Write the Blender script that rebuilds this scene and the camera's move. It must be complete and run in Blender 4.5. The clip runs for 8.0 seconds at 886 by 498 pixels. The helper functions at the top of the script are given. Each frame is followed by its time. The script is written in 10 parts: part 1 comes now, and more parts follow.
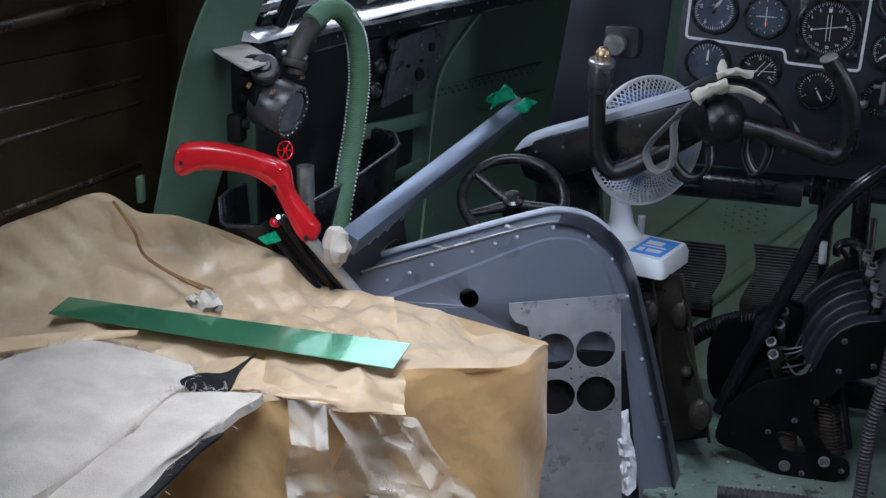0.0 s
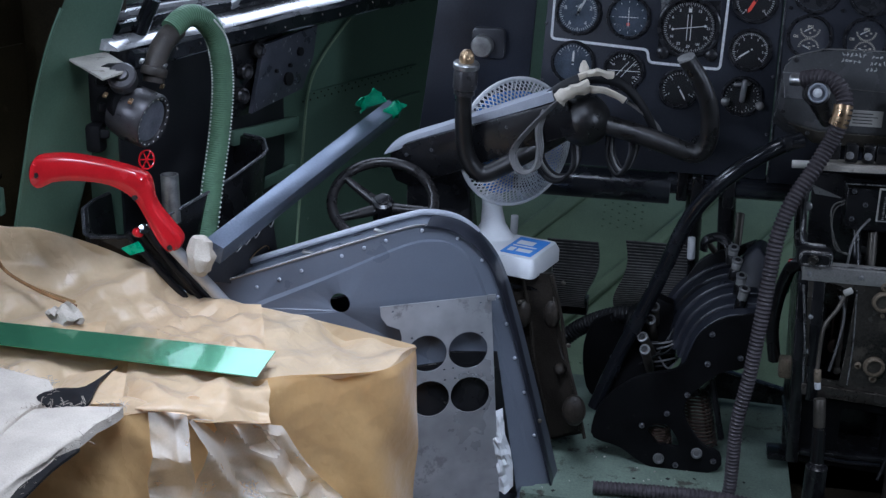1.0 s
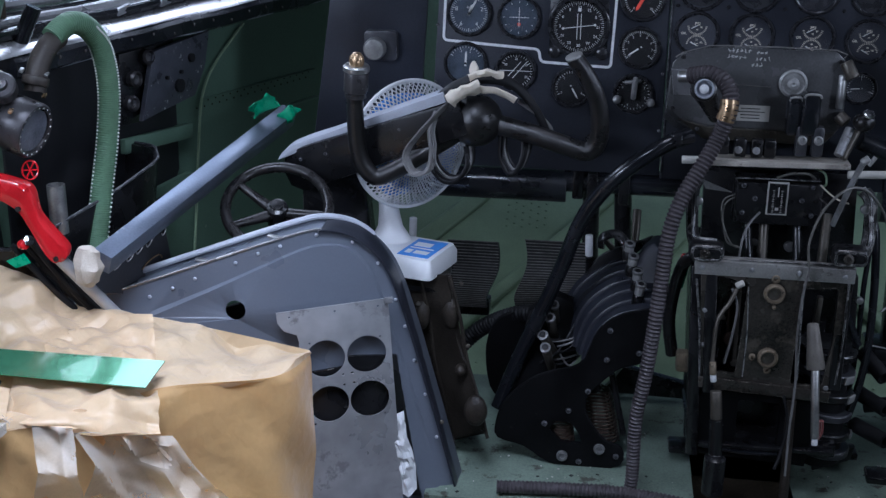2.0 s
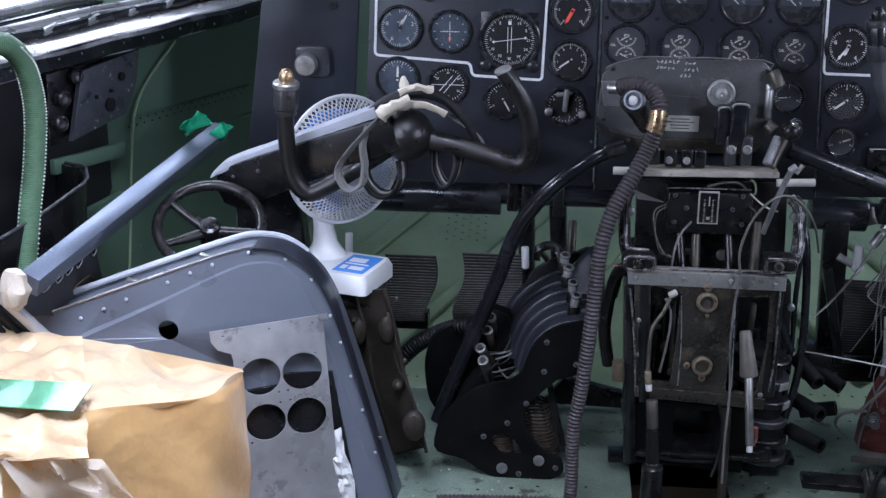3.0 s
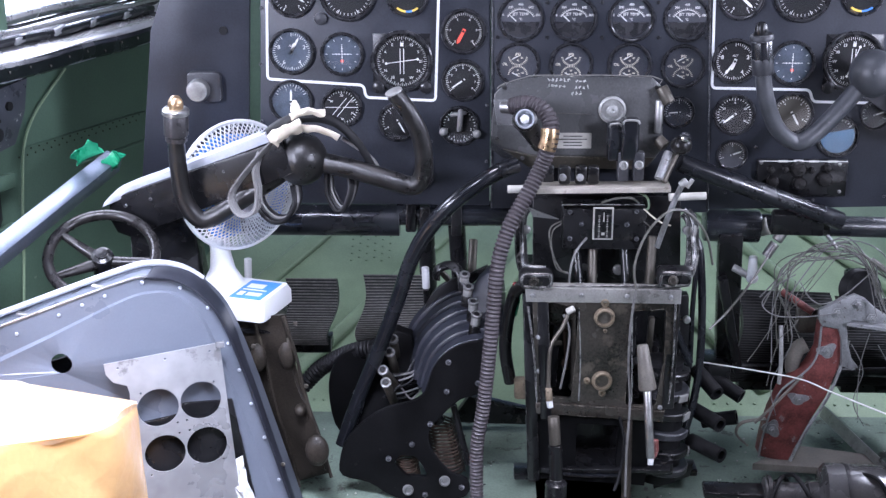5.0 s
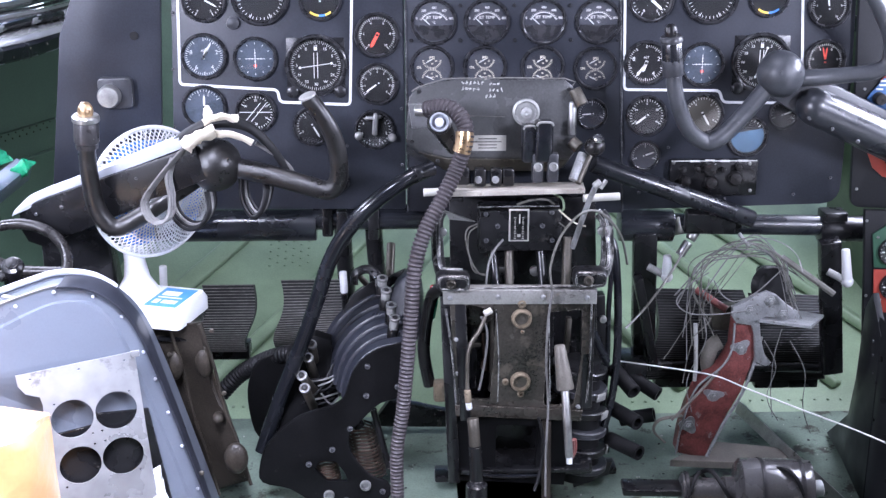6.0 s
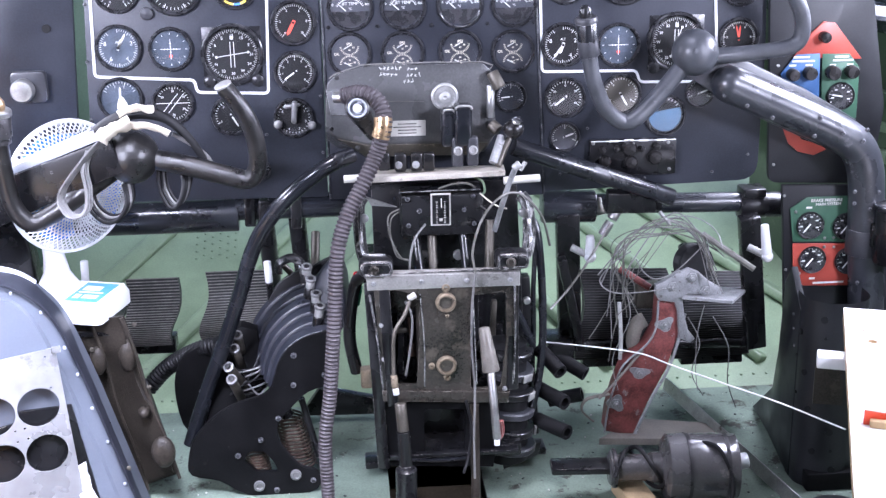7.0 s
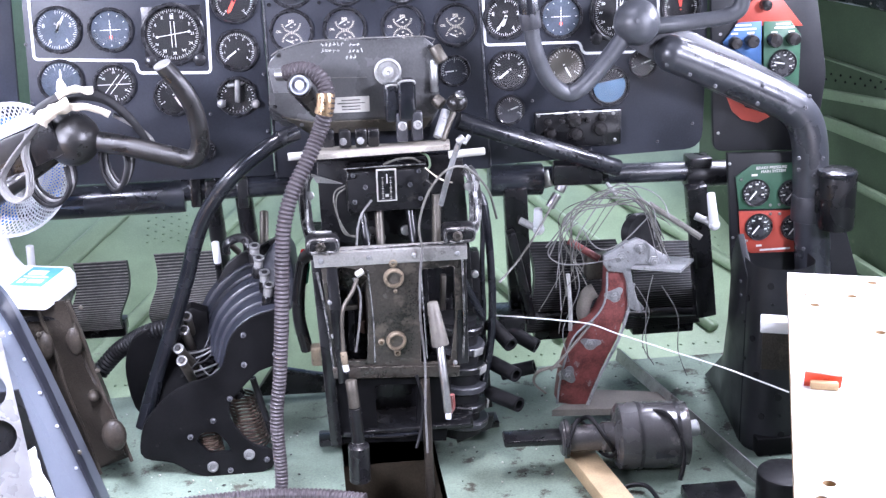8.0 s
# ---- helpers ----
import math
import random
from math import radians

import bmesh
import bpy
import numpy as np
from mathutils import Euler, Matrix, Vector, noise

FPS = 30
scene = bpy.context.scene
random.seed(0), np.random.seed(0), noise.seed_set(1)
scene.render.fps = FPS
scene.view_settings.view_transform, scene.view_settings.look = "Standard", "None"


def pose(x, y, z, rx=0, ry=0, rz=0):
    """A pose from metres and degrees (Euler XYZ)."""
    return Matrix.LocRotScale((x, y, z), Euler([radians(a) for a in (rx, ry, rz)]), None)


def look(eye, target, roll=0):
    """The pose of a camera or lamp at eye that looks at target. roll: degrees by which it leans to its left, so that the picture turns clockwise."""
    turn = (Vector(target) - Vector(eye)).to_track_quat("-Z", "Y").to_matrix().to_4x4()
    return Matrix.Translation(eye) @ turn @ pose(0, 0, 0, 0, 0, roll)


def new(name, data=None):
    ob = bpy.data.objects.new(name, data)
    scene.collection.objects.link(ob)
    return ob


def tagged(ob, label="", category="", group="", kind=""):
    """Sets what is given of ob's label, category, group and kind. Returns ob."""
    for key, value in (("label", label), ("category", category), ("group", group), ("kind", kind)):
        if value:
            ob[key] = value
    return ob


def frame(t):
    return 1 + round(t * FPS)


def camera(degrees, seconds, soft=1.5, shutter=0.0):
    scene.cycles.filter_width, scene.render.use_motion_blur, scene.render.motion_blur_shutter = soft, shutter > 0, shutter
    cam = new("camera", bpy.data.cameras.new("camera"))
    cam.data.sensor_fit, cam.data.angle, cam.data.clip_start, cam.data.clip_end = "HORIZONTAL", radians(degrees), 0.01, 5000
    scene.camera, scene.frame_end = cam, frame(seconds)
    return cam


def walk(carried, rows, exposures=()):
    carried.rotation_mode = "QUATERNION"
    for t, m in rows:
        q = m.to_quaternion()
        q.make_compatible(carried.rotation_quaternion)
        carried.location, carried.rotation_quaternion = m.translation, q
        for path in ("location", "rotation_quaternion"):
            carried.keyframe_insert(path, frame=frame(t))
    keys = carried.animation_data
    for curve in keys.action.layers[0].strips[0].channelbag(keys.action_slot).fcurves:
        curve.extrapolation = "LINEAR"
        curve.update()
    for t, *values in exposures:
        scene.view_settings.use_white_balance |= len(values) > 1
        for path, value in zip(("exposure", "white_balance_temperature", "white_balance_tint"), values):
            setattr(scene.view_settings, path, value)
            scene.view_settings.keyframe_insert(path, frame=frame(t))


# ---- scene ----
cam = camera(37.5, 8.0, soft=1.4)
PATH = [
    (0.0, -0.2233, -0.0476, 1.1515, 70.458, -1.315, 15.232),
    (0.5, -0.1917, -0.0398, 1.1615, 70.642, -1.315, 13.377),
    (1.0, -0.1513, -0.0316, 1.1654, 70.455, -1.281, 11.005),
    (1.5, -0.1182, -0.0240, 1.1616, 70.494, -1.074, 8.965),
    (3.0, -0.0522, -0.0106, 1.1690, 71.208, -0.475, 5.283),
    (3.5, -0.0284, -0.0064, 1.1709, 71.509, -0.142, 4.288),
    (4.0, -0.0122, -0.0016, 1.1727, 71.699, 0.012, 3.510),
    (5.5, 0.0000, 0.0000, 1.1800, 72.000, 0.000, 0.000),
    (6.0, 0.0105, -0.0005, 1.1795, 72.055, -0.083, -1.916),
    (6.5, 0.0307, -0.0058, 1.1767, 71.962, 0.166, -3.591),
    (7.0, 0.0456, -0.0079, 1.1694, 71.640, 0.702, -4.900),
    (7.5, 0.0645, -0.0143, 1.1642, 71.443, 1.181, -5.595),
    (8.0, 0.0844, -0.0165, 1.1550, 70.828, 1.573, -6.704),
]
EXPOSURES = [(0.0, -2.0, 5700, 14), (1.5, -2.0, 5340, 16), (3.0, -1.18, 5680, 20), (3.5, -0.96, 5780, 21), (4.0, -0.58, 5820, 23), (5.5, 0.18, 5830, 25), (6.5, 0.52, 5830, 26), (8.0, 1.0, 5940, 27)]
walk(cam, [(t, pose(x, y, z, rx, ry, rz)) for t, x, y, z, rx, ry, rz in PATH], EXPOSURES)

# daylight: overcast sky, soft sun, the cockpit's windows, and fill lamps added overhead and aft
world = bpy.data.worlds.new("sky")
scene.world = world
world.use_nodes = True
wn = world.node_tree
sky = wn.nodes.new("ShaderNodeTexSky")
sky.sky_type, sky.sun_disc = "NISHITA", False
sky.sun_elevation, sky.sun_rotation = radians(80), radians(150)
wn.links.new(sky.outputs[0], wn.nodes["Background"].inputs[0])
wn.nodes["Background"].inputs[1].default_value = 0.15
sun = new("sun", bpy.data.lights.new("sun", "SUN"))
sun.data.energy, sun.data.angle, sun.data.color = 1.5, radians(12), (1, 0.96, 0.9)
sun.matrix_world = look((0.3, -0.4, 6), (0, 0, 0))


def area_lamp(name, eye, target, wide, high, power, color=(0.9, 0.95, 1.0)):
    ob = new(name, bpy.data.lights.new(name, "AREA"))
    ob.data.shape, ob.data.size, ob.data.size_y = "RECTANGLE", wide, high
    ob.data.energy, ob.data.color = power, color
    ob.matrix_world = look(eye, target)
    return ob


area_lamp("windscreen_daylight", (0.23, 3.34, 1.27), (0.1, 1.2, 0.5), 1.5, 0.28, 10)
area_lamp("side_window_daylight", (-0.93, 2.62, 1.07), (0.2, 1.9, 0.35), 0.95, 0.32, 18.5)
area_lamp("side_window_daylight", (1.39, 2.62, 1.07), (0.05, 2.0, 0.40), 0.95, 0.32, 36)
# Fill lamps, added: top light, two from aft, one on the paper
area_lamp("roof_window_daylight", (0.25, 2.15, 1.83), (0.45, 2.20, 0.0), 0.75, 0.42, 9.5)
area_lamp("cabin_window_daylight", (-1.56, 0.60, 1.32), (-0.25, 2.50, 0.62), 0.7, 0.5, 9).data.spread = radians(60)
area_lamp("cabin_window_daylight", (2.02, 0.60, 1.32), (0.45, 2.6, 0.70), 0.55, 0.35, 54)
area_lamp("hatch_daylight", (-0.46, 1.07, 1.83), (-0.66, 1.62, 0.30), 0.7, 0.6, 30).data.spread = radians(62)

# ---- materials ----
def material(name, color, rough=0.5, metal=0.0, vary=0.25, size=30.0, bump=0.1, wear=None, wear_at=0.62, coat=0.0, fine=260.0, spec=0.4):
    """A surface with blotches, fine grain, relief and, where wear is given, worn patches of that colour."""
    m = bpy.data.materials.new(name)
    m.use_nodes = True
    nt = m.node_tree
    n, ln = nt.nodes, nt.links
    b = n["Principled BSDF"]
    b.inputs["Metallic"].default_value = metal
    b.inputs["Coat Weight"].default_value = coat
    b.inputs["Specular IOR Level"].default_value = spec
    co = n.new("ShaderNodeTexCoord")
    ob = n.new("ShaderNodeObjectInfo")
    add = n.new("ShaderNodeVectorMath")
    add.operation = "ADD"
    ln.new(co.outputs["Object"], add.inputs[0])
    ln.new(ob.outputs["Random"], add.inputs[1])
    big = n.new("ShaderNodeTexNoise")
    big.inputs["Scale"].default_value, big.inputs["Detail"].default_value = size, 6
    small = n.new("ShaderNodeTexNoise")
    small.inputs["Scale"].default_value, small.inputs["Detail"].default_value = fine, 3
    for t in (big, small):
        ln.new(add.outputs[0], t.inputs["Vector"])
    mix = n.new("ShaderNodeMix")
    mix.data_type = "FLOAT"
    mix.inputs[0].default_value = 0.35
    ln.new(big.outputs[0], mix.inputs[2])
    ln.new(small.outputs[0], mix.inputs[3])
    ramp = n.new("ShaderNodeMapRange")
    ramp.inputs[1].default_value, ramp.inputs[2].default_value = 0.3, 0.7
    ramp.inputs[3].default_value, ramp.inputs[4].default_value = 1 - vary, 1 + vary
    ln.new(mix.outputs[0], ramp.inputs[0])
    col = n.new("ShaderNodeVectorMath")
    col.operation = "SCALE"
    col.inputs[0].default_value = color
    ln.new(ramp.outputs[0], col.inputs["Scale"])
    out = col.outputs[0]
    if wear:
        patch = n.new("ShaderNodeTexNoise")
        patch.inputs["Scale"].default_value, patch.inputs["Detail"].default_value = size * 1.7, 9
        patch.inputs["Roughness"].default_value = 0.72
        ln.new(add.outputs[0], patch.inputs["Vector"])
        edge = n.new("ShaderNodeMapRange")
        edge.inputs[1].default_value, edge.inputs[2].default_value = wear_at, wear_at + 0.06
        ln.new(patch.outputs[0], edge.inputs[0])
        worn = n.new("ShaderNodeMix")
        worn.data_type = "RGBA"
        ln.new(edge.outputs[0], worn.inputs[0])
        ln.new(out, worn.inputs[6])
        worn.inputs[7].default_value = (*wear, 1)
        out = worn.outputs[2]
    ln.new(out, b.inputs["Base Color"])
    rr = n.new("ShaderNodeMapRange")
    rr.inputs[1].default_value, rr.inputs[2].default_value = 0.3, 0.7
    rr.inputs[3].default_value, rr.inputs[4].default_value = max(rough - 0.12, 0.03), min(rough + 0.12, 1)
    ln.new(big.outputs[0], rr.inputs[0])
    ln.new(rr.outputs[0], b.inputs["Roughness"])
    if bump:
        bp = n.new("ShaderNodeBump")
        bp.inputs["Strength"].default_value, bp.inputs["Distance"].default_value = bump, 0.002
        ln.new(mix.outputs[0], bp.inputs["Height"])
        ln.new(bp.outputs[0], b.inputs["Normal"])
    return m


def glass(name, tint=(1, 1, 1), rough=0.03):
    m = bpy.data.materials.new(name)
    m.use_nodes = True
    b = m.node_tree.nodes["Principled BSDF"]
    b.inputs["Base Color"].default_value = (*tint, 1)
    b.inputs["Transmission Weight"].default_value = 1
    b.inputs["Roughness"].default_value = rough
    b.inputs["IOR"].default_value = 1.45
    return m


PANEL = material("faded_navy_black_paint", (0.024, 0.0265, 0.035), 0.42, vary=0.4, size=10, bump=0.06, wear=(0.07, 0.07, 0.08), wear_at=0.67, spec=0.4)
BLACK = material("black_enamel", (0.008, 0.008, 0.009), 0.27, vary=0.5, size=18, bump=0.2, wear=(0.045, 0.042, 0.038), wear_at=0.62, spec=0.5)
TUBE = material("glossy_black_tube", (0.009, 0.010, 0.013), 0.24, vary=0.3, size=16, bump=0.14, wear=(0.07, 0.07, 0.075), wear_at=0.66, spec=0.7)
CRACKLE = material("crackle_black", (0.010, 0.0095, 0.0095), 0.36, vary=0.35, size=45, bump=0.6, fine=300, wear=(0.045, 0.043, 0.041), wear_at=0.62, spec=0.6)
DIAL = material("dial_face_black", (0.009, 0.009, 0.010), 0.55, vary=0.2, size=60, bump=0.0, spec=0.2)
BEZEL = material("bezel_black", (0.018, 0.018, 0.020), 0.28, vary=0.2, size=60, bump=0.05)
WHITE_INK = material("white_ink", (0.66, 0.66, 0.63), 0.6, vary=0.12, size=200, bump=0.0)
LINE = material("white_line_paint", (0.68, 0.69, 0.70), 0.55, vary=0.15, size=120, bump=0.1)
RED_INK = material("red_ink", (0.62, 0.07, 0.04), 0.5, vary=0.1, size=100, bump=0.0)
YELLOW_INK = material("yellow_ink", (0.75, 0.50, 0.08), 0.5, vary=0.1, size=100, bump=0.0)
BLUE_INK = material("blue_ink", (0.06, 0.22, 0.60), 0.5, vary=0.1, size=100, bump=0.0)
# Dark dial face with the blue reflection on its glass put into the colour
BLUE_DIAL = material("blue_reflection_dial", (0.040, 0.052, 0.070), 0.35, vary=0.7, size=22, bump=0.0)
GREEN = material("green_primer", (0.085, 0.145, 0.100), 0.48, vary=0.22, size=9, bump=0.08, wear=(0.25, 0.30, 0.23), wear_at=0.68)
GREEN_LIGHT = material("pale_green_paint", (0.215, 0.295, 0.185), 0.48, vary=0.25, size=7, bump=0.1, wear=(0.13, 0.135, 0.11), wear_at=0.66)
FLOOR_GREEN = material("dusty_green_floor", (0.155, 0.200, 0.160), 0.50, vary=0.45, size=9, bump=0.15, wear=(0.045, 0.043, 0.034), wear_at=0.56, spec=0.25)
OLIVE = material("dark_brown_lining", (0.021, 0.0165, 0.0085), 0.5, vary=0.5, size=8, bump=0.12, wear=(0.036, 0.029, 0.017), wear_at=0.60, spec=0.08)
GREY = material("blue_grey_paint", (0.118, 0.133, 0.163), 0.36, vary=0.08, size=9, bump=0.03, wear=(0.20, 0.22, 0.25), wear_at=0.72)
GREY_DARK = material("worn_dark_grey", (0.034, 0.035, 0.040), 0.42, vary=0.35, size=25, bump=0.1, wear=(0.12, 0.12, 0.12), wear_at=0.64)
ALU = material("bare_aluminium", (0.38, 0.385, 0.40), 0.34, metal=0.5, vary=0.35, size=7, bump=0.04, wear=(0.27, 0.27, 0.28), wear_at=0.58, fine=24)
STEEL = material("dull_steel", (0.38, 0.38, 0.37), 0.38, metal=0.9, vary=0.3, size=45, bump=0.12, wear=(0.16, 0.13, 0.10), wear_at=0.62)
DIRTY_STEEL = material("oily_brown_steel", (0.105, 0.095, 0.080), 0.45, metal=0.6, vary=0.4, size=26, bump=0.2, wear=(0.22, 0.19, 0.15), wear_at=0.60)
CHROME = material("chrome", (0.75, 0.75, 0.76), 0.12, metal=1.0, vary=0.08, size=40, bump=0.0)
BRASS = material("brass", (0.42, 0.29, 0.17), 0.34, metal=0.9, vary=0.25, size=80, bump=0.05)
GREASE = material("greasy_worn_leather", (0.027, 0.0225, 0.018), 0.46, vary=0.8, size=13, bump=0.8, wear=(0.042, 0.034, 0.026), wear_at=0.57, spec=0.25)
LINING = material("grey_lining", (0.13, 0.13, 0.13), 0.7, vary=0.2, size=6, bump=0.05)
CONCRETE = material("pale_concrete", (0.68, 0.67, 0.65), 0.8, vary=0.12, size=2, bump=0.1)
# Top sheets paler than the front drop: the light on them is in the colour
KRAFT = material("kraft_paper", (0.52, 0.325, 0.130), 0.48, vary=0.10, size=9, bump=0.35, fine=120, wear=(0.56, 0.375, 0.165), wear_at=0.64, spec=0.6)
KRAFT_PALE = material("pale_lit_paper", (0.58, 0.435, 0.265), 0.46, vary=0.10, size=9, bump=0.35, fine=120, wear=(0.62, 0.48, 0.31), wear_at=0.64, spec=0.6)
BATTING = material("white_batting", (0.44, 0.39, 0.325), 0.95, vary=0.2, size=18, bump=1.0, fine=420, spec=0.1)
TRANSLUCENT = material("milky_film", (0.74, 0.69, 0.60), 0.35, vary=0.15, size=18, bump=0.1)
STRIP = material("green_anodised_strip", (0.07, 0.24, 0.125), 0.17, metal=0.6, vary=0.05, size=6, bump=0.0, coat=0.6, spec=0.9)
RED = material("red_glossy_plastic", (0.50, 0.010, 0.016), 0.16, vary=0.08, size=30, bump=0.02, coat=0.6)
WHITE_PLASTIC = material("white_plastic", (0.62, 0.63, 0.64), 0.38, vary=0.05, size=20, bump=0.02)
BLUE_PLASTIC = material("blue_plastic", (0.07, 0.27, 0.78), 0.35, vary=0.08, size=30, bump=0.02)
TAPE = material("cream_tape", (0.62, 0.56, 0.46), 0.6, vary=0.12, size=70, bump=0.2)
GREEN_TAPE = material("green_tape", (0.012, 0.27, 0.13), 0.3, vary=0.3, size=60, bump=0.5)
RUBBER = material("black_rubber", (0.009, 0.009, 0.010), 0.5, vary=0.3, size=60, bump=0.2, spec=0.25)
CONDUIT = material("grey_ribbed_conduit", (0.048, 0.041, 0.045), 0.5, vary=0.35, size=40, bump=0.3)
HOSE_GREEN = material("green_ribbed_hose", (0.085, 0.165, 0.095), 0.6, vary=0.2, size=50, bump=0.3)
CABLE_GREY = material("grey_cable", (0.15, 0.147, 0.145), 0.35, vary=0.2, size=60, bump=0.05)
BAR = material("blue_grey_aluminium", (0.150, 0.175, 0.225), 0.38, metal=0.7, vary=0.25, size=7, bump=0.06, wear=(0.40, 0.42, 0.46), wear_at=0.62)
# Lighter than CRACKLE: the light on the right yoke is in the colour
YOKE_LIT = material("lit_dark_grey_enamel", (0.048, 0.051, 0.058), 0.38, vary=0.3, size=30, bump=0.35, fine=300, wear=(0.11, 0.11, 0.115), wear_at=0.64, spec=0.6)
WALL_GREEN = material("olive_green_primer", (0.070, 0.112, 0.062), 0.5, vary=0.3, size=9, bump=0.1, wear=(0.11, 0.145, 0.085), wear_at=0.62)
COLUMN = material("worn_glossy_column", (0.030, 0.032, 0.038), 0.33, vary=0.4, size=11, bump=0.22, wear=(0.12, 0.12, 0.13), wear_at=0.61, coat=0.12, spec=0.7)
DUSTY = material("dusty_board", (0.150, 0.137, 0.118), 0.7, vary=0.35, size=20, bump=0.2)
RIDGE = material("worn_ridge", (0.15, 0.145, 0.135), 0.4, metal=0.2, vary=0.5, size=50, bump=0.1)
PALE_GREY = material("pale_grey_paint", (0.37, 0.39, 0.44), 0.4, vary=0.1, size=30, bump=0.05, wear=(0.20, 0.20, 0.20), wear_at=0.70)
WIRE = material("grey_wire", (0.115, 0.112, 0.10), 0.35, vary=0.3, size=60, bump=0.05)
WHITE_WIRE = material("white_wire", (0.75, 0.75, 0.73), 0.5, vary=0.1, size=60, bump=0.02)
RED_OXIDE = material("chipped_red_paint", (0.165, 0.048, 0.043), 0.42, vary=0.6, size=34, bump=0.35, wear=(0.24, 0.22, 0.21), wear_at=0.60)
CAST = material("cast_grey_metal", (0.33, 0.33, 0.32), 0.5, metal=0.5, vary=0.3, size=50, bump=0.35, wear=(0.16, 0.14, 0.12), wear_at=0.6)
WOOD = material("pale_wood", (0.46, 0.34, 0.20), 0.6, vary=0.25, size=24, bump=0.2)
BOARD_WHITE = material("white_painted_board", (0.82, 0.80, 0.78), 0.5, vary=0.05, size=14, bump=0.05)
BOARD_EDGE = material("raw_board_edge", (0.40, 0.27, 0.14), 0.7, vary=0.15, size=40, bump=0.1)
RED_PLACARD = material("red_placard", (0.37, 0.062, 0.042), 0.4, vary=0.1, size=30, bump=0.02)
GREEN_PLACARD = material("green_placard", (0.042, 0.105, 0.066), 0.4, vary=0.1, size=30, bump=0.02)
BLUE_PLACARD = material("blue_placard", (0.055, 0.13, 0.29), 0.4, vary=0.1, size=30, bump=0.02)
PLACARD = material("cream_placard", (0.46, 0.45, 0.41), 0.5, vary=0.18, size=40, bump=0.02)
BAKELITE = material("black_bakelite", (0.014, 0.013, 0.013), 0.28, vary=0.2, size=40, bump=0.05)
BAND = material("blue_black_cover", (0.020, 0.022, 0.030), 0.38, vary=0.3, size=14, bump=0.1, wear=(0.05, 0.05, 0.06), wear_at=0.66, spec=0.4)
RUST = material("rusty_spring", (0.050, 0.032, 0.023), 0.55, metal=0.3, vary=0.4, size=60, bump=0.2)
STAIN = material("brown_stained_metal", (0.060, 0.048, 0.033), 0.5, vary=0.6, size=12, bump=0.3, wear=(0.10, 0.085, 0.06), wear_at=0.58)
MOTOR = material("rubbed_black_casing", (0.070, 0.067, 0.068), 0.27, vary=0.35, size=14, bump=0.12, wear=(0.15, 0.14, 0.13), wear_at=0.60, spec=0.7)
TORN_SHADE = material("torn_edge_shade", (0.24, 0.12, 0.045), 0.8, vary=0.4, size=50, bump=0.3)
OILY = material("oily_brown_paint", (0.030, 0.026, 0.022), 0.24, vary=0.9, size=9, bump=0.3, wear=(0.062, 0.053, 0.042), wear_at=0.55, spec=0.6)
BOSS = material("stained_cast_metal", (0.21, 0.17, 0.12), 0.5, metal=0.3, vary=0.4, size=60, bump=0.3, wear=(0.06, 0.05, 0.04), wear_at=0.58)
BOXGREY = material("worn_grey_brown_enamel", (0.080, 0.081, 0.082), 0.27, vary=0.3, size=12, bump=0.08, wear=(0.12, 0.115, 0.11), wear_at=0.64)
CASTD = material("dull_cast_alloy", (0.27, 0.275, 0.28), 0.5, metal=0.4, vary=0.35, size=45, bump=0.35, wear=(0.10, 0.09, 0.08), wear_at=0.6)
GRIP = material("dark_knurled_metal", (0.05, 0.048, 0.05), 0.35, metal=0.5, vary=0.3, size=60, bump=0.1, wear=(0.2, 0.2, 0.2), wear_at=0.64)
SCRATCHED = material("scratched_grey_plate", (0.062, 0.065, 0.080), 0.36, metal=0.3, vary=0.35, size=34, bump=0.15, wear=(0.52, 0.52, 0.52), wear_at=0.605, fine=400)
SCALE = material("dial_print", (0.72, 0.71, 0.67), 0.6, vary=0.15, size=200, bump=0.0)
SKY = material("sky_blue_face", (0.055, 0.12, 0.19), 0.45, vary=0.3, size=40, bump=0.0)
TORQUE = material("smooth_black_tube_paint", (0.016, 0.018, 0.023), 0.26, vary=0.2, size=10, bump=0.05, wear=(0.05, 0.05, 0.055), wear_at=0.68, coat=0.4, spec=0.9)
WORN = material("chipped_glinting_edge", (0.020, 0.020, 0.021), 0.33, metal=0.3, vary=0.5, size=22, bump=0.2, wear=(0.34, 0.33, 0.32), wear_at=0.54)
HEAD_METAL = material("dirty_worn_alloy", (0.30, 0.295, 0.28), 0.38, metal=0.4, vary=0.4, size=16, bump=0.15, wear=(0.07, 0.063, 0.055), wear_at=0.57)
# Darker copy of the seat's GREY: the side flange's shade is in the colour
FLANGE_SHADE = material("shaded_blue_grey", (0.075, 0.084, 0.102), 0.4, vary=0.15, size=12, bump=0.05, spec=0.5)
SIDE_BLACK = material("matt_side_black", (0.013, 0.0135, 0.0155), 0.42, vary=0.35, size=12, bump=0.08, wear=(0.04, 0.04, 0.042), wear_at=0.68, spec=0.35)
DULL_BLACK = material("dull_black_plate", (0.0045, 0.0045, 0.005), 0.55, vary=0.5, size=18, bump=0.15, wear=(0.02, 0.019, 0.018), wear_at=0.64, spec=0.10)
SAW_RED = material("dark_red_glossy_plastic", (0.42, 0.010, 0.014), 0.18, vary=0.15, size=30, bump=0.02, coat=0.5)
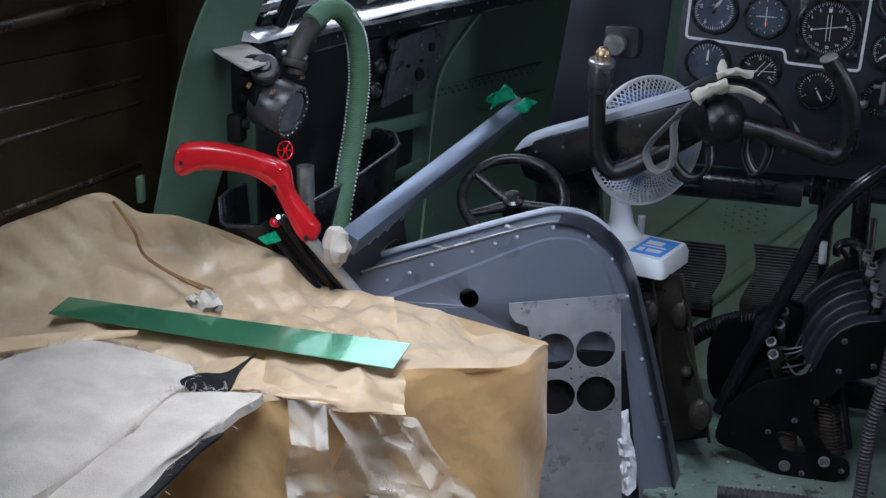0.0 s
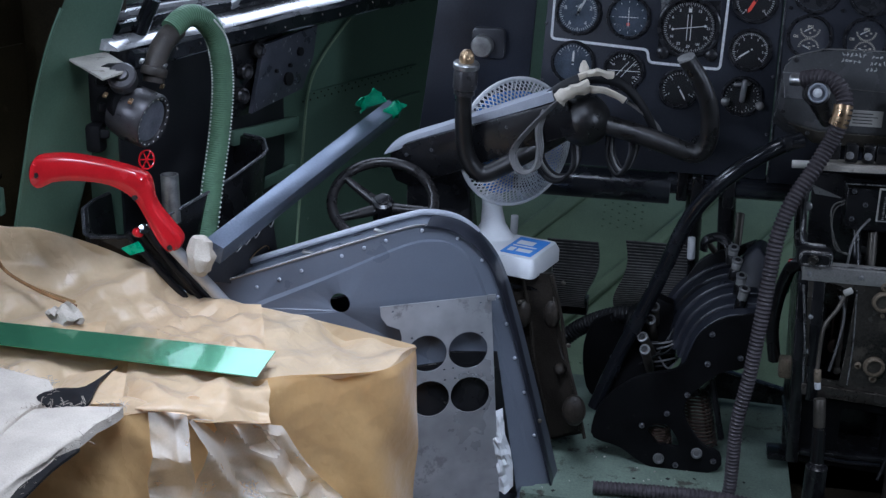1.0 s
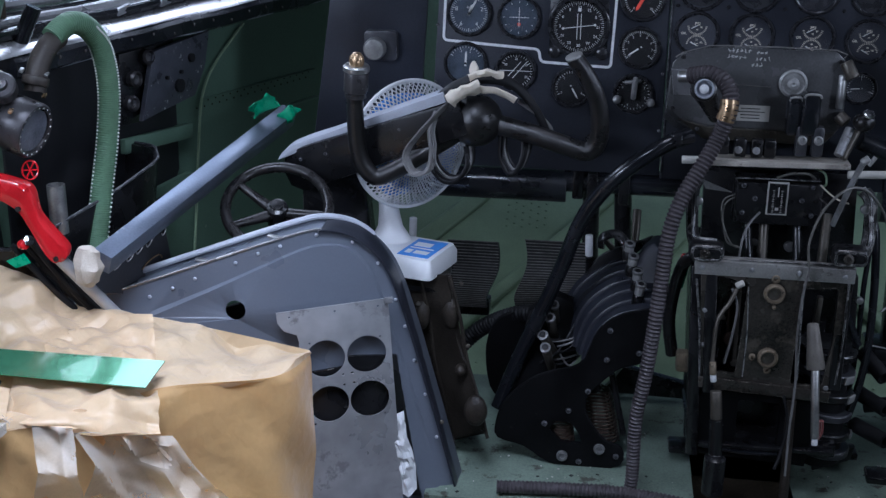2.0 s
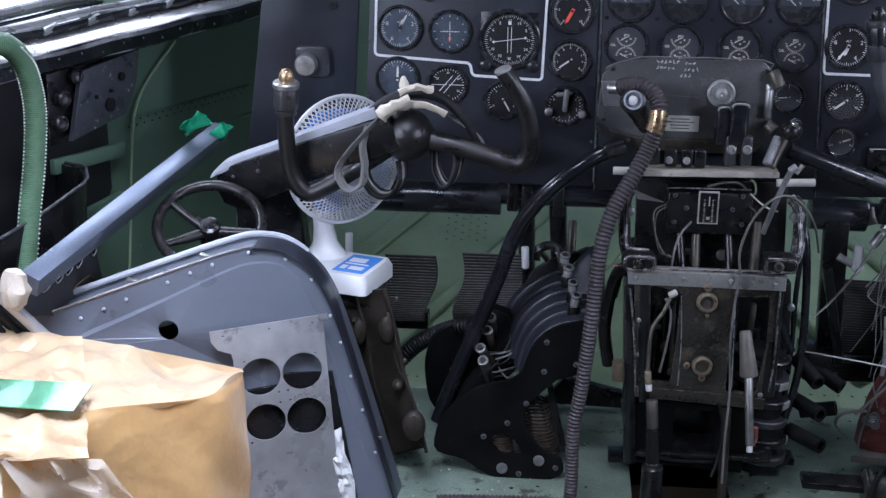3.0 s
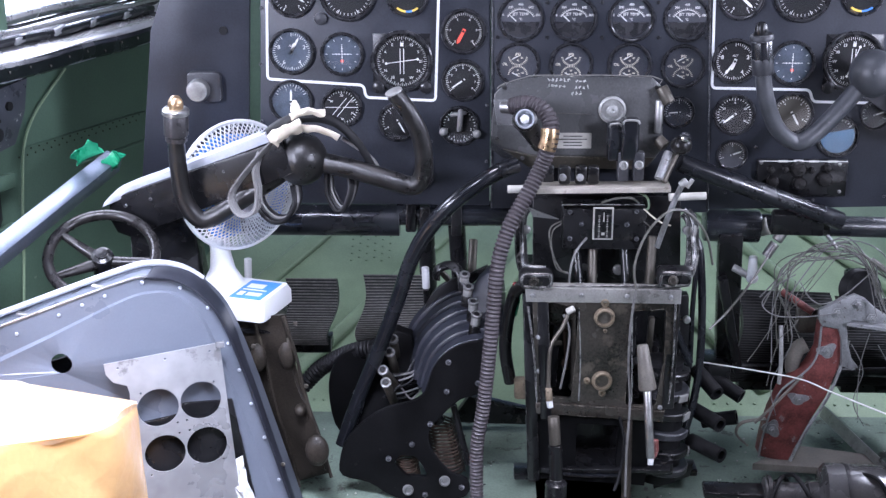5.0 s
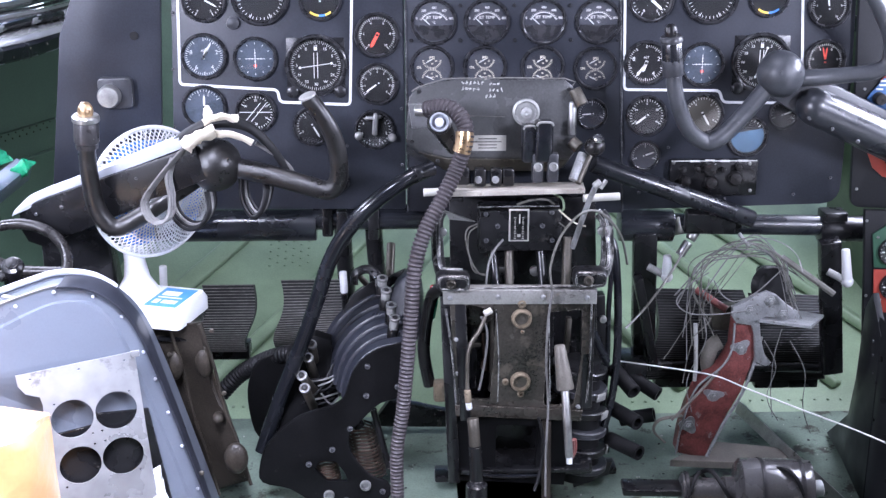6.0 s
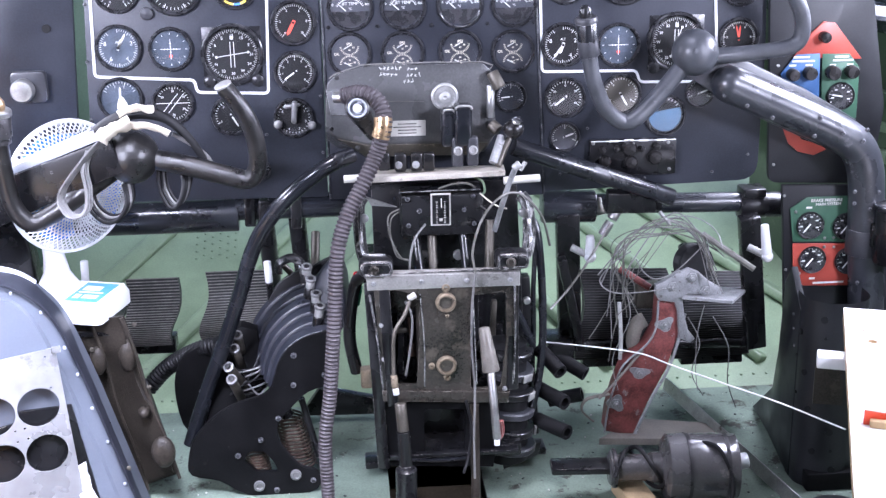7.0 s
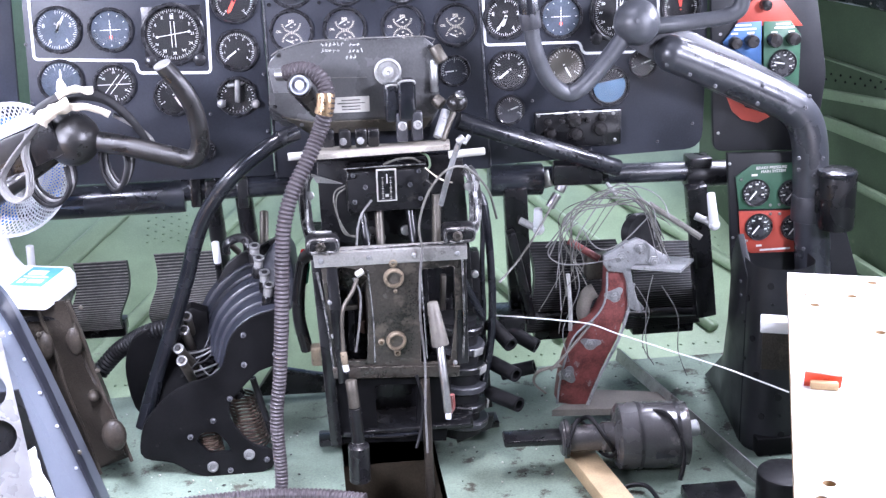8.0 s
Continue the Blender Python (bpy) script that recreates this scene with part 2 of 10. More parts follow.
STRINGER = material("rubbed_brown_metal", (0.040, 0.031, 0.021), 0.27, metal=0.5, vary=0.5, size=14, bump=0.1, wear=(0.16, 0.14, 0.11), wear_at=0.58, spec=0.6)
SILL_METAL = material("bright_metal_glare", (0.52, 0.52, 0.53), 0.24, metal=0.7, vary=0.3, size=5, bump=0.06, wear=(0.06, 0.06, 0.065), wear_at=0.58)
ELBOW = material("brown_rubber_elbow", (0.034, 0.028, 0.023), 0.48, vary=0.4, size=50, bump=0.3, wear=(0.08, 0.07, 0.06), wear_at=0.62)
GAUGE_GLASS = material("grey_gauge_face", (0.11, 0.115, 0.135), 0.15, vary=0.35, size=30, bump=0.0, coat=0.6)
RIDGE_DARK = material("dark_rubber_ridge", (0.022, 0.0215, 0.021), 0.4, vary=0.5, size=50, bump=0.1)
CREAM_INK = material("cream_ink", (0.80, 0.74, 0.58), 0.6, vary=0.12, size=200, bump=0.0)
SLEEVE = material("dull_beige_sleeve", (0.145, 0.134, 0.118), 0.5, metal=0.2, vary=0.3, size=30, bump=0.15, wear=(0.10, 0.09, 0.075), wear_at=0.60)
FLANGE = material("worn_grey_flange", (0.15, 0.15, 0.155), 0.4, metal=0.2, vary=0.3, size=30, bump=0.1, wear=(0.07, 0.065, 0.06), wear_at=0.6)
BLOCK_RED = material("orange_red_plastic", (0.62, 0.065, 0.025), 0.35, vary=0.1, size=30, bump=0.02)
SHELF = material("dusty_cream_plate", (0.36, 0.335, 0.29), 0.55, vary=0.35, size=18, bump=0.15, wear=(0.16, 0.14, 0.115), wear_at=0.58)
# Glow for a sheet added outside, so the side window looks bright
GLOW = bpy.data.materials.new("glowing_backdrop")
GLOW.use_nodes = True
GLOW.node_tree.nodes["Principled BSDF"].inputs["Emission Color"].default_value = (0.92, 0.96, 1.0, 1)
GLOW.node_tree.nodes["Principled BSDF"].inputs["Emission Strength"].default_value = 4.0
CAPRING = material("dull_cap_metal", (0.17, 0.17, 0.17), 0.4, metal=0.3, vary=0.3, size=60, bump=0.1)
DIAL_GLASS = glass("dial_glass")
TRANSLUCENT.node_tree.nodes["Principled BSDF"].inputs["Alpha"].default_value = 0.36
WINDOW_GLASS = glass("window_glass", (0.95, 0.97, 0.96))

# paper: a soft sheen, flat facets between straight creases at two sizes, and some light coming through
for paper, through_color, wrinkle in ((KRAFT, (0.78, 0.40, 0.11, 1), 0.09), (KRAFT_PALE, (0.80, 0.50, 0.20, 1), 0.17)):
    pn, pl_ = paper.node_tree.nodes, paper.node_tree.links
    pb = pn["Principled BSDF"]
    pb.inputs["Sheen Weight"].default_value, pb.inputs["Sheen Roughness"].default_value = 0.45, 0.45
    pb.inputs["Sheen Tint"].default_value = (1.0, 0.96, 0.90, 1)
    crease = pn["Bump"]
    for size_, slope_, turn_ in ((7.0, 0.05, (0.5, 0.3, 0.6)), (34.0, wrinkle, (0.2, 0.8, 1.9))):
        turned = pn.new("ShaderNodeVectorRotate")
        turned.rotation_type = "EULER_XYZ"
        turned.inputs["Rotation"].default_value = turn_
        cells = pn.new("ShaderNodeTexVoronoi")
        cells.distance = "CHEBYCHEV"
        cells.inputs["Scale"].default_value = size_
        fold = pn.new("ShaderNodeBump")
        fold.inputs["Strength"].default_value, fold.inputs["Distance"].default_value = 0.8, slope_ / size_
        pl_.new(pn["Texture Coordinate"].outputs["Object"], turned.inputs["Vector"])
        pl_.new(turned.outputs[0], cells.inputs["Vector"])
        pl_.new(cells.outputs["Distance"], fold.inputs["Height"])
        pl_.new(crease.outputs[0], fold.inputs["Normal"])
        crease = fold
    pl_.new(crease.outputs[0], pb.inputs["Normal"])
    seep, blend = pn.new("ShaderNodeBsdfTranslucent"), pn.new("ShaderNodeMixShader")
    seep.inputs["Color"].default_value = through_color
    blend.inputs[0].default_value = 0.30
    pl_.new(pb.outputs[0], blend.inputs[1])
    pl_.new(seep.outputs[0], blend.inputs[2])
    pl_.new(blend.outputs[0], pn["Material Output"].inputs["Surface"])


def rubbed(m, color, radius=0.0018, at=0.46):
    """Paint rubbed off along the edges of a thing, here and there."""
    n, ln = m.node_tree.nodes, m.node_tree.links
    soft, geo, dot = n.new("ShaderNodeBevel"), n.new("ShaderNodeNewGeometry"), n.new("ShaderNodeVectorMath")
    soft.samples = 4
    soft.inputs["Radius"].default_value = radius
    dot.operation = "DOT_PRODUCT"
    ln.new(soft.outputs[0], dot.inputs[0])
    ln.new(geo.outputs["Normal"], dot.inputs[1])
    near = n.new("ShaderNodeMapRange")
    near.inputs[1].default_value, near.inputs[2].default_value = 0.985, 0.90
    ln.new(dot.outputs["Value"], near.inputs[0])
    spots = n.new("ShaderNodeTexNoise")
    spots.inputs["Scale"].default_value, spots.inputs["Detail"].default_value = 60, 5
    ln.new(n["Texture Coordinate"].outputs["Object"], spots.inputs["Vector"])
    gate = n.new("ShaderNodeMapRange")
    gate.inputs[1].default_value, gate.inputs[2].default_value = at, at + 0.08
    ln.new(spots.outputs[0], gate.inputs[0])
    both = n.new("ShaderNodeMath")
    both.operation = "MULTIPLY"
    ln.new(near.outputs[0], both.inputs[0])
    ln.new(gate.outputs[0], both.inputs[1])
    tint = n.new("ShaderNodeMix")
    tint.data_type = "RGBA"
    ln.new(both.outputs[0], tint.inputs[0])
    base_in = n["Principled BSDF"].inputs["Base Color"]
    ln.new(base_in.links[0].from_socket, tint.inputs[6])
    tint.inputs[7].default_value = (*color, 1)
    ln.new(tint.outputs[2], base_in)


for painted, bare, where in ((BLACK, (0.20, 0.19, 0.18), 0.50), (WORN, (0.50, 0.50, 0.49), 0.40), (HEAD_METAL, (0.55, 0.54, 0.52), 0.42), (OILY, (0.24, 0.22, 0.19), 0.46), (BOXGREY, (0.26, 0.26, 0.25), 0.46), (CRACKLE, (0.15, 0.15, 0.15), 0.48), (RED_OXIDE, (0.42, 0.40, 0.38), 0.42), (CASTD, (0.42, 0.42, 0.41), 0.42), (FLANGE, (0.42, 0.42, 0.42), 0.42), (GREY_DARK, (0.25, 0.25, 0.26), 0.46)):
    rubbed(painted, bare, at=where)

for rough_one, relief in ((GREASE, 0.004), (OILY, 0.004), (BOXGREY, 0.003), (RED_OXIDE, 0.006), (CASTD, 0.007)):
    rough_one.node_tree.nodes["Bump"].inputs["Distance"].default_value = relief


# ---- building helpers ----
ORIGIN = {}
CAMERA_EYE = Vector((0, 0, 1.18))
FITTED = [1.0, Matrix()]


def fit_depth(scale):
    """What is built next is placed to fit the camera's view: scale it about the camera's eye by this much, to its
    depth.
    """
    FITTED[:] = scale, Matrix.Translation(CAMERA_EYE) @ Matrix.Diagonal((scale, scale, scale, 1)) @ Matrix.Translation(-CAMERA_EYE)


def thing(name, at, label, category, group="", kind=""):
    ob = new(name)
    ob.empty_display_size = 0.05
    at = FITTED[1] @ Vector(at)
    ob.location = at
    ORIGIN[ob] = at
    return tagged(ob, label, category, group, kind)


def part(name, bm, mat, parent=None, label="", smooth=True):
    """Link a bmesh, given in world places, as one mesh under its thing or part."""
    me = bpy.data.meshes.new(name)
    o = ORIGIN.get(parent, Vector((0, 0, 0)))
    if FITTED[0] != 1:
        bmesh.ops.transform(bm, matrix=FITTED[1], verts=bm.verts)
    bmesh.ops.translate(bm, verts=bm.verts, vec=-o)
    bmesh.ops.recalc_face_normals(bm, faces=bm.faces)
    bm.to_mesh(me)
    bm.free()
    for m in mat if isinstance(mat, (list, tuple)) else (mat,):
        me.materials.append(m)
    ob = new(name, me)
    ORIGIN[ob] = o
    if parent is not None:
        ob.parent = parent
    if smooth:
        me.shade_smooth()
        me.set_sharp_from_angle(angle=radians(38))
    if label:
        ob["label"] = label
    return ob


def solid(name, bm, mat, label, category, group="", kind="", smooth=True):
    """A thing or a piece of the setting that is one mesh."""
    return tagged(part(name, bm, mat, None, "", smooth), label, category, group, kind)


def mesh():
    return bmesh.new()


def axes(at, z, x=(1, 0, 0)):
    """A pose at a place whose z axis points along z."""
    z = Vector(z).normalized()
    x = Vector(x)
    if abs(x.normalized().dot(z)) > 0.98:
        x = Vector((0, 1, 0.01))
    y = z.cross(x).normalized()
    x = y.cross(z)
    m = Matrix((x, y, z)).transposed().to_4x4()
    m.translation = at
    return m


def box(bm, size, m, bev=0.0, seg=2):
    if not isinstance(m, Matrix):
        m = Matrix.Translation(m)
    g = bmesh.ops.create_cube(bm, size=1, matrix=m @ Matrix.Diagonal((*size, 1)))
    if bev:
        ed = list({e for v in g["verts"] for e in v.link_edges})
        bmesh.ops.bevel(bm, geom=ed, offset=bev, segments=seg, profile=0.5, affect="EDGES")
    return bm


def cyl(bm, r, h, m, r2=None, n=24, bev=0.0):
    """A cylinder along the pose's z axis, centred on it."""
    if not isinstance(m, Matrix):
        m = Matrix.Translation(m)
    g = bmesh.ops.create_cone(bm, cap_ends=True, segments=n, radius1=r, radius2=r if r2 is None else r2, depth=h, matrix=m)
    if bev:
        caps = [f for f in {f for v in g["verts"] for f in v.link_faces} if len(f.verts) > 4]
        ed = list({e for f in caps for e in f.edges})
        bmesh.ops.bevel(bm, geom=ed, offset=bev, segments=2, profile=0.5, affect="EDGES")
    return bm


def rod(bm, a, b, r, r2=None, n=12, bev=0.0):
    a, b = Vector(a), Vector(b)
    return cyl(bm, r, (b - a).length, axes((a + b) / 2, b - a), r2, n, bev)


def ball(bm, r, at, squash=(1, 1, 1), n=24):
    bmesh.ops.create_uvsphere(bm, u_segments=n, v_segments=n // 2, radius=r, matrix=Matrix.Translation(at) @ Matrix.Diagonal((*squash, 1)))
    return bm


def smooth_line(pts, per=8, closed=False):
    """A curve through the points (Catmull-Rom)."""
    p = [Vector(a) for a in pts]
    n = len(p)
    out = []
    for i in range(n if closed else n - 1):
        a, b, c, d = (p[(i + k) % n] if closed else p[min(max(i + k, 0), n - 1)] for k in (-1, 0, 1, 2))
        for s in range(per):
            t = s / per
            out.append(0.5 * (2 * b + (c - a) * t + (2 * a - 5 * b + 4 * c - d) * t * t + (3 * b - a - 3 * c + d) * t ** 3))
    if not closed:
        out.append(p[-1])
    return out


def tube(bm, pts, r, n=12, per=8, closed=False, ribs=0.0, pitch=0.006, ends=True, flat=1.0, sway=None):
    """A tube along a smooth curve; ribs: how far rings stand out, pitch apart."""
    line = smooth_line(pts, per, closed) if per > 1 else [Vector(a) for a in pts]
    if ribs:
        dist = [0.0]
        for a, b in zip(line, line[1:]):
            dist.append(dist[-1] + (b - a).length)
        steps = max(int(dist[-1] / pitch * 4), 8)
        fine, j = [], 0
        for k in range(steps + 1):
            s = dist[-1] * k / steps
            while j < len(line) - 2 and dist[j + 1] < s:
                j += 1
            fine.append(line[j].lerp(line[j + 1], (s - dist[j]) / max(dist[j + 1] - dist[j], 1e-9)))
        line = fine
    rings, prev = [], None
    cnt = len(line)
    for i, c in enumerate(line):
        a = line[(i - 1) % cnt] if closed or i else line[0]
        b = line[(i + 1) % cnt] if closed or i < cnt - 1 else line[-1]
        d = (b - a).normalized()
        if prev is None:
            prev = d.orthogonal().normalized() if sway is None else (Vector(sway) - d * d.dot(Vector(sway))).normalized()
        prev = (prev - d * d.dot(prev)).normalized()
        side = d.cross(prev)
        rr = r if not isinstance(r, (list, tuple)) else r[0] + (r[1] - r[0]) * i / (cnt - 1)
        if ribs:
            rr += ribs * (1, 0.7, -1, -0.7)[i % 4]
        rings.append([bm.verts.new(c + (prev * math.cos(q) * flat + side * math.sin(q)) * rr) for q in (2 * math.pi * k / n for k in range(n))])
    for i in range(cnt if closed else cnt - 1):
        a, b = rings[i], rings[(i + 1) % cnt]
        for k in range(n):
            bm.faces.new((a[k], a[(k + 1) % n], b[(k + 1) % n], b[k]))
    if ends and not closed:
        bm.faces.new(rings[0][::-1])
        bm.faces.new(rings[-1])
    return bm


def lathe(bm, profile, m, n=32, flute=0.0):
    """Turn a profile of (radius, height) round the pose's z axis."""
    if not isinstance(m, Matrix):
        m = Matrix.Translation(m)
    rings = [[bm.verts.new(m @ Vector((r * (1 + flute * (k % 4 < 2)) * math.cos(2 * math.pi * k / n), r * (1 + flute * (k % 4 < 2)) * math.sin(2 * math.pi * k / n), h))) for k in range(n)] for r, h in profile]
    for a, b in zip(rings, rings[1:]):
        for k in range(n):
            bm.faces.new((a[k], a[(k + 1) % n], b[(k + 1) % n], b[k]))
    for ring, (r, h) in ((rings[0], profile[0]), (rings[-1], profile[-1])):
        if r > 1e-5:
            bm.faces.new(ring)
    return bm


def plate(bm, outline, depth, m=None, bev=0.0, holes=()):
    """A plate: an outline of 3D points in one plane, pushed along depth (a vector)."""
    depth = Vector(depth)
    top = [bm.verts.new(Vector(p)) for p in outline]
    f = bm.faces.new(top)
    g = bmesh.ops.extrude_face_region(bm, geom=[f])
    vs = [e for e in g["geom"] if isinstance(e, bmesh.types.BMVert)]
    bmesh.ops.translate(bm, verts=vs, vec=depth)
    if bev:
        ed = [e for v in top for e in v.link_edges if e.other_vert(v) in top]
        bmesh.ops.bevel(bm, geom=list(set(ed)), offset=bev, segments=2, profile=0.5, affect="EDGES")
    return bm


def ring_outline(at, r, n=32):
    return [(at[0] + r * math.cos(2 * math.pi * k / n), at[1] + r * math.sin(2 * math.pi * k / n)) for k in range(n)]


def rounded(points, radius, seg=5):
    """Round the corners of a 2D outline."""
    out = []
    n = len(points)
    for i in range(n):
        p, a, b = Vector(points[i]), Vector(points[i - 1]), Vector(points[(i + 1) % n])
        r = radius[i] if isinstance(radius, (list, tuple)) else radius
        if r <= 0:
            out.append(tuple(p))
            continue
        u, v = (a - p).normalized(), (b - p).normalized()
        s, e = p + u * r, p + v * r
        for k in range(seg + 1):
            t = k / seg
            out.append(tuple((1 - t) ** 2 * s + 2 * t * (1 - t) * p + t * t * e))
    return out


def sheet_with_holes(bm, outline, holes, m, thick):
    """A flat sheet in the pose's xy plane with holes through it; the outline and holes are 2D loops."""
    edges = []
    for loop in (outline, *holes):
        vs = [bm.verts.new((x, y, 0)) for x, y in loop]
        edges += [bm.edges.new((a, b)) for a, b in zip(vs, vs[1:] + vs[:1])]
    g = bmesh.ops.triangle_fill(bm, use_beauty=True, use_dissolve=False, edges=edges)
    faces = [f for f in g["geom"] if isinstance(f, bmesh.types.BMFace)]
    ex = bmesh.ops.extrude_face_region(bm, geom=faces)
    vs = [e for e in ex["geom"] if isinstance(e, bmesh.types.BMVert)]
    bmesh.ops.translate(bm, verts=vs, vec=(0, 0, -thick))
    bmesh.ops.transform(bm, matrix=m, verts=bm.verts)
    return bm


LETTERS = {}


def text_mesh(word):
    if word not in LETTERS:
        cu = bpy.data.curves.new("letters", "FONT")
        cu.body, cu.align_x, cu.align_y, cu.size, cu.extrude = word, "CENTER", "CENTER", 1.0, 0.01
        ob = bpy.data.objects.new("letters", cu)
        scene.collection.objects.link(ob)
        me = bpy.data.meshes.new_from_object(ob.evaluated_get(bpy.context.evaluated_depsgraph_get()))
        bpy.data.objects.remove(ob)
        bpy.data.curves.remove(cu)
        LETTERS[word] = me
    return LETTERS[word]


def write(bm, word, m, size):
    """Add letters to a bmesh, in the pose's xy plane."""
    t = bmesh.new()
    t.from_mesh(text_mesh(word))
    bmesh.ops.transform(t, matrix=m @ Matrix.Diagonal((size, size, 0.05, 1)), verts=t.verts)
    tmp = bpy.data.meshes.new("tmp")
    t.to_mesh(tmp)
    t.free()
    bm.from_mesh(tmp)
    bpy.data.meshes.remove(tmp)
    return bm


def screws(name, places, direction, r, mat, parent):
    """Round-headed screws or rivets of one thing, each a part on one shared mesh."""
    me = None
    r *= FITTED[0]
    for p in places:
        if me is None:
            bm = mesh()
            lathe(bm, [(r, 0), (r, r * 0.35), (r * 0.72, r * 0.7), (r * 0.3, r * 0.75)], axes((0, 0, 0), direction), 8)
            me = bpy.data.meshes.new(name)
            bmesh.ops.recalc_face_normals(bm, faces=bm.faces)
            bm.to_mesh(me)
            bm.free()
            me.materials.append(mat)
        ob = new(name, me)
        ob.parent = parent
        ob.location = FITTED[1] @ Vector(p) - ORIGIN[parent]

# ---- the cockpit shell ----
CENTRE = 0.23
WELL = (0.11, 0.285)
LEFT = lambda y: -0.83 - 0.33 * (3.06 - y)
RIGHT = lambda y: 1.29 + 0.33 * (3.06 - y)

fit_depth(1.14)
bm = mesh()
for x0, x1, y0, y1 in ((0.02, 2.9, -1.4, 1.62), (-0.36, 2.9, 2.22, 2.5), (0.02, WELL[0], 1.62, 1.985), (-0.36, WELL[0], 1.985, 2.22), (WELL[1], 2.9, 1.62, 2.22)):
    plate(bm, [(x0, y0, 0), (min(x1, RIGHT(y0)), y0, 0), (min(x1, RIGHT(y1)), y1, 0), (x0, y1, 0)], (0, 0, -0.05))
plate(bm, [(LEFT(2.26), 2.26, 0), (-0.361, 2.26, 0), (-0.361, 2.5, 0), (LEFT(2.5), 2.5, 0)], (0, 0, -0.05))
solid("floor", bm, FLOOR_GREEN, "dusty pale green painted metal cockpit floor", "floor", kind="structure")
# sunken seat well, added so the seat runs below floor level; coloured dark
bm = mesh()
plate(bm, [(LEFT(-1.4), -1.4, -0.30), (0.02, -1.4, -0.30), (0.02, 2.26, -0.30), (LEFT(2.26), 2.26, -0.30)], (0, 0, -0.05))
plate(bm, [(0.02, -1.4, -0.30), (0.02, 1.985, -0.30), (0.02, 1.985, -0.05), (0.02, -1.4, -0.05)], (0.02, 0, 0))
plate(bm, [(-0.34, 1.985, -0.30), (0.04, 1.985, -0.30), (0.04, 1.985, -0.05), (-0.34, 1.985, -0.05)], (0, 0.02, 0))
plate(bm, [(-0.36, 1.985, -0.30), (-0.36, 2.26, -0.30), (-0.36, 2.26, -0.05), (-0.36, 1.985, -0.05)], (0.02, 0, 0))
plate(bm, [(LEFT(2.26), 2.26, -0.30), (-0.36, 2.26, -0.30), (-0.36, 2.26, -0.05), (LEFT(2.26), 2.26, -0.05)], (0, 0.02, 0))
solid("floor_seat_well", bm, GREASE, "dark sunken well added under the pilot's seat", "floor", kind="structure", smooth=False)

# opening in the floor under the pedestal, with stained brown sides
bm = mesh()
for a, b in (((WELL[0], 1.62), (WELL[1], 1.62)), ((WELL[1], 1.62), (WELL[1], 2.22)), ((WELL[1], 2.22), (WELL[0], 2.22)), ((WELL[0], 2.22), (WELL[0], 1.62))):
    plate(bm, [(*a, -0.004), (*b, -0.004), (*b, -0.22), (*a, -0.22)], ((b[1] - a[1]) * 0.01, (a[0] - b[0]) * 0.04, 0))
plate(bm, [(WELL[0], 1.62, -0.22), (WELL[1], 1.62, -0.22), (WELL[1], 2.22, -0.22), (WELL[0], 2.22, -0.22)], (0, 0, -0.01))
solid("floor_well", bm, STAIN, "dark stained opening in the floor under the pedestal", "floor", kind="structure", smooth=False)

# the belly of the nose rises ahead of the floor
bm = mesh()
plate(bm, [(-1.06, 2.5, -0.002), (1.52, 2.5, -0.002), (1.24, 3.4, 0.42), (-0.78, 3.4, 0.42)], (0, 0.02, -0.04))
belly = solid("floor_nose", bm, GREEN_LIGHT, "pale green sloping nose skin ahead of the floor", "floor", kind="structure")


def belly_at(x, y, up=0.0):
    return Vector((x, y, (y - 2.5) * 0.42 / 0.9 + up))


for x0, y0, x1, y1, w in ((-0.72, 2.56, -0.22, 3.2, 0.045), (-0.42, 2.56, 0.08, 3.2, 0.03), (-0.14, 2.56, 0.16, 3.0, 0.045), (1.2, 2.56, 0.62, 3.2, 0.045), (0.95, 2.56, 0.45, 3.2, 0.03), (0.62, 2.56, 0.32, 3.0, 0.04)):
    a, b = belly_at(x0, y0, 0.004), belly_at(x1, y1, 0.004)
    bm = mesh()
    m = axes((a + b) / 2, b - a, (0.42, -0.9 * 0, 0.9))
    box(bm, (0.022, w, (b - a).length), m, 0.007, 3)
    part("rib", bm, GREEN_LIGHT, belly)

fit_depth(1.0)
# side walls with a row of window openings above the sill
SILL, HEAD, TOP = 0.745, 1.34, 1.80


def side_wall(name, at, side, label, stuff, spans):
    bm = mesh()
    for y0, y1, z0, z1 in spans:
        plate(bm, [(at(y0), y0, z0), (at(y1), y1, z0), (at(y1), y1, z1), (at(y0), y0, z1)], (0.06 * side, 0.0, 0))
    return solid(name, bm, stuff, label, "wall", kind="structure", smooth=False)


FORWARD_LEFT = ((2.10, 3.4, -0.35, SILL), (2.10, 3.4, HEAD, TOP), (2.10, 2.12, SILL, HEAD), (2.60, 2.65, SILL, HEAD), (3.2, 3.4, SILL, HEAD))
FORWARD = ((1.95, 3.4, -0.35, SILL), (1.95, 3.4, HEAD, TOP), (1.95, 2.03, SILL, HEAD), (2.60, 2.65, SILL, HEAD), (3.2, 3.4, SILL, HEAD))
# AFT leaves an opening, added for the aft fill lamps
AFT = ((-1.4, 1.949, -0.35, 1.02), (-1.4, 1.949, 1.62, TOP), (-1.4, 0.2, 1.02, 1.62), (1.0, 1.949, 1.02, 1.62))
wall_left = side_wall("wall_left", LEFT, -1, "dark green painted cockpit side wall below the windows", GREEN, FORWARD_LEFT)
fit_depth(1.1)
wall_aft = side_wall("wall_left_aft", LEFT, -1, "dark olive fuselage lining with long stringers", OLIVE, AFT)
fit_depth(1.0)
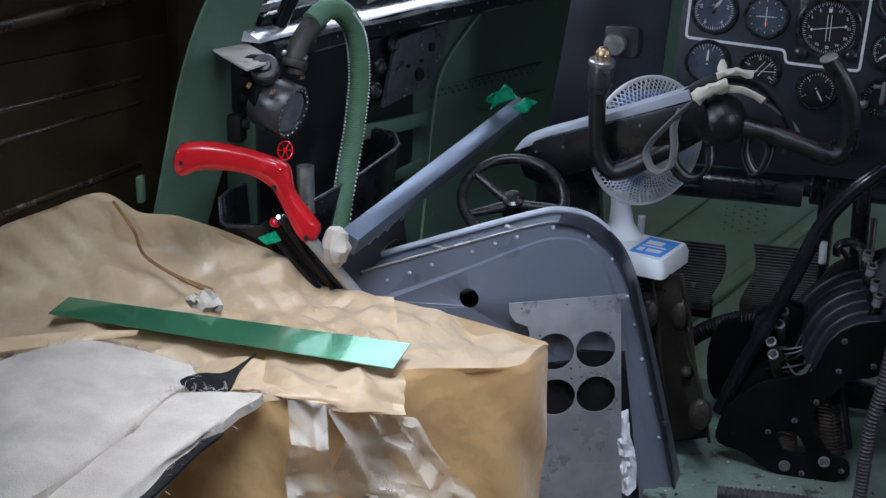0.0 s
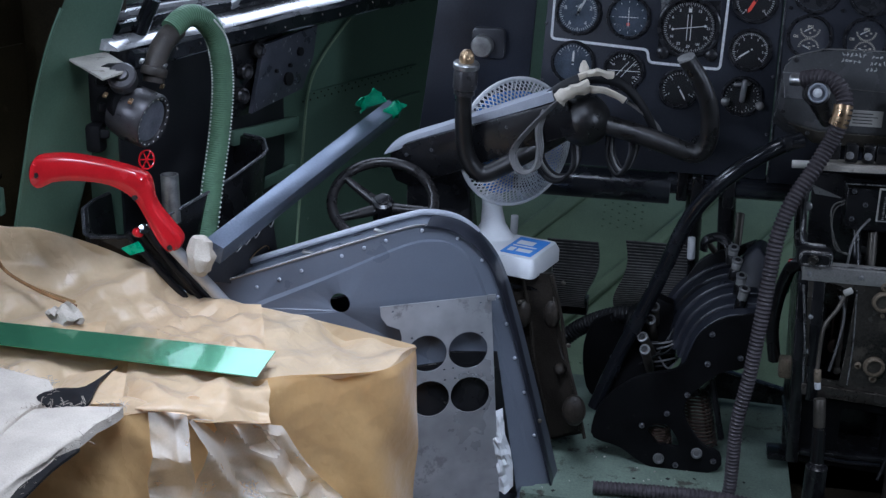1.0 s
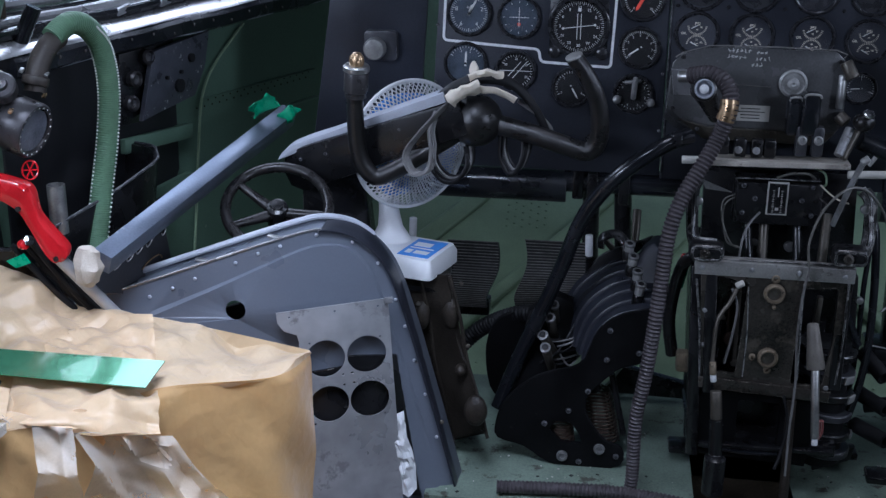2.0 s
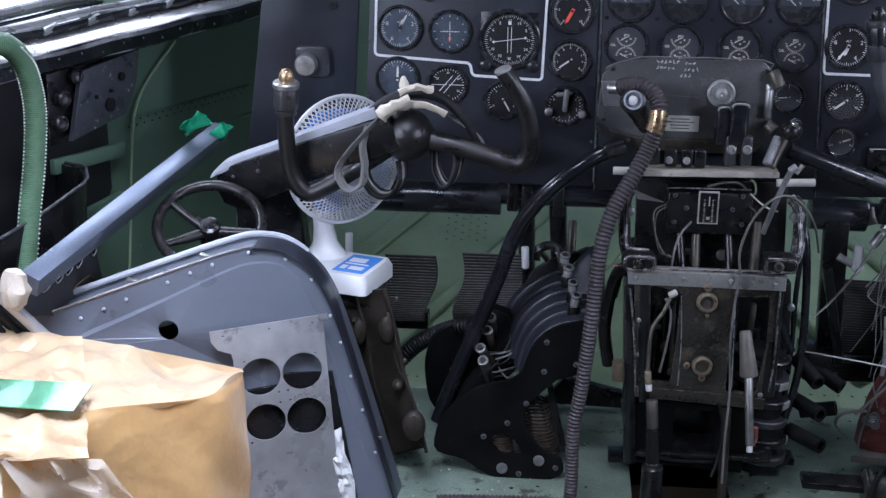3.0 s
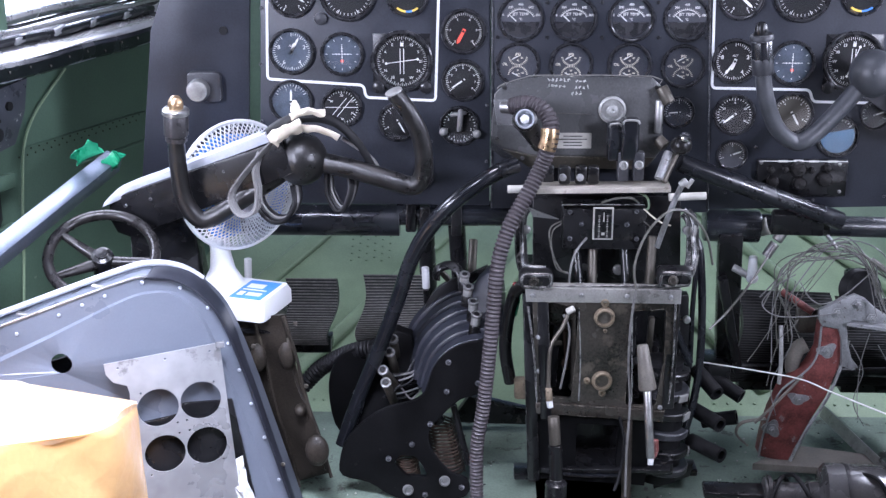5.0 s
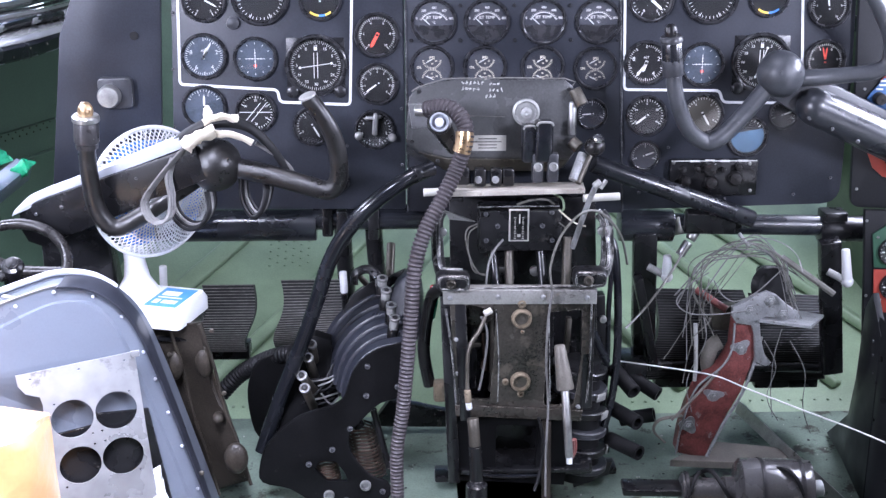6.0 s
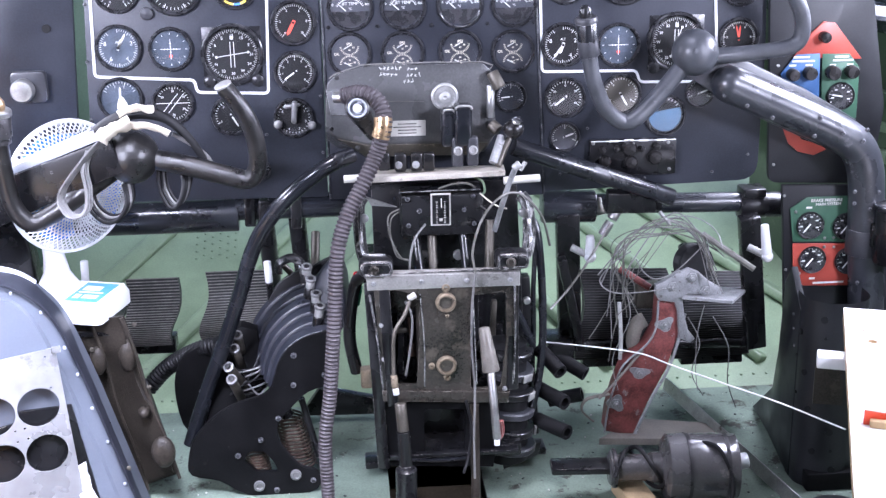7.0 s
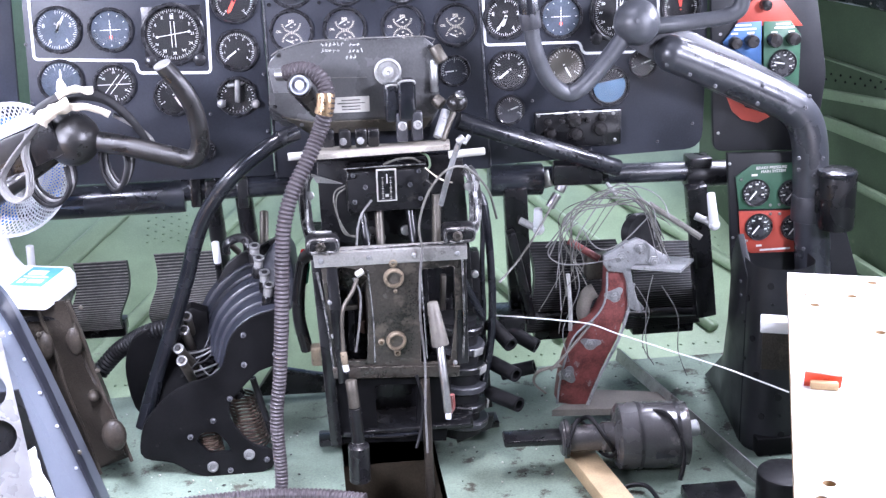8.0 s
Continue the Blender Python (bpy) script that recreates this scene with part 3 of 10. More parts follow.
# Black panel added where the wall lies in the sill's shade
bm = mesh()
plate(bm, [(LEFT(y) + 0.005, y, z) for y, z in ((2.09, 0.26), (2.47, 0.26), (2.56, 0.40), (2.56, 0.684), (2.09, 0.684))], (0.006, 0, 0), bev=0.002)
part("lining_panel", bm, SIDE_BLACK, wall_left, "black panel for the shade under the window sill")
# Plate added to close the gap between the two wall runs
bm = mesh()
box(bm, (0.26, 0.02, 2.2), (-1.265, 2.128, 0.75))
part("frame_return", bm, OLIVE, wall_left, "dark brown plate added to close the gap behind the green upright")
wall_right = side_wall("wall_right", RIGHT, 1, "green painted cockpit side wall with ribs", WALL_GREEN, FORWARD)
wall_right_aft = side_wall("wall_right_aft", RIGHT, 1, "plain dark fuselage lining", OLIVE, AFT)

fit_depth(1.1)
# stringers along the aft lining
for a, b, w in (((-1.324, 1.527, 0.648), (-1.219, 1.845, 0.658), 0.010), ((-1.322, 1.533, 0.694), (-1.218, 1.848, 0.697), 0.012), ((-1.318, 1.546, 0.811), (-1.220, 1.843, 0.831), 0.02), ((-1.328, 1.515, 0.537), (-1.221, 1.838, 0.556), 0.014)):
    a, b = Vector(a), Vector(b)
    a.x, b.x = LEFT(a.y) + 0.010, LEFT(b.y) + 0.010
    bm = mesh()
    box(bm, (0.022, w, (b - a).length), axes((a + b) / 2, b - a, (1, 0, 0)), 0.0045, 3)
    part("stringer", bm, STRINGER, wall_aft)
bm = mesh()
for k in range(2):
    z = 0.42 + 0.62 * k
    plate(bm, [(LEFT(y) + 0.012, y, zz) for y, zz in ((0.9, z), (1.9, z), (1.9, z + 0.34), (0.9, z + 0.34))], (0.008, 0, 0), bev=0.003)
part("lining_panel", bm, OLIVE, wall_aft)


fit_depth(1.0)
def along(at, y, inward, z, side):
    return Vector((at(y) + inward * side, y, z))


# window sills: black riveted ledge, bright rails and glass
for at, side, nm in ((LEFT, 1, "window_sill_left"), (RIGHT, -1, "window_sill_right")):
    sill = solid(nm, box(mesh(), (0.01, 0.01, 0.01), along(at, 2.4, -0.03, 0.75, side)), BLACK, "black riveted window sill with bright metal rails", "window sill", kind="structure")
    bm = mesh()
    prof = ((0.002, 0.690), (0.030, 0.686), (0.056, 0.687), (0.063, 0.692), (0.064, 0.716), (0.058, 0.723), (0.002, 0.725))
    y0, y1 = (2.07 if side > 0 else 1.93), 3.3
    rings = [[bm.verts.new(along(at, y, i, z + 0.0016 * math.sin(y * 23) * (i > 0.05), side)) for i, z in prof] for y in np.linspace(y0, y1, 40)]
    for a, b in zip(rings, rings[1:]):
        for k in range(len(prof)):
            bm.faces.new((a[k], a[(k + 1) % len(prof)], b[(k + 1) % len(prof)], b[k]))
    bm.faces.new(rings[0])
    bm.faces.new(rings[-1])
    part("ledge", bm, TUBE, sill, "glossy black ledge")
    bm = mesh()
    tube(bm, [along(at, y, 0.056, 0.6905 + 0.001 * math.sin(y * 31), side) for y in np.linspace(y0 + 0.01, 3.28, 30)], 0.0026, 6, 1)
    part("bright_edge", bm, PALE_GREY, sill)
    # Shelf over the black ledge: the window's white glare is in its colour
    bm = mesh()
    prof = ((0.0575, 0.7245), (0.052, 0.732), (0.030, 0.744), (0.0, 0.752), (-0.01, 0.752), (-0.01, 0.7255))
    rings = [[bm.verts.new(along(at, y, i, z + 0.0015 * math.sin(y * 19 + i * 90), side)) for i, z in prof] for y in np.linspace(2.04, 3.2, 40)]
    for a, b in zip(rings, rings[1:]):
        for k in range(len(prof)):
            bm.faces.new((a[k], a[(k + 1) % len(prof)], b[(k + 1) % len(prof)], b[k]))
    bm.faces.new(rings[0])
    bm.faces.new(rings[-1])
    part("shelf", bm, SILL_METAL, sill, "bright shelf coloured for the window's glare")
    for inward, z, r, mt in ((0.024, 0.757, 0.0085, TUBE), (0.003, 0.770, 0.0075, SILL_METAL), (-0.010, 0.781, 0.0035, TUBE), (-0.026, 0.793, 0.010, SILL_METAL)):
        bm = mesh()
        tube(bm, [along(at, y, inward, z + 0.002 * math.sin(y * 17 + z * 60), side) for y in np.linspace(2.08, 3.2, 30)], r, 8, 1, flat=1.5)
        part("rail", bm, mt, sill)
    for k in range(9):
        y = 2.12 + 0.125 * k
        p, q = along(at, y, 0.032, 0.757, side), along(at, y + 0.045, 0.026, 0.762, side)
        bm = mesh()
        box(bm, (0.016, 0.011, (q - p).length), axes((p + q) / 2, q - p, (0, 0, 1)), 0.004)
        part("clip", bm, ALU, sill)
    screws("rivet", [along(at, y0 + 0.04 + 0.063 * k, 0.064, 0.699 + (0.009 if k % 3 else 0), side) for k in range(20)], (side, 0, 0.1), 0.0028, DIRTY_STEEL, sill)
    for y0, y1 in ((2.11, 2.6), (2.65, 3.2)):
        bm = mesh()
        plate(bm, [along(at, y0, -0.035, 0.745, side), along(at, y1, -0.035, 0.745, side), along(at, y1, -0.035, HEAD, side), along(at, y0, -0.035, HEAD, side)], (-0.004 * side, 0, 0))
        pane = part("pane", bm, WINDOW_GLASS, sill)
        pane.visible_shadow = False

bm = mesh()
for x0, x1, y0, y1 in ((-2.4, 2.9, -1.4, 0.70), (-2.4, 2.9, 1.44, 1.95), (-2.4, 2.9, 2.35, 3.45), (-2.4, -0.15, 1.95, 2.35), (0.65, 2.9, 1.95, 2.35), (-2.4, -0.88, 0.70, 1.44), (0.0, 2.9, 0.70, 1.44)):
    plate(bm, [(max(x0, LEFT(y0) - 0.06), y0, TOP), (min(x1, RIGHT(y0) + 0.06), y0, TOP), (min(x1, RIGHT(y1) + 0.06), y1, TOP), (max(x0, LEFT(y1) - 0.06), y1, TOP)], (0, 0, 0.05))
solid("ceiling", bm, LINING, "pale grey cockpit ceiling with two openings added for the fill lamps", "ceiling", kind="structure", smooth=False)
bm = mesh()
plate(bm, [(LEFT(-1.4), -1.4, -0.35), (RIGHT(-1.4), -1.4, -0.35), (RIGHT(-1.4), -1.4, TOP), (LEFT(-1.4), -1.4, TOP)], (0, -0.05, 0))
solid("wall_rear", bm, LINING, "plain grey rear bulkhead", "wall", kind="structure", smooth=False)
bm = mesh()
for x0, x1, z0, z1 in ((-0.9, 1.4, 0.30, 1.02), (-0.9, 1.4, 1.5, TOP), (-0.9, -0.6, 1.02, 1.5), (0.2, 0.26, 1.02, 1.5), (1.06, 1.4, 1.02, 1.5)):
    plate(bm, [(x0, 3.4, z0), (x1, 3.4, z0), (x1, 3.4, z1), (x0, 3.4, z1)], (0, 0.05, 0))
solid("wall_front", bm, GREEN, "green nose bulkhead with two windscreen openings", "wall", kind="structure", smooth=False)
bm = mesh()
plate(bm, [(-0.78, 2.58, 1.0), (1.24, 2.58, 1.0), (1.0, 3.39, 0.985), (-0.56, 3.39, 0.985)], (0, 0, 0.03))
solid("glare_shield", bm, BLACK, "black glare shield above the instrument panel", "shield", kind="structure", smooth=False)

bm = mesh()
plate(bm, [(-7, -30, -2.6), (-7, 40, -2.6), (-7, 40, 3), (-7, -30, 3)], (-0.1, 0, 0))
solid("backdrop", bm, GLOW, "plain glowing sheet added outside the side window", "backdrop", kind="structure", smooth=False)
# apron added outside, kept pale to brighten the view through the window
bm = mesh()
plate(bm, [(-400, -400, -2.6), (400, -400, -2.6), (400, 400, -2.6), (-400, 400, -2.6)], (0, 0, -0.1))
solid("ground", bm, CONCRETE, "pale concrete apron added outside the aircraft", "ground", kind="structure", smooth=False)

# ---- instrument panel ----
PY = 2.60


def panel_sheet(name, outline, radius, label, y=PY, mat=PANEL, thick=0.012):
    """An upright sheet facing aft; outline of (x, z)."""
    bm = mesh()
    pts = rounded([(p[0], p[1]) for p in outline], radius)
    plate(bm, [(x, y, z) for x, z in pts], (0, thick, 0), bev=0.0015)
    return part(name, bm, mat, instrument_panel, label)


def xz(p):
    return p[0], p[2]


instrument_panel = thing("instrument_panel", (CENTRE, PY, 0.42), "black painted aircraft instrument panel full of round dials", "instrument panel")
panel_sheet("left_sheet", [xz((-0.423, 2.600, 1.129)), xz((0.020, 2.600, 1.129)), xz((0.022, 2.600, 0.425)), xz((-0.454, 2.600, 0.428))], [0, 0, 0.004, 0.02], "scuffed black sheet")
panel_sheet("centre_sheet", [xz((0.024, 2.600, 1.129)), xz((0.436, 2.600, 1.129)), xz((0.472, 2.600, 0.413)), xz((0.026, 2.600, 0.420))], 0.004, "black sheet with engine dials", y=PY - 0.002)
panel_sheet("right_sheet", [xz((0.442, 2.600, 1.122)), xz((0.912, 2.600, 1.120)), xz((0.929, 2.600, 0.700)), xz((0.928, 2.600, 0.430)), xz((0.461, 2.600, 0.419))], [0, 0, 0.03, 0.04, 0.004], "scuffed black sheet")
panel_sheet("side_sheet", [xz((-0.526, 2.600, 1.129)), xz((-0.444, 2.600, 1.129)), xz((-0.481, 2.600, 0.420)), xz((-0.708, 2.600, 0.420)), xz((-0.661, 2.600, 0.785))], 0.004, "dark side sheet with a hole", y=PY + 0.01)
bm = mesh()
cyl(bm, 0.0085, 0.004, axes((-0.514, 2.608, 0.784), (0, -1, 0)), n=20)
part("hole", bm, DIAL, instrument_panel)
# seam strips
for a, b in (((0.022, 2.596, 1.119), (0.026, 2.596, 0.421)), ((0.437, 2.596, 1.119), (0.472, 2.596, 0.417))):
    bm = mesh()
    rod(bm, a, b, 0.0022, n=6)
    part("seam", bm, GREY_DARK, instrument_panel)


def painted_line(pts, name="border_line"):
    """A flat painted line with softly rounded corners."""
    pts = [Vector(p) for p in pts]
    line = [pts[0]]
    for a, p, b in zip(pts, pts[1:], pts[2:]):
        u, v = (a - p).normalized() * 0.009, (b - p).normalized() * 0.009
        line += [(1 - t) ** 2 * (p + u) + 2 * t * (1 - t) * p + t * t * (p + v) for t in (0, 0.25, 0.5, 0.75, 1)]
    line.append(pts[-1])
    bm = mesh()
    tube(bm, line, 0.0031, 6, 1, flat=0.35, sway=(0, 1, 0))
    part(name, bm, LINE, instrument_panel)


painted_line([(-0.418, 2.599, 0.982), (-0.428, 2.599, 0.688), (-0.234, 2.599, 0.676), (-0.230, 2.599, 0.651), (-0.089, 2.599, 0.645), (-0.078, 2.599, 0.982)])
painted_line([(0.455, 2.599, 0.982), (0.465, 2.599, 0.673), (0.660, 2.599, 0.670), (0.668, 2.599, 0.646), (0.831, 2.599, 0.643), (0.805, 2.599, 0.982)])


def clock(r, deg):
    """A place on a dial, degrees clockwise from the top."""
    return Vector((r * math.sin(radians(deg)), 0, r * math.cos(radians(deg))))


def ticks(bm, at, r, start, end, count, long, wide):
    for k in range(count):
        q = start + (end - start) * k / (count - 1)
        m = Matrix.Translation(at + clock(r - long / 2, q)) @ pose(0, 0, 0, 0, q, 0)
        box(bm, (wide, 0.0004, long), m)


def digits(bm, at, r, words, start, end, size):
    for k, word in enumerate(words):
        q = start + (end - start) * k / max(len(words) - 1, 1)
        write(bm, word, Matrix.Translation(at + clock(r, q)) @ pose(0, 0, 0, 90, 0, 0), size)


def needle(bm, at, q, r, tail, wide):
    m = Matrix.Translation(at) @ pose(0, 0, 0, 0, q, 0)
    vs = [m @ Vector(v) for v in ((-wide / 2, 0, -tail), (wide / 2, 0, -tail), (wide / 2, 0, r * 0.8), (0, 0, r), (-wide / 2, 0, r * 0.8))]
    plate(bm, vs, (0, -0.0006, 0))


def instrument(at, r, label, face=DIAL, flush=0.008, square=False, rim=BEZEL):
    """A round dial: bezel, face and glass; returns the part, the face's centre and its radius."""
    at = Vector(at)
    at.y = PY
    m = axes(at, (0, -1, 0))
    bm = mesh()
    lathe(bm, [(r * 1.02, -0.001), (r * 1.02, flush * 0.7), (r * 0.98, flush), (r * 0.92, flush), (r * 0.86, 0.003), (r * 0.86, 0.0005), (0, 0.0005)], m, 36)
    body = part("dial", bm, rim, instrument_panel, label)
    bm = mesh()
    cyl(bm, r * 0.865, 0.0012, axes(at + Vector((0, -0.0012, 0)), (0, -1, 0)), n=36)
    part("face", bm, face, body)
    bm = mesh()
    bmesh.ops.create_circle(bm, cap_ends=True, segments=32, radius=r * 0.9, matrix=axes(at + Vector((0, -flush * 0.62, 0)), (0, -1, 0)))
    pane = part("pane", bm, DIAL_GLASS, body)
    pane.visible_shadow = False
    return body, at + Vector((0, -0.0022, 0)), r * 0.84


def jet_gauge(at, r):
    body, c, rr = instrument(at, r, "round jet temperature dial")
    bm = mesh()
    low = c + Vector((0, 0, -rr * 0.30))
    ticks(bm, low, rr * 0.86, -58, 58, 17, rr * 0.10, 0.0007)
    ticks(bm, low, rr * 0.78, -58, 58, 40, 0.0011, rr * 0.045)
    digits(bm, low, rr * 1.02, ("0", "200", "400", "600", "800"), -62, 62, rr * 0.17)
    write(bm, "JET TEMP", Matrix.Translation(c + Vector((0, 0, rr * 0.22))) @ pose(0, 0, 0, 90, 0, 0), rr * 0.21)
    write(bm, "°C", Matrix.Translation(c + Vector((0, 0, -rr * 0.04))) @ pose(0, 0, 0, 90, 0, 0), rr * 0.16)
    part("markings", bm, SCALE, body)
    bm = mesh()
    needle(bm, low + Vector((-rr * 0.22, -0.0008, rr * 0.16)), -48, rr * 0.50, 0, 0.0016)
    part("needle", bm, WHITE_INK, body)
    bm = mesh()
    for k in range(12):
        q0, q1 = 100 + k * 160 / 12, 100 + (k + 1) * 160 / 12
        plate(bm, [c + clock(rr * 0.98, q0), c + clock(rr * 0.98, q1), c + Vector((0, 0, -rr * 0.2))], (0, -0.0003, 0))
    part("lower_mask", bm, BEZEL, body)
    return body


def oil_gauge(at, r, dim=False):
    body, c, rr = instrument(at, r, "round oil pressure and temperature dial", face=material("paler_dial_face", (0.035, 0.038, 0.036), 0.5, vary=0.3, size=40, bump=0) if dim else DIAL)
    bm = mesh()
    up, low = c + Vector((0, 0, rr * 0.45)), c + Vector((0, 0, -rr * 0.62))
    ticks(bm, up, rr * 0.54, 98, 262, 17, rr * 0.10, 0.0009)
    ticks(bm, low, rr * 0.56, -82, 82, 17, rr * 0.10, 0.0009)
    write(bm, "PSI", Matrix.Translation(c + Vector((0, 0, rr * 0.52))) @ pose(0, 0, 0, 90, 0, 0), rr * 0.25)
    write(bm, "OIL", Matrix.Translation(c + Vector((-rr * 0.70, 0, rr * 0.0))) @ pose(0, 0, 0, 90, 0, 0), rr * 0.19)
    write(bm, "°C", Matrix.Translation(c + Vector((0, 0, -rr * 0.60))) @ pose(0, 0, 0, 90, 0, 0), rr * 0.23)
    digits(bm, up, rr * 0.24, ("80", "40", "0"), 115, 245, rr * 0.12)
    digits(bm, low, rr * 0.28, ("0", "50", "100"), -60, 60, rr * 0.12)
    part("markings", bm, CREAM_INK, body)
    bm = mesh()
    needle(bm, up + Vector((0, -0.0006, 0)), 240, rr * 0.4, 0, 0.0015)
    needle(bm, low + Vector((0, -0.0006, 0)), -65, rr * 0.4, 0, 0.0015)
    part("needle", bm, WHITE_INK, body)
    return body


def round_gauge(at, r, label, words, start, end, needles, face=DIAL, count=None, ink=WHITE_INK, hand=WHITE_INK, caption="", size=0.17):
    body, c, rr = instrument(at, r, label, face)
    bm = mesh()
    count = count or (len(words) - 1) * 5 + 1
    ticks(bm, c, rr * 0.97, start, end, count, rr * 0.11, 0.0009)
    ticks(bm, c, rr * 0.97, start, end, max(len(words), 2), rr * 0.17, 0.0014)
    digits(bm, c, rr * 0.70, words, start, end, rr * size)
    if caption:
        write(bm, caption, Matrix.Translation(c + Vector((0, 0, rr * 0.3))) @ pose(0, 0, 0, 90, 0, 0), rr * 0.16)
    part("markings", bm, ink, body)
    for q, long, wide in needles:
        bm = mesh()
        needle(bm, c + Vector((0, -0.0008, 0)), q, rr * long, rr * 0.14, wide)
        part("needle", bm, hand, body)
    bm = mesh()
    cyl(bm, rr * 0.07, 0.002, axes(c + Vector((0, -0.001, 0)), (0, -1, 0)), n=12)
    part("needle_hub", bm, BEZEL, body)
    return body


def cross_gauge(at, r):
    body, c, rr = instrument(at, r, "round deviation dial with crossed needles", BLUE_DIAL)
    bm = mesh()
    box(bm, (rr * 1.1, 0.0005, 0.0011), c)
    box(bm, (0.0011, 0.0005, rr * 1.1), c + Vector((0, -0.0006, 0)))
    ticks(bm, c, rr * 0.9, 0, 330, 12, rr * 0.1, 0.0012)
    for k in (-2, -1, 1, 2):
        cyl(bm, rr * 0.04, 0.0006, axes(c + Vector((k * rr * 0.16, 0, 0)), (0, -1, 0)), n=8)
        cyl(bm, rr * 0.04, 0.0006, axes(c + Vector((0, 0, k * rr * 0.16)), (0, -1, 0)), n=8)
    part("markings", bm, WHITE_INK, body)
    bm = mesh()
    cyl(bm, rr * 0.1, 0.001, axes(c + Vector((0, 0, -rr * 0.38)), (0, -1, 0)), n=10)
    part("flag", bm, RED_INK, body)
    return body


def compass_gauge(at, r, letters, course=82):
    body, c, rr = instrument(at, r, "large round compass dial")
    bm = mesh()
    ticks(bm, c, rr * 0.97, 0, 355, 72, rr * 0.08, 0.0007)
    ticks(bm, c, rr * 0.97, 0, 350, 36, rr * 0.12, 0.0009)
    digits(bm, c, rr * 0.74, letters, 0, 330, rr * 0.155)
    m = Matrix.Translation(c) @ pose(0, 0, 0, 0, 0, 0)
    for dx in (-0.07, 0.07):
        box(bm, (0.0012, 0.0005, rr * 1.0), c + Vector((dx * rr, 0, 0)))
    box(bm, (rr * 0.12, 0.0006, rr * 0.14), c + Vector((0, 0, rr * 0.66)))
    part("markings", bm, WHITE_INK, body)
    bm = mesh()
    box(bm, (0.0013, 0.0006, rr * 1.35), Matrix.Translation(c + Vector((0, -0.001, 0))) @ pose(0, 0, 0, 0, course, 0))
    for s in (-1, 1):
        cyl(bm, rr * 0.05, 0.0008, axes(c + clock(rr * 0.62 * s, course) + Vector((0, -0.001, 0)), (0, -1, 0)), n=10)
    part("needle", bm, WHITE_INK, body)
    bm = mesh()
    box(bm, (r * 1.9, 0.004, r * 1.85), (at.x, PY + 0.0012, at.z - r * 0.02), 0.0008)
    part("back_plate", bm, BEZEL, body)
    for sx in (-1, 1):
        bm = mesh()
        lathe(bm, [(r * 0.2, 0), (r * 0.2, 0.008), (r * 0.16, 0.010), (0.0, 0.0105)], axes(at + Vector((sx * r * 0.78, 0, -r * 0.86)), (0, -1, 0)), 16)
        part("set_knob", bm, BEZEL, body)
    return body


V = Vector
# left sheet
round_gauge(V((-0.372, 2.600, 0.856)), 0.044, "round airspeed dial", ("0", "1", "2", "3", "4", "5"), -150, 150, ((120, 0.8, 0.003),))
round_gauge(V((-0.262, 2.600, 0.861)), 0.056, "large round attitude dial", ("", "", "", ""), 100, 260, (), count=17)
g = round_gauge(V((-0.144, 2.600, 0.856)), 0.042, "round turn dial with a yellow and blue arc", ("", "", ""), -60, 60, ((4, 0.8, 0.004),), count=5)
for k in range(14):
    bm = mesh()
    c = V((-0.144, 2.600, 0.856)) + Vector((0, -0.003, 0))
    q0, q1 = 140 + k * 80 / 14, 140 + (k + 1) * 80 / 14
    plate(bm, [c + clock(0.034, q0), c + clock(0.034, q1), c + clock(0.030, q1), c + clock(0.030, q0)], (0, -0.0004, 0))
    part("arc", bm, BLUE_INK if 3 < k < 8 else YELLOW_INK, g)
bm = mesh()
lathe(bm, [(0.0125, 0), (0.0125, 0.006), (0.009, 0.009), (0, 0.010)], axes((-0.317, 2.599, 0.810), (0, -1, 0)), 18)
part("small_knob", bm, GREY_DARK, instrument_panel)
round_gauge(V((-0.377, 2.600, 0.744)), 0.0455, "round altimeter dial, face coloured for a blue reflection", ("", "", "2", "", "4", "", "6", "", "8", ""), 0, 324, ((28, 0.85, 0.004), (20, 0.5, 0.005)), face=BLUE_DIAL, count=46, caption="ALT", size=0.30)
cross_gauge(V((-0.276, 2.600, 0.739)), 0.043)
compass_gauge(V((-0.156, 2.600, 0.725)), 0.061, ("12", "15", "S", "21", "24", "W", "30", "33", "N", "3", "6", "E"))
round_gauge(V((-0.033, 2.600, 0.785)), 0.0445, "round dial with a broad red pointer", ("0", "2", "4", "6", "8", "10"), -140, 140, ((208, 0.75, 0.0065),), hand=RED_INK, count=41)
round_gauge(V((-0.034, 2.600, 0.687)), 0.042, "round percentage dial", ("0", "1", "2", "3", "4", "5", "6", "7", "8"), -130, 130, ((235, 0.8, 0.003),), count=41)
round_gauge(V((-0.382, 2.600, 0.642)), 0.044, "round vertical speed dial, face coloured for a blue reflection", ("", "1", "2", ""), -60, 60, ((2, 0.7, 0.004),), face=BLUE_DIAL, count=13)
g = round_gauge(V((-0.279, 2.600, 0.631)), 0.041, "round dial with slanted lines", ("30", "20", "10", "30", "20"), -60, 180, (), count=25)
bm = mesh()
c = V((-0.279, 2.600, 0.631)) + Vector((0, -0.003, 0))
for dx in (-0.006, 0.006):
    box(bm, (0.0012, 0.0005, 0.05), Matrix.Translation(c + Vector((dx, 0, 0))) @ pose(0, 0, 0, 0, 40, 0))
box(bm, (0.066, 0.0005, 0.0012), c)
part("slant_line", bm, WHITE_INK, g)
round_gauge(V((-0.165, 2.600, 0.602)), 0.040, "round dial partly behind the yoke", ("0", "2", "4", "6"), -120, 120, ((150, 0.8, 0.003),), count=25)
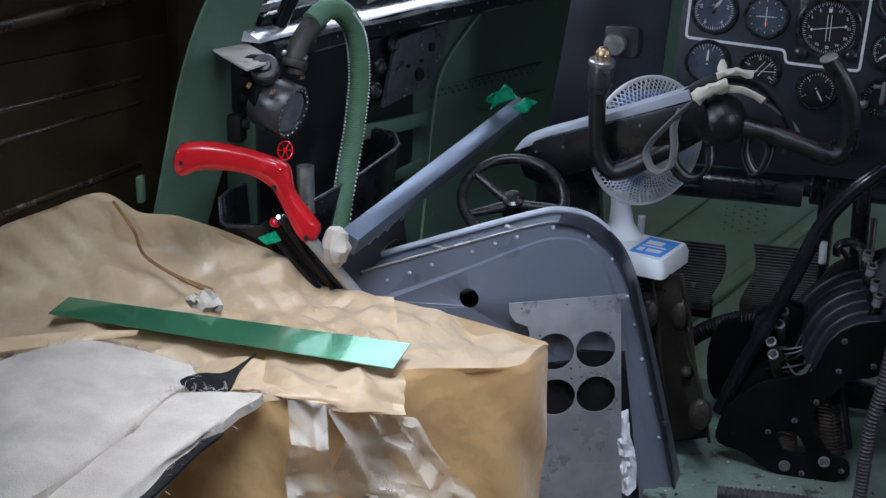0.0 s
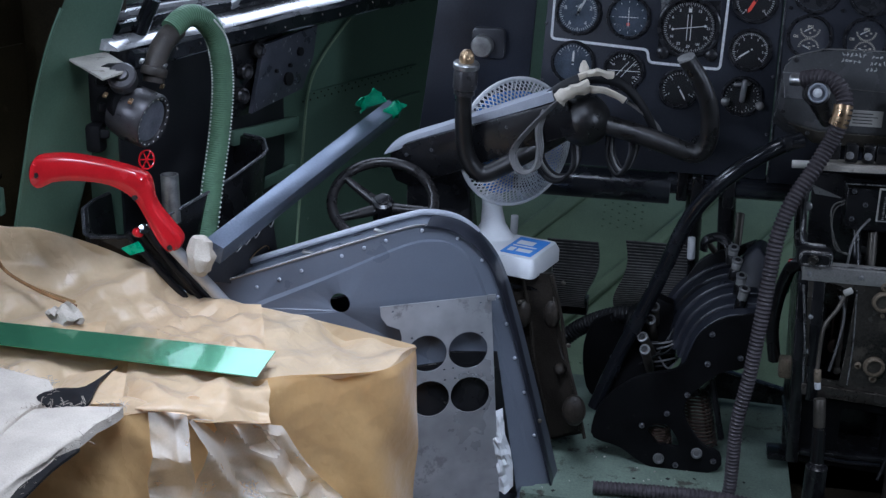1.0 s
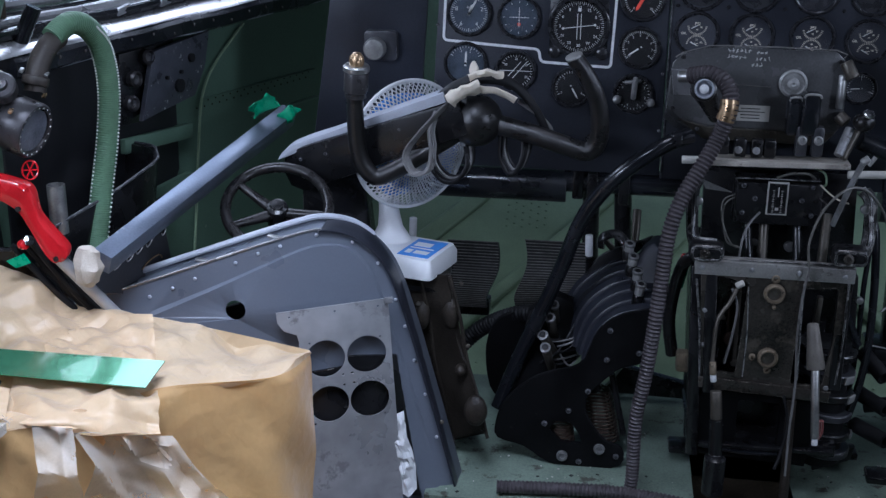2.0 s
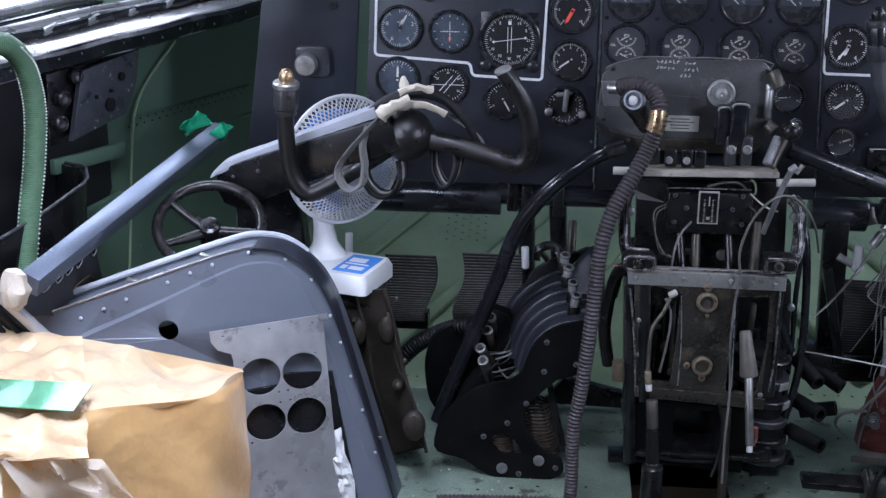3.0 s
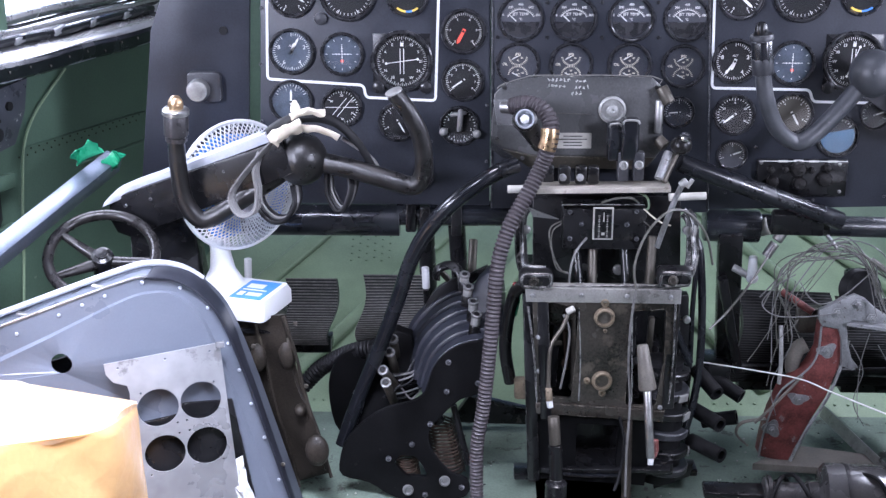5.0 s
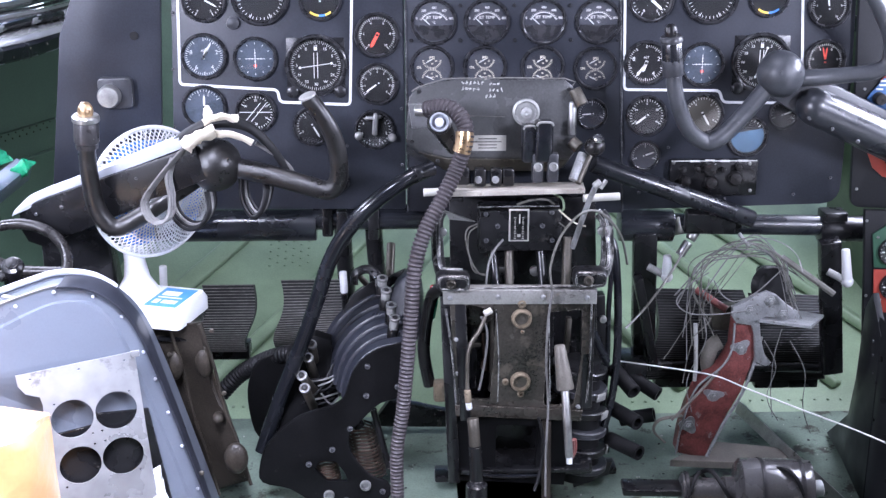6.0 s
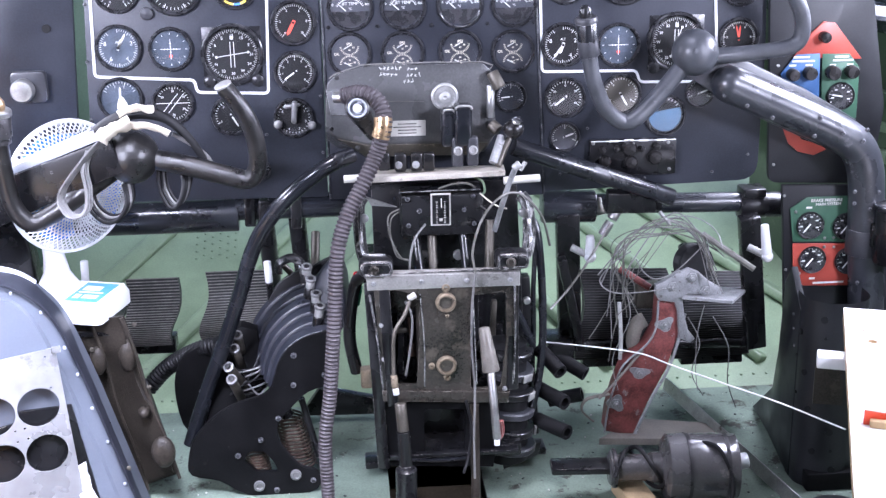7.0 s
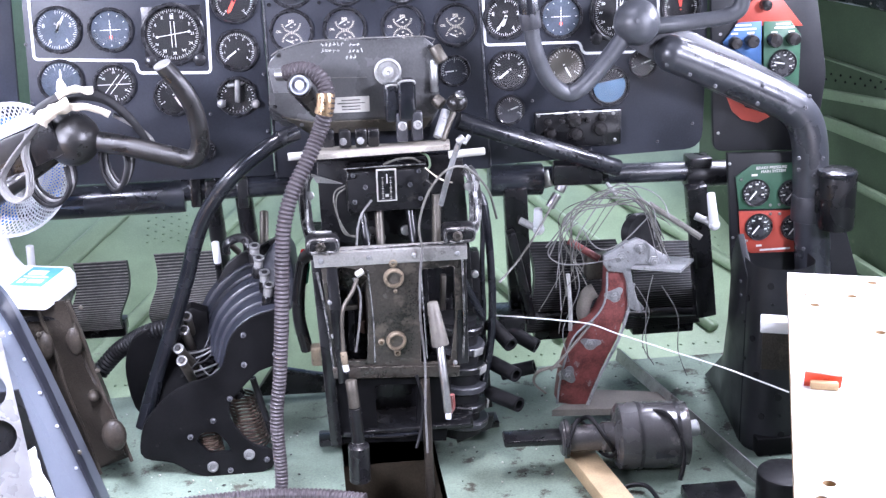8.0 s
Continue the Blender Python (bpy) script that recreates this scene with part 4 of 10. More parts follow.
round_gauge(V((-0.113, 2.600, 0.488)), 0.021, "small round dial", ("0", "5"), -90, 90, ((30, 0.8, 0.002),), count=9)
# selector unit
sel, c, rr = instrument(V((-0.041, 2.600, 0.594)), 0.040, "selector switch ringed by numbers")
bm = mesh()
ticks(bm, c, rr * 0.98, 30, 330, 26, rr * 0.1, 0.001)
digits(bm, c, rr * 0.75, ("1", "2", "3", "4", "5", "6"), 60, 300, rr * 0.2)
part("markings", bm, WHITE_INK, sel)
bm = mesh()
box(bm, (0.011, 0.014, 0.046), Matrix.Translation(V((-0.039, 2.588, 0.607))) @ pose(0, 0, 0, 0, 4, 0), 0.004)
box(bm, (0.034, 0.010, 0.007), Matrix.Translation(V((-0.043, 2.590, 0.620))) @ pose(0, 0, 0, 0, -8, 0), 0.003)
part("pointer_knob", bm, CAPRING, sel, "grey metal pointer knob")
for p in ((-0.073, 2.594, 0.582), (-0.005, 2.594, 0.578)):
    bm = mesh()
    lathe(bm, [(0.0085, 0), (0.0085, 0.008), (0.006, 0.011), (0, 0.012)], axes(p, (0, -1, 0.1)), 16)
    part("small_knob", bm, STEEL, sel)
# centre sheet
for p in ((0.080, 2.600, 0.811), (0.185, 2.600, 0.811), (0.298, 2.600, 0.811), (0.407, 2.600, 0.811)):
    jet_gauge(V(p), 0.0455)
for p, dim in (((0.076, 2.600, 0.720), 0), ((0.182, 2.600, 0.720), 0), ((0.298, 2.600, 0.720), 0), ((0.405, 2.600, 0.717), 1)):
    oil_gauge(V(p), 0.0435, dim)
round_gauge(V((0.401, 2.600, 0.624)), 0.032, "small round dial beside the box", ("0", "5", "10"), -110, 110, ((-95, 0.8, 0.002),), count=21)
round_gauge(V((0.077, 2.600, 0.624)), 0.032, "small round dial behind the box", ("0", "5", "10"), -110, 110, ((-95, 0.8, 0.002),), count=21)
screws("panel_screw", [V(p) + Vector((0, -0.004, 0)) for p in ((0.132, 2.600, 0.843), (0.133, 2.600, 0.774), (0.239, 2.600, 0.843), (0.241, 2.600, 0.774), (0.350, 2.600, 0.843), (0.353, 2.600, 0.774), (0.035, 2.600, 0.774), (0.448, 2.600, 0.774), (0.134, 2.600, 0.681), (0.243, 2.600, 0.681))], (0, -1, 0), 0.004, BEZEL, instrument_panel)
# right sheet
round_gauge(V((0.511, 2.600, 0.854)), 0.045, "round airspeed dial", ("0", "1", "2", "3", "4", "5"), -150, 150, ((132, 0.85, 0.005),))
round_gauge(V((0.630, 2.600, 0.861)), 0.056, "large round attitude dial", ("", "", "", ""), 100, 260, (), count=17)
g = round_gauge(V((0.747, 2.600, 0.859)), 0.041, "round turn dial with a yellow and blue arc", ("", "", ""), -60, 60, ((0, 0.8, 0.006),), count=5)
for k in range(14):
    bm = mesh()
    c = V((0.747, 2.600, 0.859)) + Vector((0, -0.003, 0))
    q0, q1 = 140 + k * 80 / 14, 140 + (k + 1) * 80 / 14
    plate(bm, [c + clock(0.034, q0), c + clock(0.034, q1), c + clock(0.030, q1), c + clock(0.030, q0)], (0, -0.0004, 0))
    part("arc", bm, YELLOW_INK if k > 6 else BLUE_INK, g)
round_gauge(V((0.507, 2.600, 0.727)), 0.045, "round altimeter dial with cream digits", ("", "", "2", "", "4", "", "6", "", "8", ""), 0, 324, ((215, 0.85, 0.004), (200, 0.5, 0.006)), count=46, caption="ALT", size=0.30)
cross_gauge(V((0.621, 2.600, 0.724)), 0.044)
compass_gauge(V((0.741, 2.600, 0.727)), 0.060, ("N", "3", "6", "E", "12", "15", "S", "21", "24", "W", "30", "33"), 20)
round_gauge(V((0.513, 2.600, 0.619)), 0.042, "round temperature dial", ("40", "20", "0", "20", "40"), -120, 120, ((232, 0.8, 0.004),), count=25, caption="")
round_gauge(V((0.629, 2.600, 0.622)), 0.042, "round dial with a pale face", ("2", "4", "6", "8"), -120, 120, ((150, 0.8, 0.004),), face=material("brown_dial_face", (0.06, 0.055, 0.045), 0.5, bump=0), count=25)
round_gauge(V((0.723, 2.600, 0.576)), 0.043, "round horizon dial with a pale blue face", ("", ""), -50, 50, (), count=9)
bm = mesh()
c = V((0.723, 2.600, 0.576)) + Vector((0, -0.004, 0))
plate(bm, [c + clock(0.034, q) for q in range(62, 285, 12)], (0, -0.0005, 0))
part("horizon_mask", bm, SKY, instrument_panel)
round_gauge(V((0.514, 2.600, 0.536)), 0.031, "small round steel dial", ("0", "5", "10"), -110, 110, ((70, 0.8, 0.003),), face=GREY_DARK, count=21)
round_gauge(V((0.870, 2.600, 0.731)), 0.042, "round dial with red needles", ("0", "2", "4", "6", "8", "10"), -140, 140, ((-14, 0.8, 0.003), (4, 0.75, 0.003)), hand=RED_INK, count=41)
round_gauge(V((0.869, 2.600, 0.838)), 0.042, "round dial", ("0", "2", "4", "6", "8", "10"), -140, 140, ((-10, 0.8, 0.003),), count=41)
round_gauge(V((0.794, 2.600, 0.620)), 0.030, "small round dial behind the column", ("0", "5"), -110, 110, ((70, 0.8, 0.003),), count=15)
# radio control box
bm = mesh()
a, b = V((0.565, 2.600, 0.528)), V((0.747, 2.600, 0.453))
box(bm, (b.x - a.x, 0.02, a.z - b.z), ((a.x + b.x) / 2, PY - 0.006, (a.z + b.z) / 2), 0.003)
radio = part("radio_control", bm, BLACK, instrument_panel, "black radio control box with knobs")
bm = mesh()
rod(bm, (a.x + 0.002, PY - 0.0168, a.z - 0.001), (b.x - 0.002, PY - 0.0168, a.z - 0.001), 0.0011, n=6)
part("top_edge", bm, WHITE_INK, radio)
for p, r in (((0.590, 2.580, 0.510), 0.008), ((0.596, 2.580, 0.486), 0.012), ((0.620, 2.580, 0.512), 0.006), ((0.646, 2.580, 0.512), 0.016), ((0.650, 2.580, 0.483), 0.014), ((0.673, 2.580, 0.510), 0.006), ((0.700, 2.580, 0.491), 0.015), ((0.704, 2.580, 0.515), 0.008)):
    bm = mesh()
    lathe(bm, [(r, -0.006), (r, 0.006), (r * 0.8, 0.010), (0, 0.011)], axes(p, (0, -1, 0)), 16)
    part("knob", bm, BAKELITE, radio)
bm = mesh()
for p in ((0.615, 2.583, 0.527), (0.646, 2.583, 0.528), (0.677, 2.583, 0.527), (0.715, 2.583, 0.527)):
    box(bm, (0.02, 0.001, 0.004), p)
part("lettering_bar", bm, WHITE_INK, radio)
screws("screw", [V(p) for p in ((0.571, 2.583, 0.524), (0.729, 2.583, 0.521), (0.575, 2.583, 0.466), (0.733, 2.583, 0.464))], (0, -1, 0), 0.004, STEEL, instrument_panel)
# pressure knob on its bracket
bm = mesh()
plate(bm, [(x, 2.592, z) for x, z in rounded([xz((-0.591, 2.592, 0.702)), xz((-0.523, 2.592, 0.702)), xz((-0.522, 2.592, 0.641)), xz((-0.588, 2.592, 0.641))], 0.012)], (0, 0.018, 0), bev=0.002)
brk = part("knob_bracket", bm, GREY_DARK, instrument_panel, "worn grey bracket")
bm = mesh()
lathe(bm, [(0.023, 0), (0.023, 0.014), (0.020, 0.020), (0, 0.021)], axes((-0.567, 2.592, 0.667), (0, -1, 0)), 24)
part("knob", bm, STEEL, brk, "bare metal knob")
screws("screw", [V(p) for p in ((-0.434, 2.598, 0.830), (-0.440, 2.598, 0.718), (-0.443, 2.598, 0.602), (-0.449, 2.598, 0.484), (-0.366, 2.598, 0.472), (-0.214, 2.598, 0.472), (-0.097, 2.598, 0.561), (0.012, 2.598, 0.786), (0.015, 2.598, 0.637), (0.015, 2.598, 0.520), (0.904, 2.598, 0.486), (0.907, 2.598, 0.606), (0.505, 2.598, 0.457), (0.685, 2.598, 0.442), (0.829, 2.598, 0.451), (0.561, 2.598, 0.553))], (0, -1, 0), 0.0035, GREY_DARK, instrument_panel)

# ---- control yokes and columns ----
def knob_top(parent, at, up, r, mats):
    m = axes(at, up)
    bm = mesh()
    lathe(bm, [(r * 0.9, -0.055), (r * 0.92, -0.046), (r * 1.02, -0.044), (r * 1.02, -0.008), (r * 0.9, -0.004)], m, 40, 0.03)
    g = part("grip_switch", bm, mats[0], parent, "knurled dark metal grip switch")
    bm = mesh()
    lathe(bm, [(r * 1.02, -0.008), (r * 1.14, -0.006), (r * 1.14, 0.001), (r * 1.02, 0.004), (0, 0.004)], m, 28)
    part("top_ring", bm, mats[2], g)
    bm = mesh()
    lathe(bm, [(r * 0.62, 0.004), (r * 0.66, 0.010), (r * 0.60, 0.018), (r * 0.36, 0.025), (0, 0.027)], m, 20)
    ball(bm, r * 0.22, m @ Vector((r * 0.3, -r * 0.5, 0.012)), n=10)
    part("dome_switch", bm, mats[1], g)


fit_depth(1.062)
yoke = thing("control_yoke", (-0.317, 2.250, 0.613), "worn black ram-horn control yoke with a looped cable", "control yoke", "control yokes")
bm = mesh()
ball(bm, 0.0475, (-0.317, 2.250, 0.611), n=32)
cyl(bm, 0.003, 0.004, axes((-0.325, 2.212, 0.600), (0.1, -1, 0.1)), n=10)
part("hub", bm, CRACKLE, yoke)
bm = mesh()
tube(bm, [(-0.295, 2.250, 0.608), (-0.224, 2.240, 0.595), (-0.154, 2.230, 0.577), (-0.114, 2.225, 0.570), (-0.097, 2.220, 0.600), (-0.102, 2.210, 0.659), (-0.122, 2.200, 0.706), (-0.146, 2.198, 0.740)], [0.0185, 0.0150], 18)
horn = part("horn", bm, CRACKLE, yoke)
bm = mesh()
rod(bm, (-0.146, 2.198, 0.740), (-0.148, 2.197, 0.745), 0.0154, n=20, bev=0.002)
part("end_cap", bm, CAST, horn, "bare metal end cap")
bm = mesh()
tube(bm, [(-0.335, 2.250, 0.598), (-0.401, 2.240, 0.554), (-0.468, 2.230, 0.512), (-0.499, 2.225, 0.505), (-0.522, 2.220, 0.539), (-0.528, 2.210, 0.598), (-0.527, 2.200, 0.661)], [0.0175, 0.0150], 18)
horn = part("horn", bm, CRACKLE, yoke)
knob_top(horn, V((-0.523, 2.195, 0.709)), V((-0.523, 2.195, 0.709)) - V((-0.526, 2.200, 0.661)), 0.0205, (GRIP, BRASS, STEEL))

fit_depth(1.0)
arm = thing("control_column", (-0.600, 2.316, 0.057), "black control column arm behind the yoke", "control column", "control columns")
a, b = V((-0.358, 2.340, 0.596)), V((-0.694, 2.426, 0.456))
bm = mesh()
d = (b - a).normalized()
up = Vector((d.z, 0, -d.x)) if d.x < 0 else Vector((-d.z, 0, d.x))
outline = [a + up * 0.030, b + up * 0.036, b + d * 0.022 + up * 0.024, b + d * 0.036 - up * 0.004, b + d * 0.034 - up * 0.035, b + d * 0.01 - up * 0.055, a - up * 0.040]
plate(bm, outline, (0, 0.036, 0), bev=0.006)
part("arm", bm, BLACK, arm)
# Arm's top face as a pale plate: window light put into the colour
bm = mesh()
cover_line = smooth_line([V(p) for p in ((-0.734, 2.421, 0.467), (-0.725, 2.421, 0.482), (-0.706, 2.421, 0.498), (-0.684, 2.424, 0.508), (-0.658, 2.422, 0.519), (-0.626, 2.418, 0.531))], 3)
plate(bm, cover_line + [a + up * 0.052 + d * 0.02, a + up * 0.032 + d * 0.02] + [V(p) for p in ((-0.625, 2.418, 0.514), (-0.651, 2.425, 0.502), (-0.683, 2.424, 0.491), (-0.704, 2.421, 0.480))], (0, 0.046, 0), bev=0.003)
part("top_cover", bm, PALE_GREY, arm, "pale plate for the window light on the arm's top")
bm = mesh()
plate(bm, [V((-0.693, 2.455, 0.430)), V((-0.577, 2.493, 0.454)), V((-0.557, 2.499, 0.272)), V((-0.587, 2.490, -0.120)), V((-0.695, 2.455, -0.102))], (0, 0.05, 0), bev=0.006)
part("post", bm, BLACK, arm)
screws("rivet", [V((-0.687, 2.422, 0.472)), V((-0.634, 2.411, 0.489)), V((-0.481, 2.373, 0.555))], (0, -1, 0), 0.004, GREY_DARK, arm)

fit_depth(1.045)
yoke_r = thing("control_yoke", (0.720, 2.390, 0.742), "black ram-horn control yoke on its column", "control yoke", "control yokes")
bm = mesh()
ball(bm, 0.044, (0.720, 2.390, 0.742), n=32)
cyl(bm, 0.004, 0.003, axes((0.710, 2.347, 0.752), (0, -1, 0.1)), n=10)
part("hub", bm, YOKE_LIT, yoke_r)
bm = mesh()
tube(bm, [(0.694, 2.390, 0.713), (0.645, 2.380, 0.657), (0.603, 2.370, 0.621), (0.577, 2.370, 0.619), (0.544, 2.360, 0.648), (0.519, 2.350, 0.704), (0.510, 2.350, 0.752)], [0.0165, 0.0145], 18)
horn = part("horn", bm, YOKE_LIT, yoke_r)
knob_top(horn, V((0.502, 2.345, 0.816)), V((0.502, 2.345, 0.816)) - V((0.510, 2.350, 0.752)), 0.0185, (TUBE, BLACK, GREY_DARK))
bm = mesh()
rod(bm, (0.511, 2.350, 0.747), (0.506, 2.348, 0.778), 0.0195, n=20, bev=0.002)
part("collar", bm, GREY_DARK, horn)
bm = mesh()
tube(bm, [(0.747, 2.390, 0.733), (0.818, 2.390, 0.737), (0.885, 2.380, 0.746), (0.915, 2.375, 0.763), (0.915, 2.370, 0.806), (0.894, 2.365, 0.849), (0.868, 2.360, 0.891)], [0.0155, 0.0145], 18)
part("horn", bm, YOKE_LIT, yoke_r)

col = thing("control_column", (1.152, 2.420, -0.220), "glossy black bent control column tube with rivets", "control column", "control columns")
bm = mesh()
tube(bm, [(0.797, 2.410, 0.675), (0.927, 2.420, 0.617), (1.027, 2.420, 0.568), (1.067, 2.420, 0.535), (1.087, 2.420, 0.482), (1.096, 2.420, 0.387), (1.110, 2.420, 0.228), (1.146, 2.420, -0.220)], 0.036, 24)
ball(bm, 0.036, (0.797, 2.410, 0.675), n=24)
part("post", bm, COLUMN, col)
bm = mesh()
plate(bm, [V((0.704, 2.425, 0.698)), V((0.741, 2.425, 0.732)), V((0.842, 2.425, 0.711)), V((0.952, 2.425, 0.658)), V((1.059, 2.425, 0.594)), V((1.061, 2.425, 0.537)), V((0.989, 2.425, 0.544)), V((0.871, 2.425, 0.600)), V((0.779, 2.425, 0.649))], (0, 0.02, 0), bev=0.003)
part("web_plate", bm, COLUMN, col)
bm = mesh()
cyl(bm, 0.039, 0.055, axes((1.098, 2.420, 0.345), (0, 0, 1)), n=24, bev=0.003)
part("collar", bm, GREY_DARK, col)
screws("rivet", [V(p) for p in ((0.779, 2.385, 0.659), (0.823, 2.380, 0.639), (0.874, 2.380, 0.614), (0.960, 2.380, 0.575), (0.971, 2.385, 0.610), (1.017, 2.380, 0.578), (1.058, 2.380, 0.562), (1.066, 2.385, 0.583), (1.052, 2.385, 0.459), (1.102, 2.385, 0.456), (1.053, 2.385, 0.435), (1.085, 2.382, 0.423), (1.074, 2.385, 0.268))], (0, -1, 0), 0.0045, GREY_DARK, col)
pack = thing("trim_motor", (1.144, 2.380, 0.289), "black rounded cylinder box on the column", "motor")
bm = mesh()
cyl(bm, 0.036, 0.125, axes((1.132, 2.370, 0.374), (0, 0, 1)), n=28, bev=0.008)
part("body", bm, BLACK, pack)
bm = mesh()
cyl(bm, 0.0375, 0.012, axes((1.128, 2.370, 0.429), (0, 0, 1)), n=28, bev=0.003)
part("cap", bm, TUBE, pack)
bm = mesh()
box(bm, (0.05, 0.03, 0.05), (1.116, 2.390, 0.369), 0.004)
part("clamp", bm, BLACK, pack)

fit_depth(1.078)
# cable looped round the hub, taped
loop = thing("cable_bundle", (-0.334, 2.200, 0.696), "grey and black cable looped over the yoke hub and taped", "cable")
arch = [(-0.417, 2.215, 0.607), (-0.390, 2.200, 0.649), (-0.347, 2.190, 0.688), (-0.298, 2.185, 0.706), (-0.250, 2.190, 0.697), (-0.216, 2.200, 0.663), (-0.193, 2.215, 0.622), (-0.183, 2.225, 0.594)]
for k in range(4):
    bm = mesh()
    tube(bm, [V(p) + Vector((0, 0.006 * k - 0.006, -0.0035 * k)) for p in arch], 0.0072, 8, flat=0.35)
    part("flat_cable", bm, RUBBER, loop)
grey_loop = [(-0.326, 2.172, 0.685), (-0.366, 2.170, 0.650), (-0.411, 2.168, 0.599), (-0.432, 2.165, 0.565), (-0.424, 2.163, 0.537), (-0.407, 2.163, 0.529), (-0.390, 2.165, 0.541), (-0.386, 2.170, 0.573), (-0.390, 2.175, 0.607), (-0.380, 2.180, 0.641)]
for k in range(3):
    bm = mesh()
    tube(bm, [V(p) + Vector((0.0035 * k, 0.003 * k, 0.001 * k)) for p in grey_loop], 0.0042, 8, flat=0.5)
    part("flat_cable", bm, CABLE_GREY, loop)
for k, pts in enumerate((((-0.384, 2.200, 0.580), (-0.391, 2.200, 0.539), (-0.369, 2.190, 0.513), (-0.343, 2.190, 0.513), (-0.326, 2.200, 0.539), (-0.330, 2.215, 0.571)), ((-0.269, 2.210, 0.596), (-0.268, 2.210, 0.557), (-0.252, 2.200, 0.529), (-0.236, 2.200, 0.537), (-0.226, 2.210, 0.572), (-0.234, 2.220, 0.606)))):
    for j in range(4):
        bm = mesh()
        tube(bm, [V(p) + Vector((0.0035 * j, 0.004 * j, 0.003 * j)) for p in pts], 0.0045, 8, flat=0.45)
        part("flat_cable", bm, CABLE_GREY if j == 2 else RUBBER, loop)
bm = mesh()
tube(bm, [(-0.239, 2.205, 0.660), (-0.205, 2.210, 0.637), (-0.182, 2.220, 0.611), (-0.177, 2.225, 0.586)], 0.0040, 8)
part("cable", bm, CABLE_GREY, loop)


def crumpled(bm, amount, scale):
    for v in bm.verts:
        v.co += Vector((noise.noise(v.co * scale), noise.noise(v.co * scale + Vector((5, 0, 0))), noise.noise(v.co * scale + Vector((0, 7, 0))))) * amount


bm = mesh()
tube(bm, [(-0.355, 2.172, 0.662), (-0.332, 2.168, 0.678), (-0.305, 2.172, 0.691)], 0.015, 14, 6, flat=0.6)
ball(bm, 0.010, (-0.316, 2.180, 0.718), (0.6, 0.7, 1.3), 12)
tube(bm, [(-0.319, 2.178, 0.702), (-0.293, 2.176, 0.712), (-0.265, 2.178, 0.708)], 0.0085, 10, 6, flat=0.6)
crumpled(bm, 0.006, 70)
part("tape", bm, TAPE, loop, "crumpled cream masking tape")
bm = mesh()
tube(bm, [(-0.307, 2.182, 0.683), (-0.274, 2.180, 0.680), (-0.242, 2.185, 0.665)], 0.010, 10, 6, flat=0.4)
crumpled(bm, 0.003, 60)
part("tape", bm, TAPE, loop, "cream masking tape")

fit_depth(1.03)
# ---- torque tube under the panel ----
tt = thing("torque_tube", (0.000, 2.620, 0.386), "glossy black torque tube across the cockpit under the panel", "tube")
bm = mesh()
rod(bm, (-0.563, 2.570, 0.402), (-0.162, 2.570, 0.402), 0.0335, n=32, bev=0.003)
part("tube_section", bm, TORQUE, tt)
bm = mesh()
rod(bm, (-0.167, 2.570, 0.417), (0.088, 2.570, 0.417), 0.026, n=24)
part("tube_section", bm, TORQUE, tt)
bm = mesh()
rod(bm, (0.461, 2.570, 0.396), (0.573, 2.570, 0.393), 0.034, n=28, bev=0.003)
part("tube_section", bm, TORQUE, tt)
bm = mesh()
rod(bm, (0.567, 2.570, 0.398), (0.885, 2.570, 0.391), 0.0215, n=24)
part("tube_section", bm, TORQUE, tt)
bm = mesh()
rod(bm, (0.879, 2.570, 0.384), (0.982, 2.570, 0.382), 0.0275, n=24, bev=0.003)
box(bm, (0.05, 0.05, 0.02), (0.907, 2.570, 0.414), 0.004)
part("bearing", bm, BLACK, tt)
bm = mesh()
rod(bm, (0.571, 2.570, 0.391), (0.592, 2.560, 0.399), 0.020, n=12, bev=0.003)
part("connector", bm, PLACARD, tt, "cream plastic connector")
for p in ((-0.138, 2.560, 0.416), (-0.109, 2.560, 0.408), (-0.045, 2.560, 0.408)):
    bm = mesh()
    box(bm, (0.022, 0.05, 0.062), p, 0.004)
    part("bracket", bm, BLACK, tt)
for p, q in (((-0.111, 2.600, 0.386), (-0.105, 2.700, 0.146)), ((-0.046, 2.580, 0.392), (-0.038, 2.600, 0.261))):
    bm = mesh()
    rod(bm, p, q, 0.018, n=12)
    part("hanger", bm, BLACK, tt)

fit_depth(1.0)
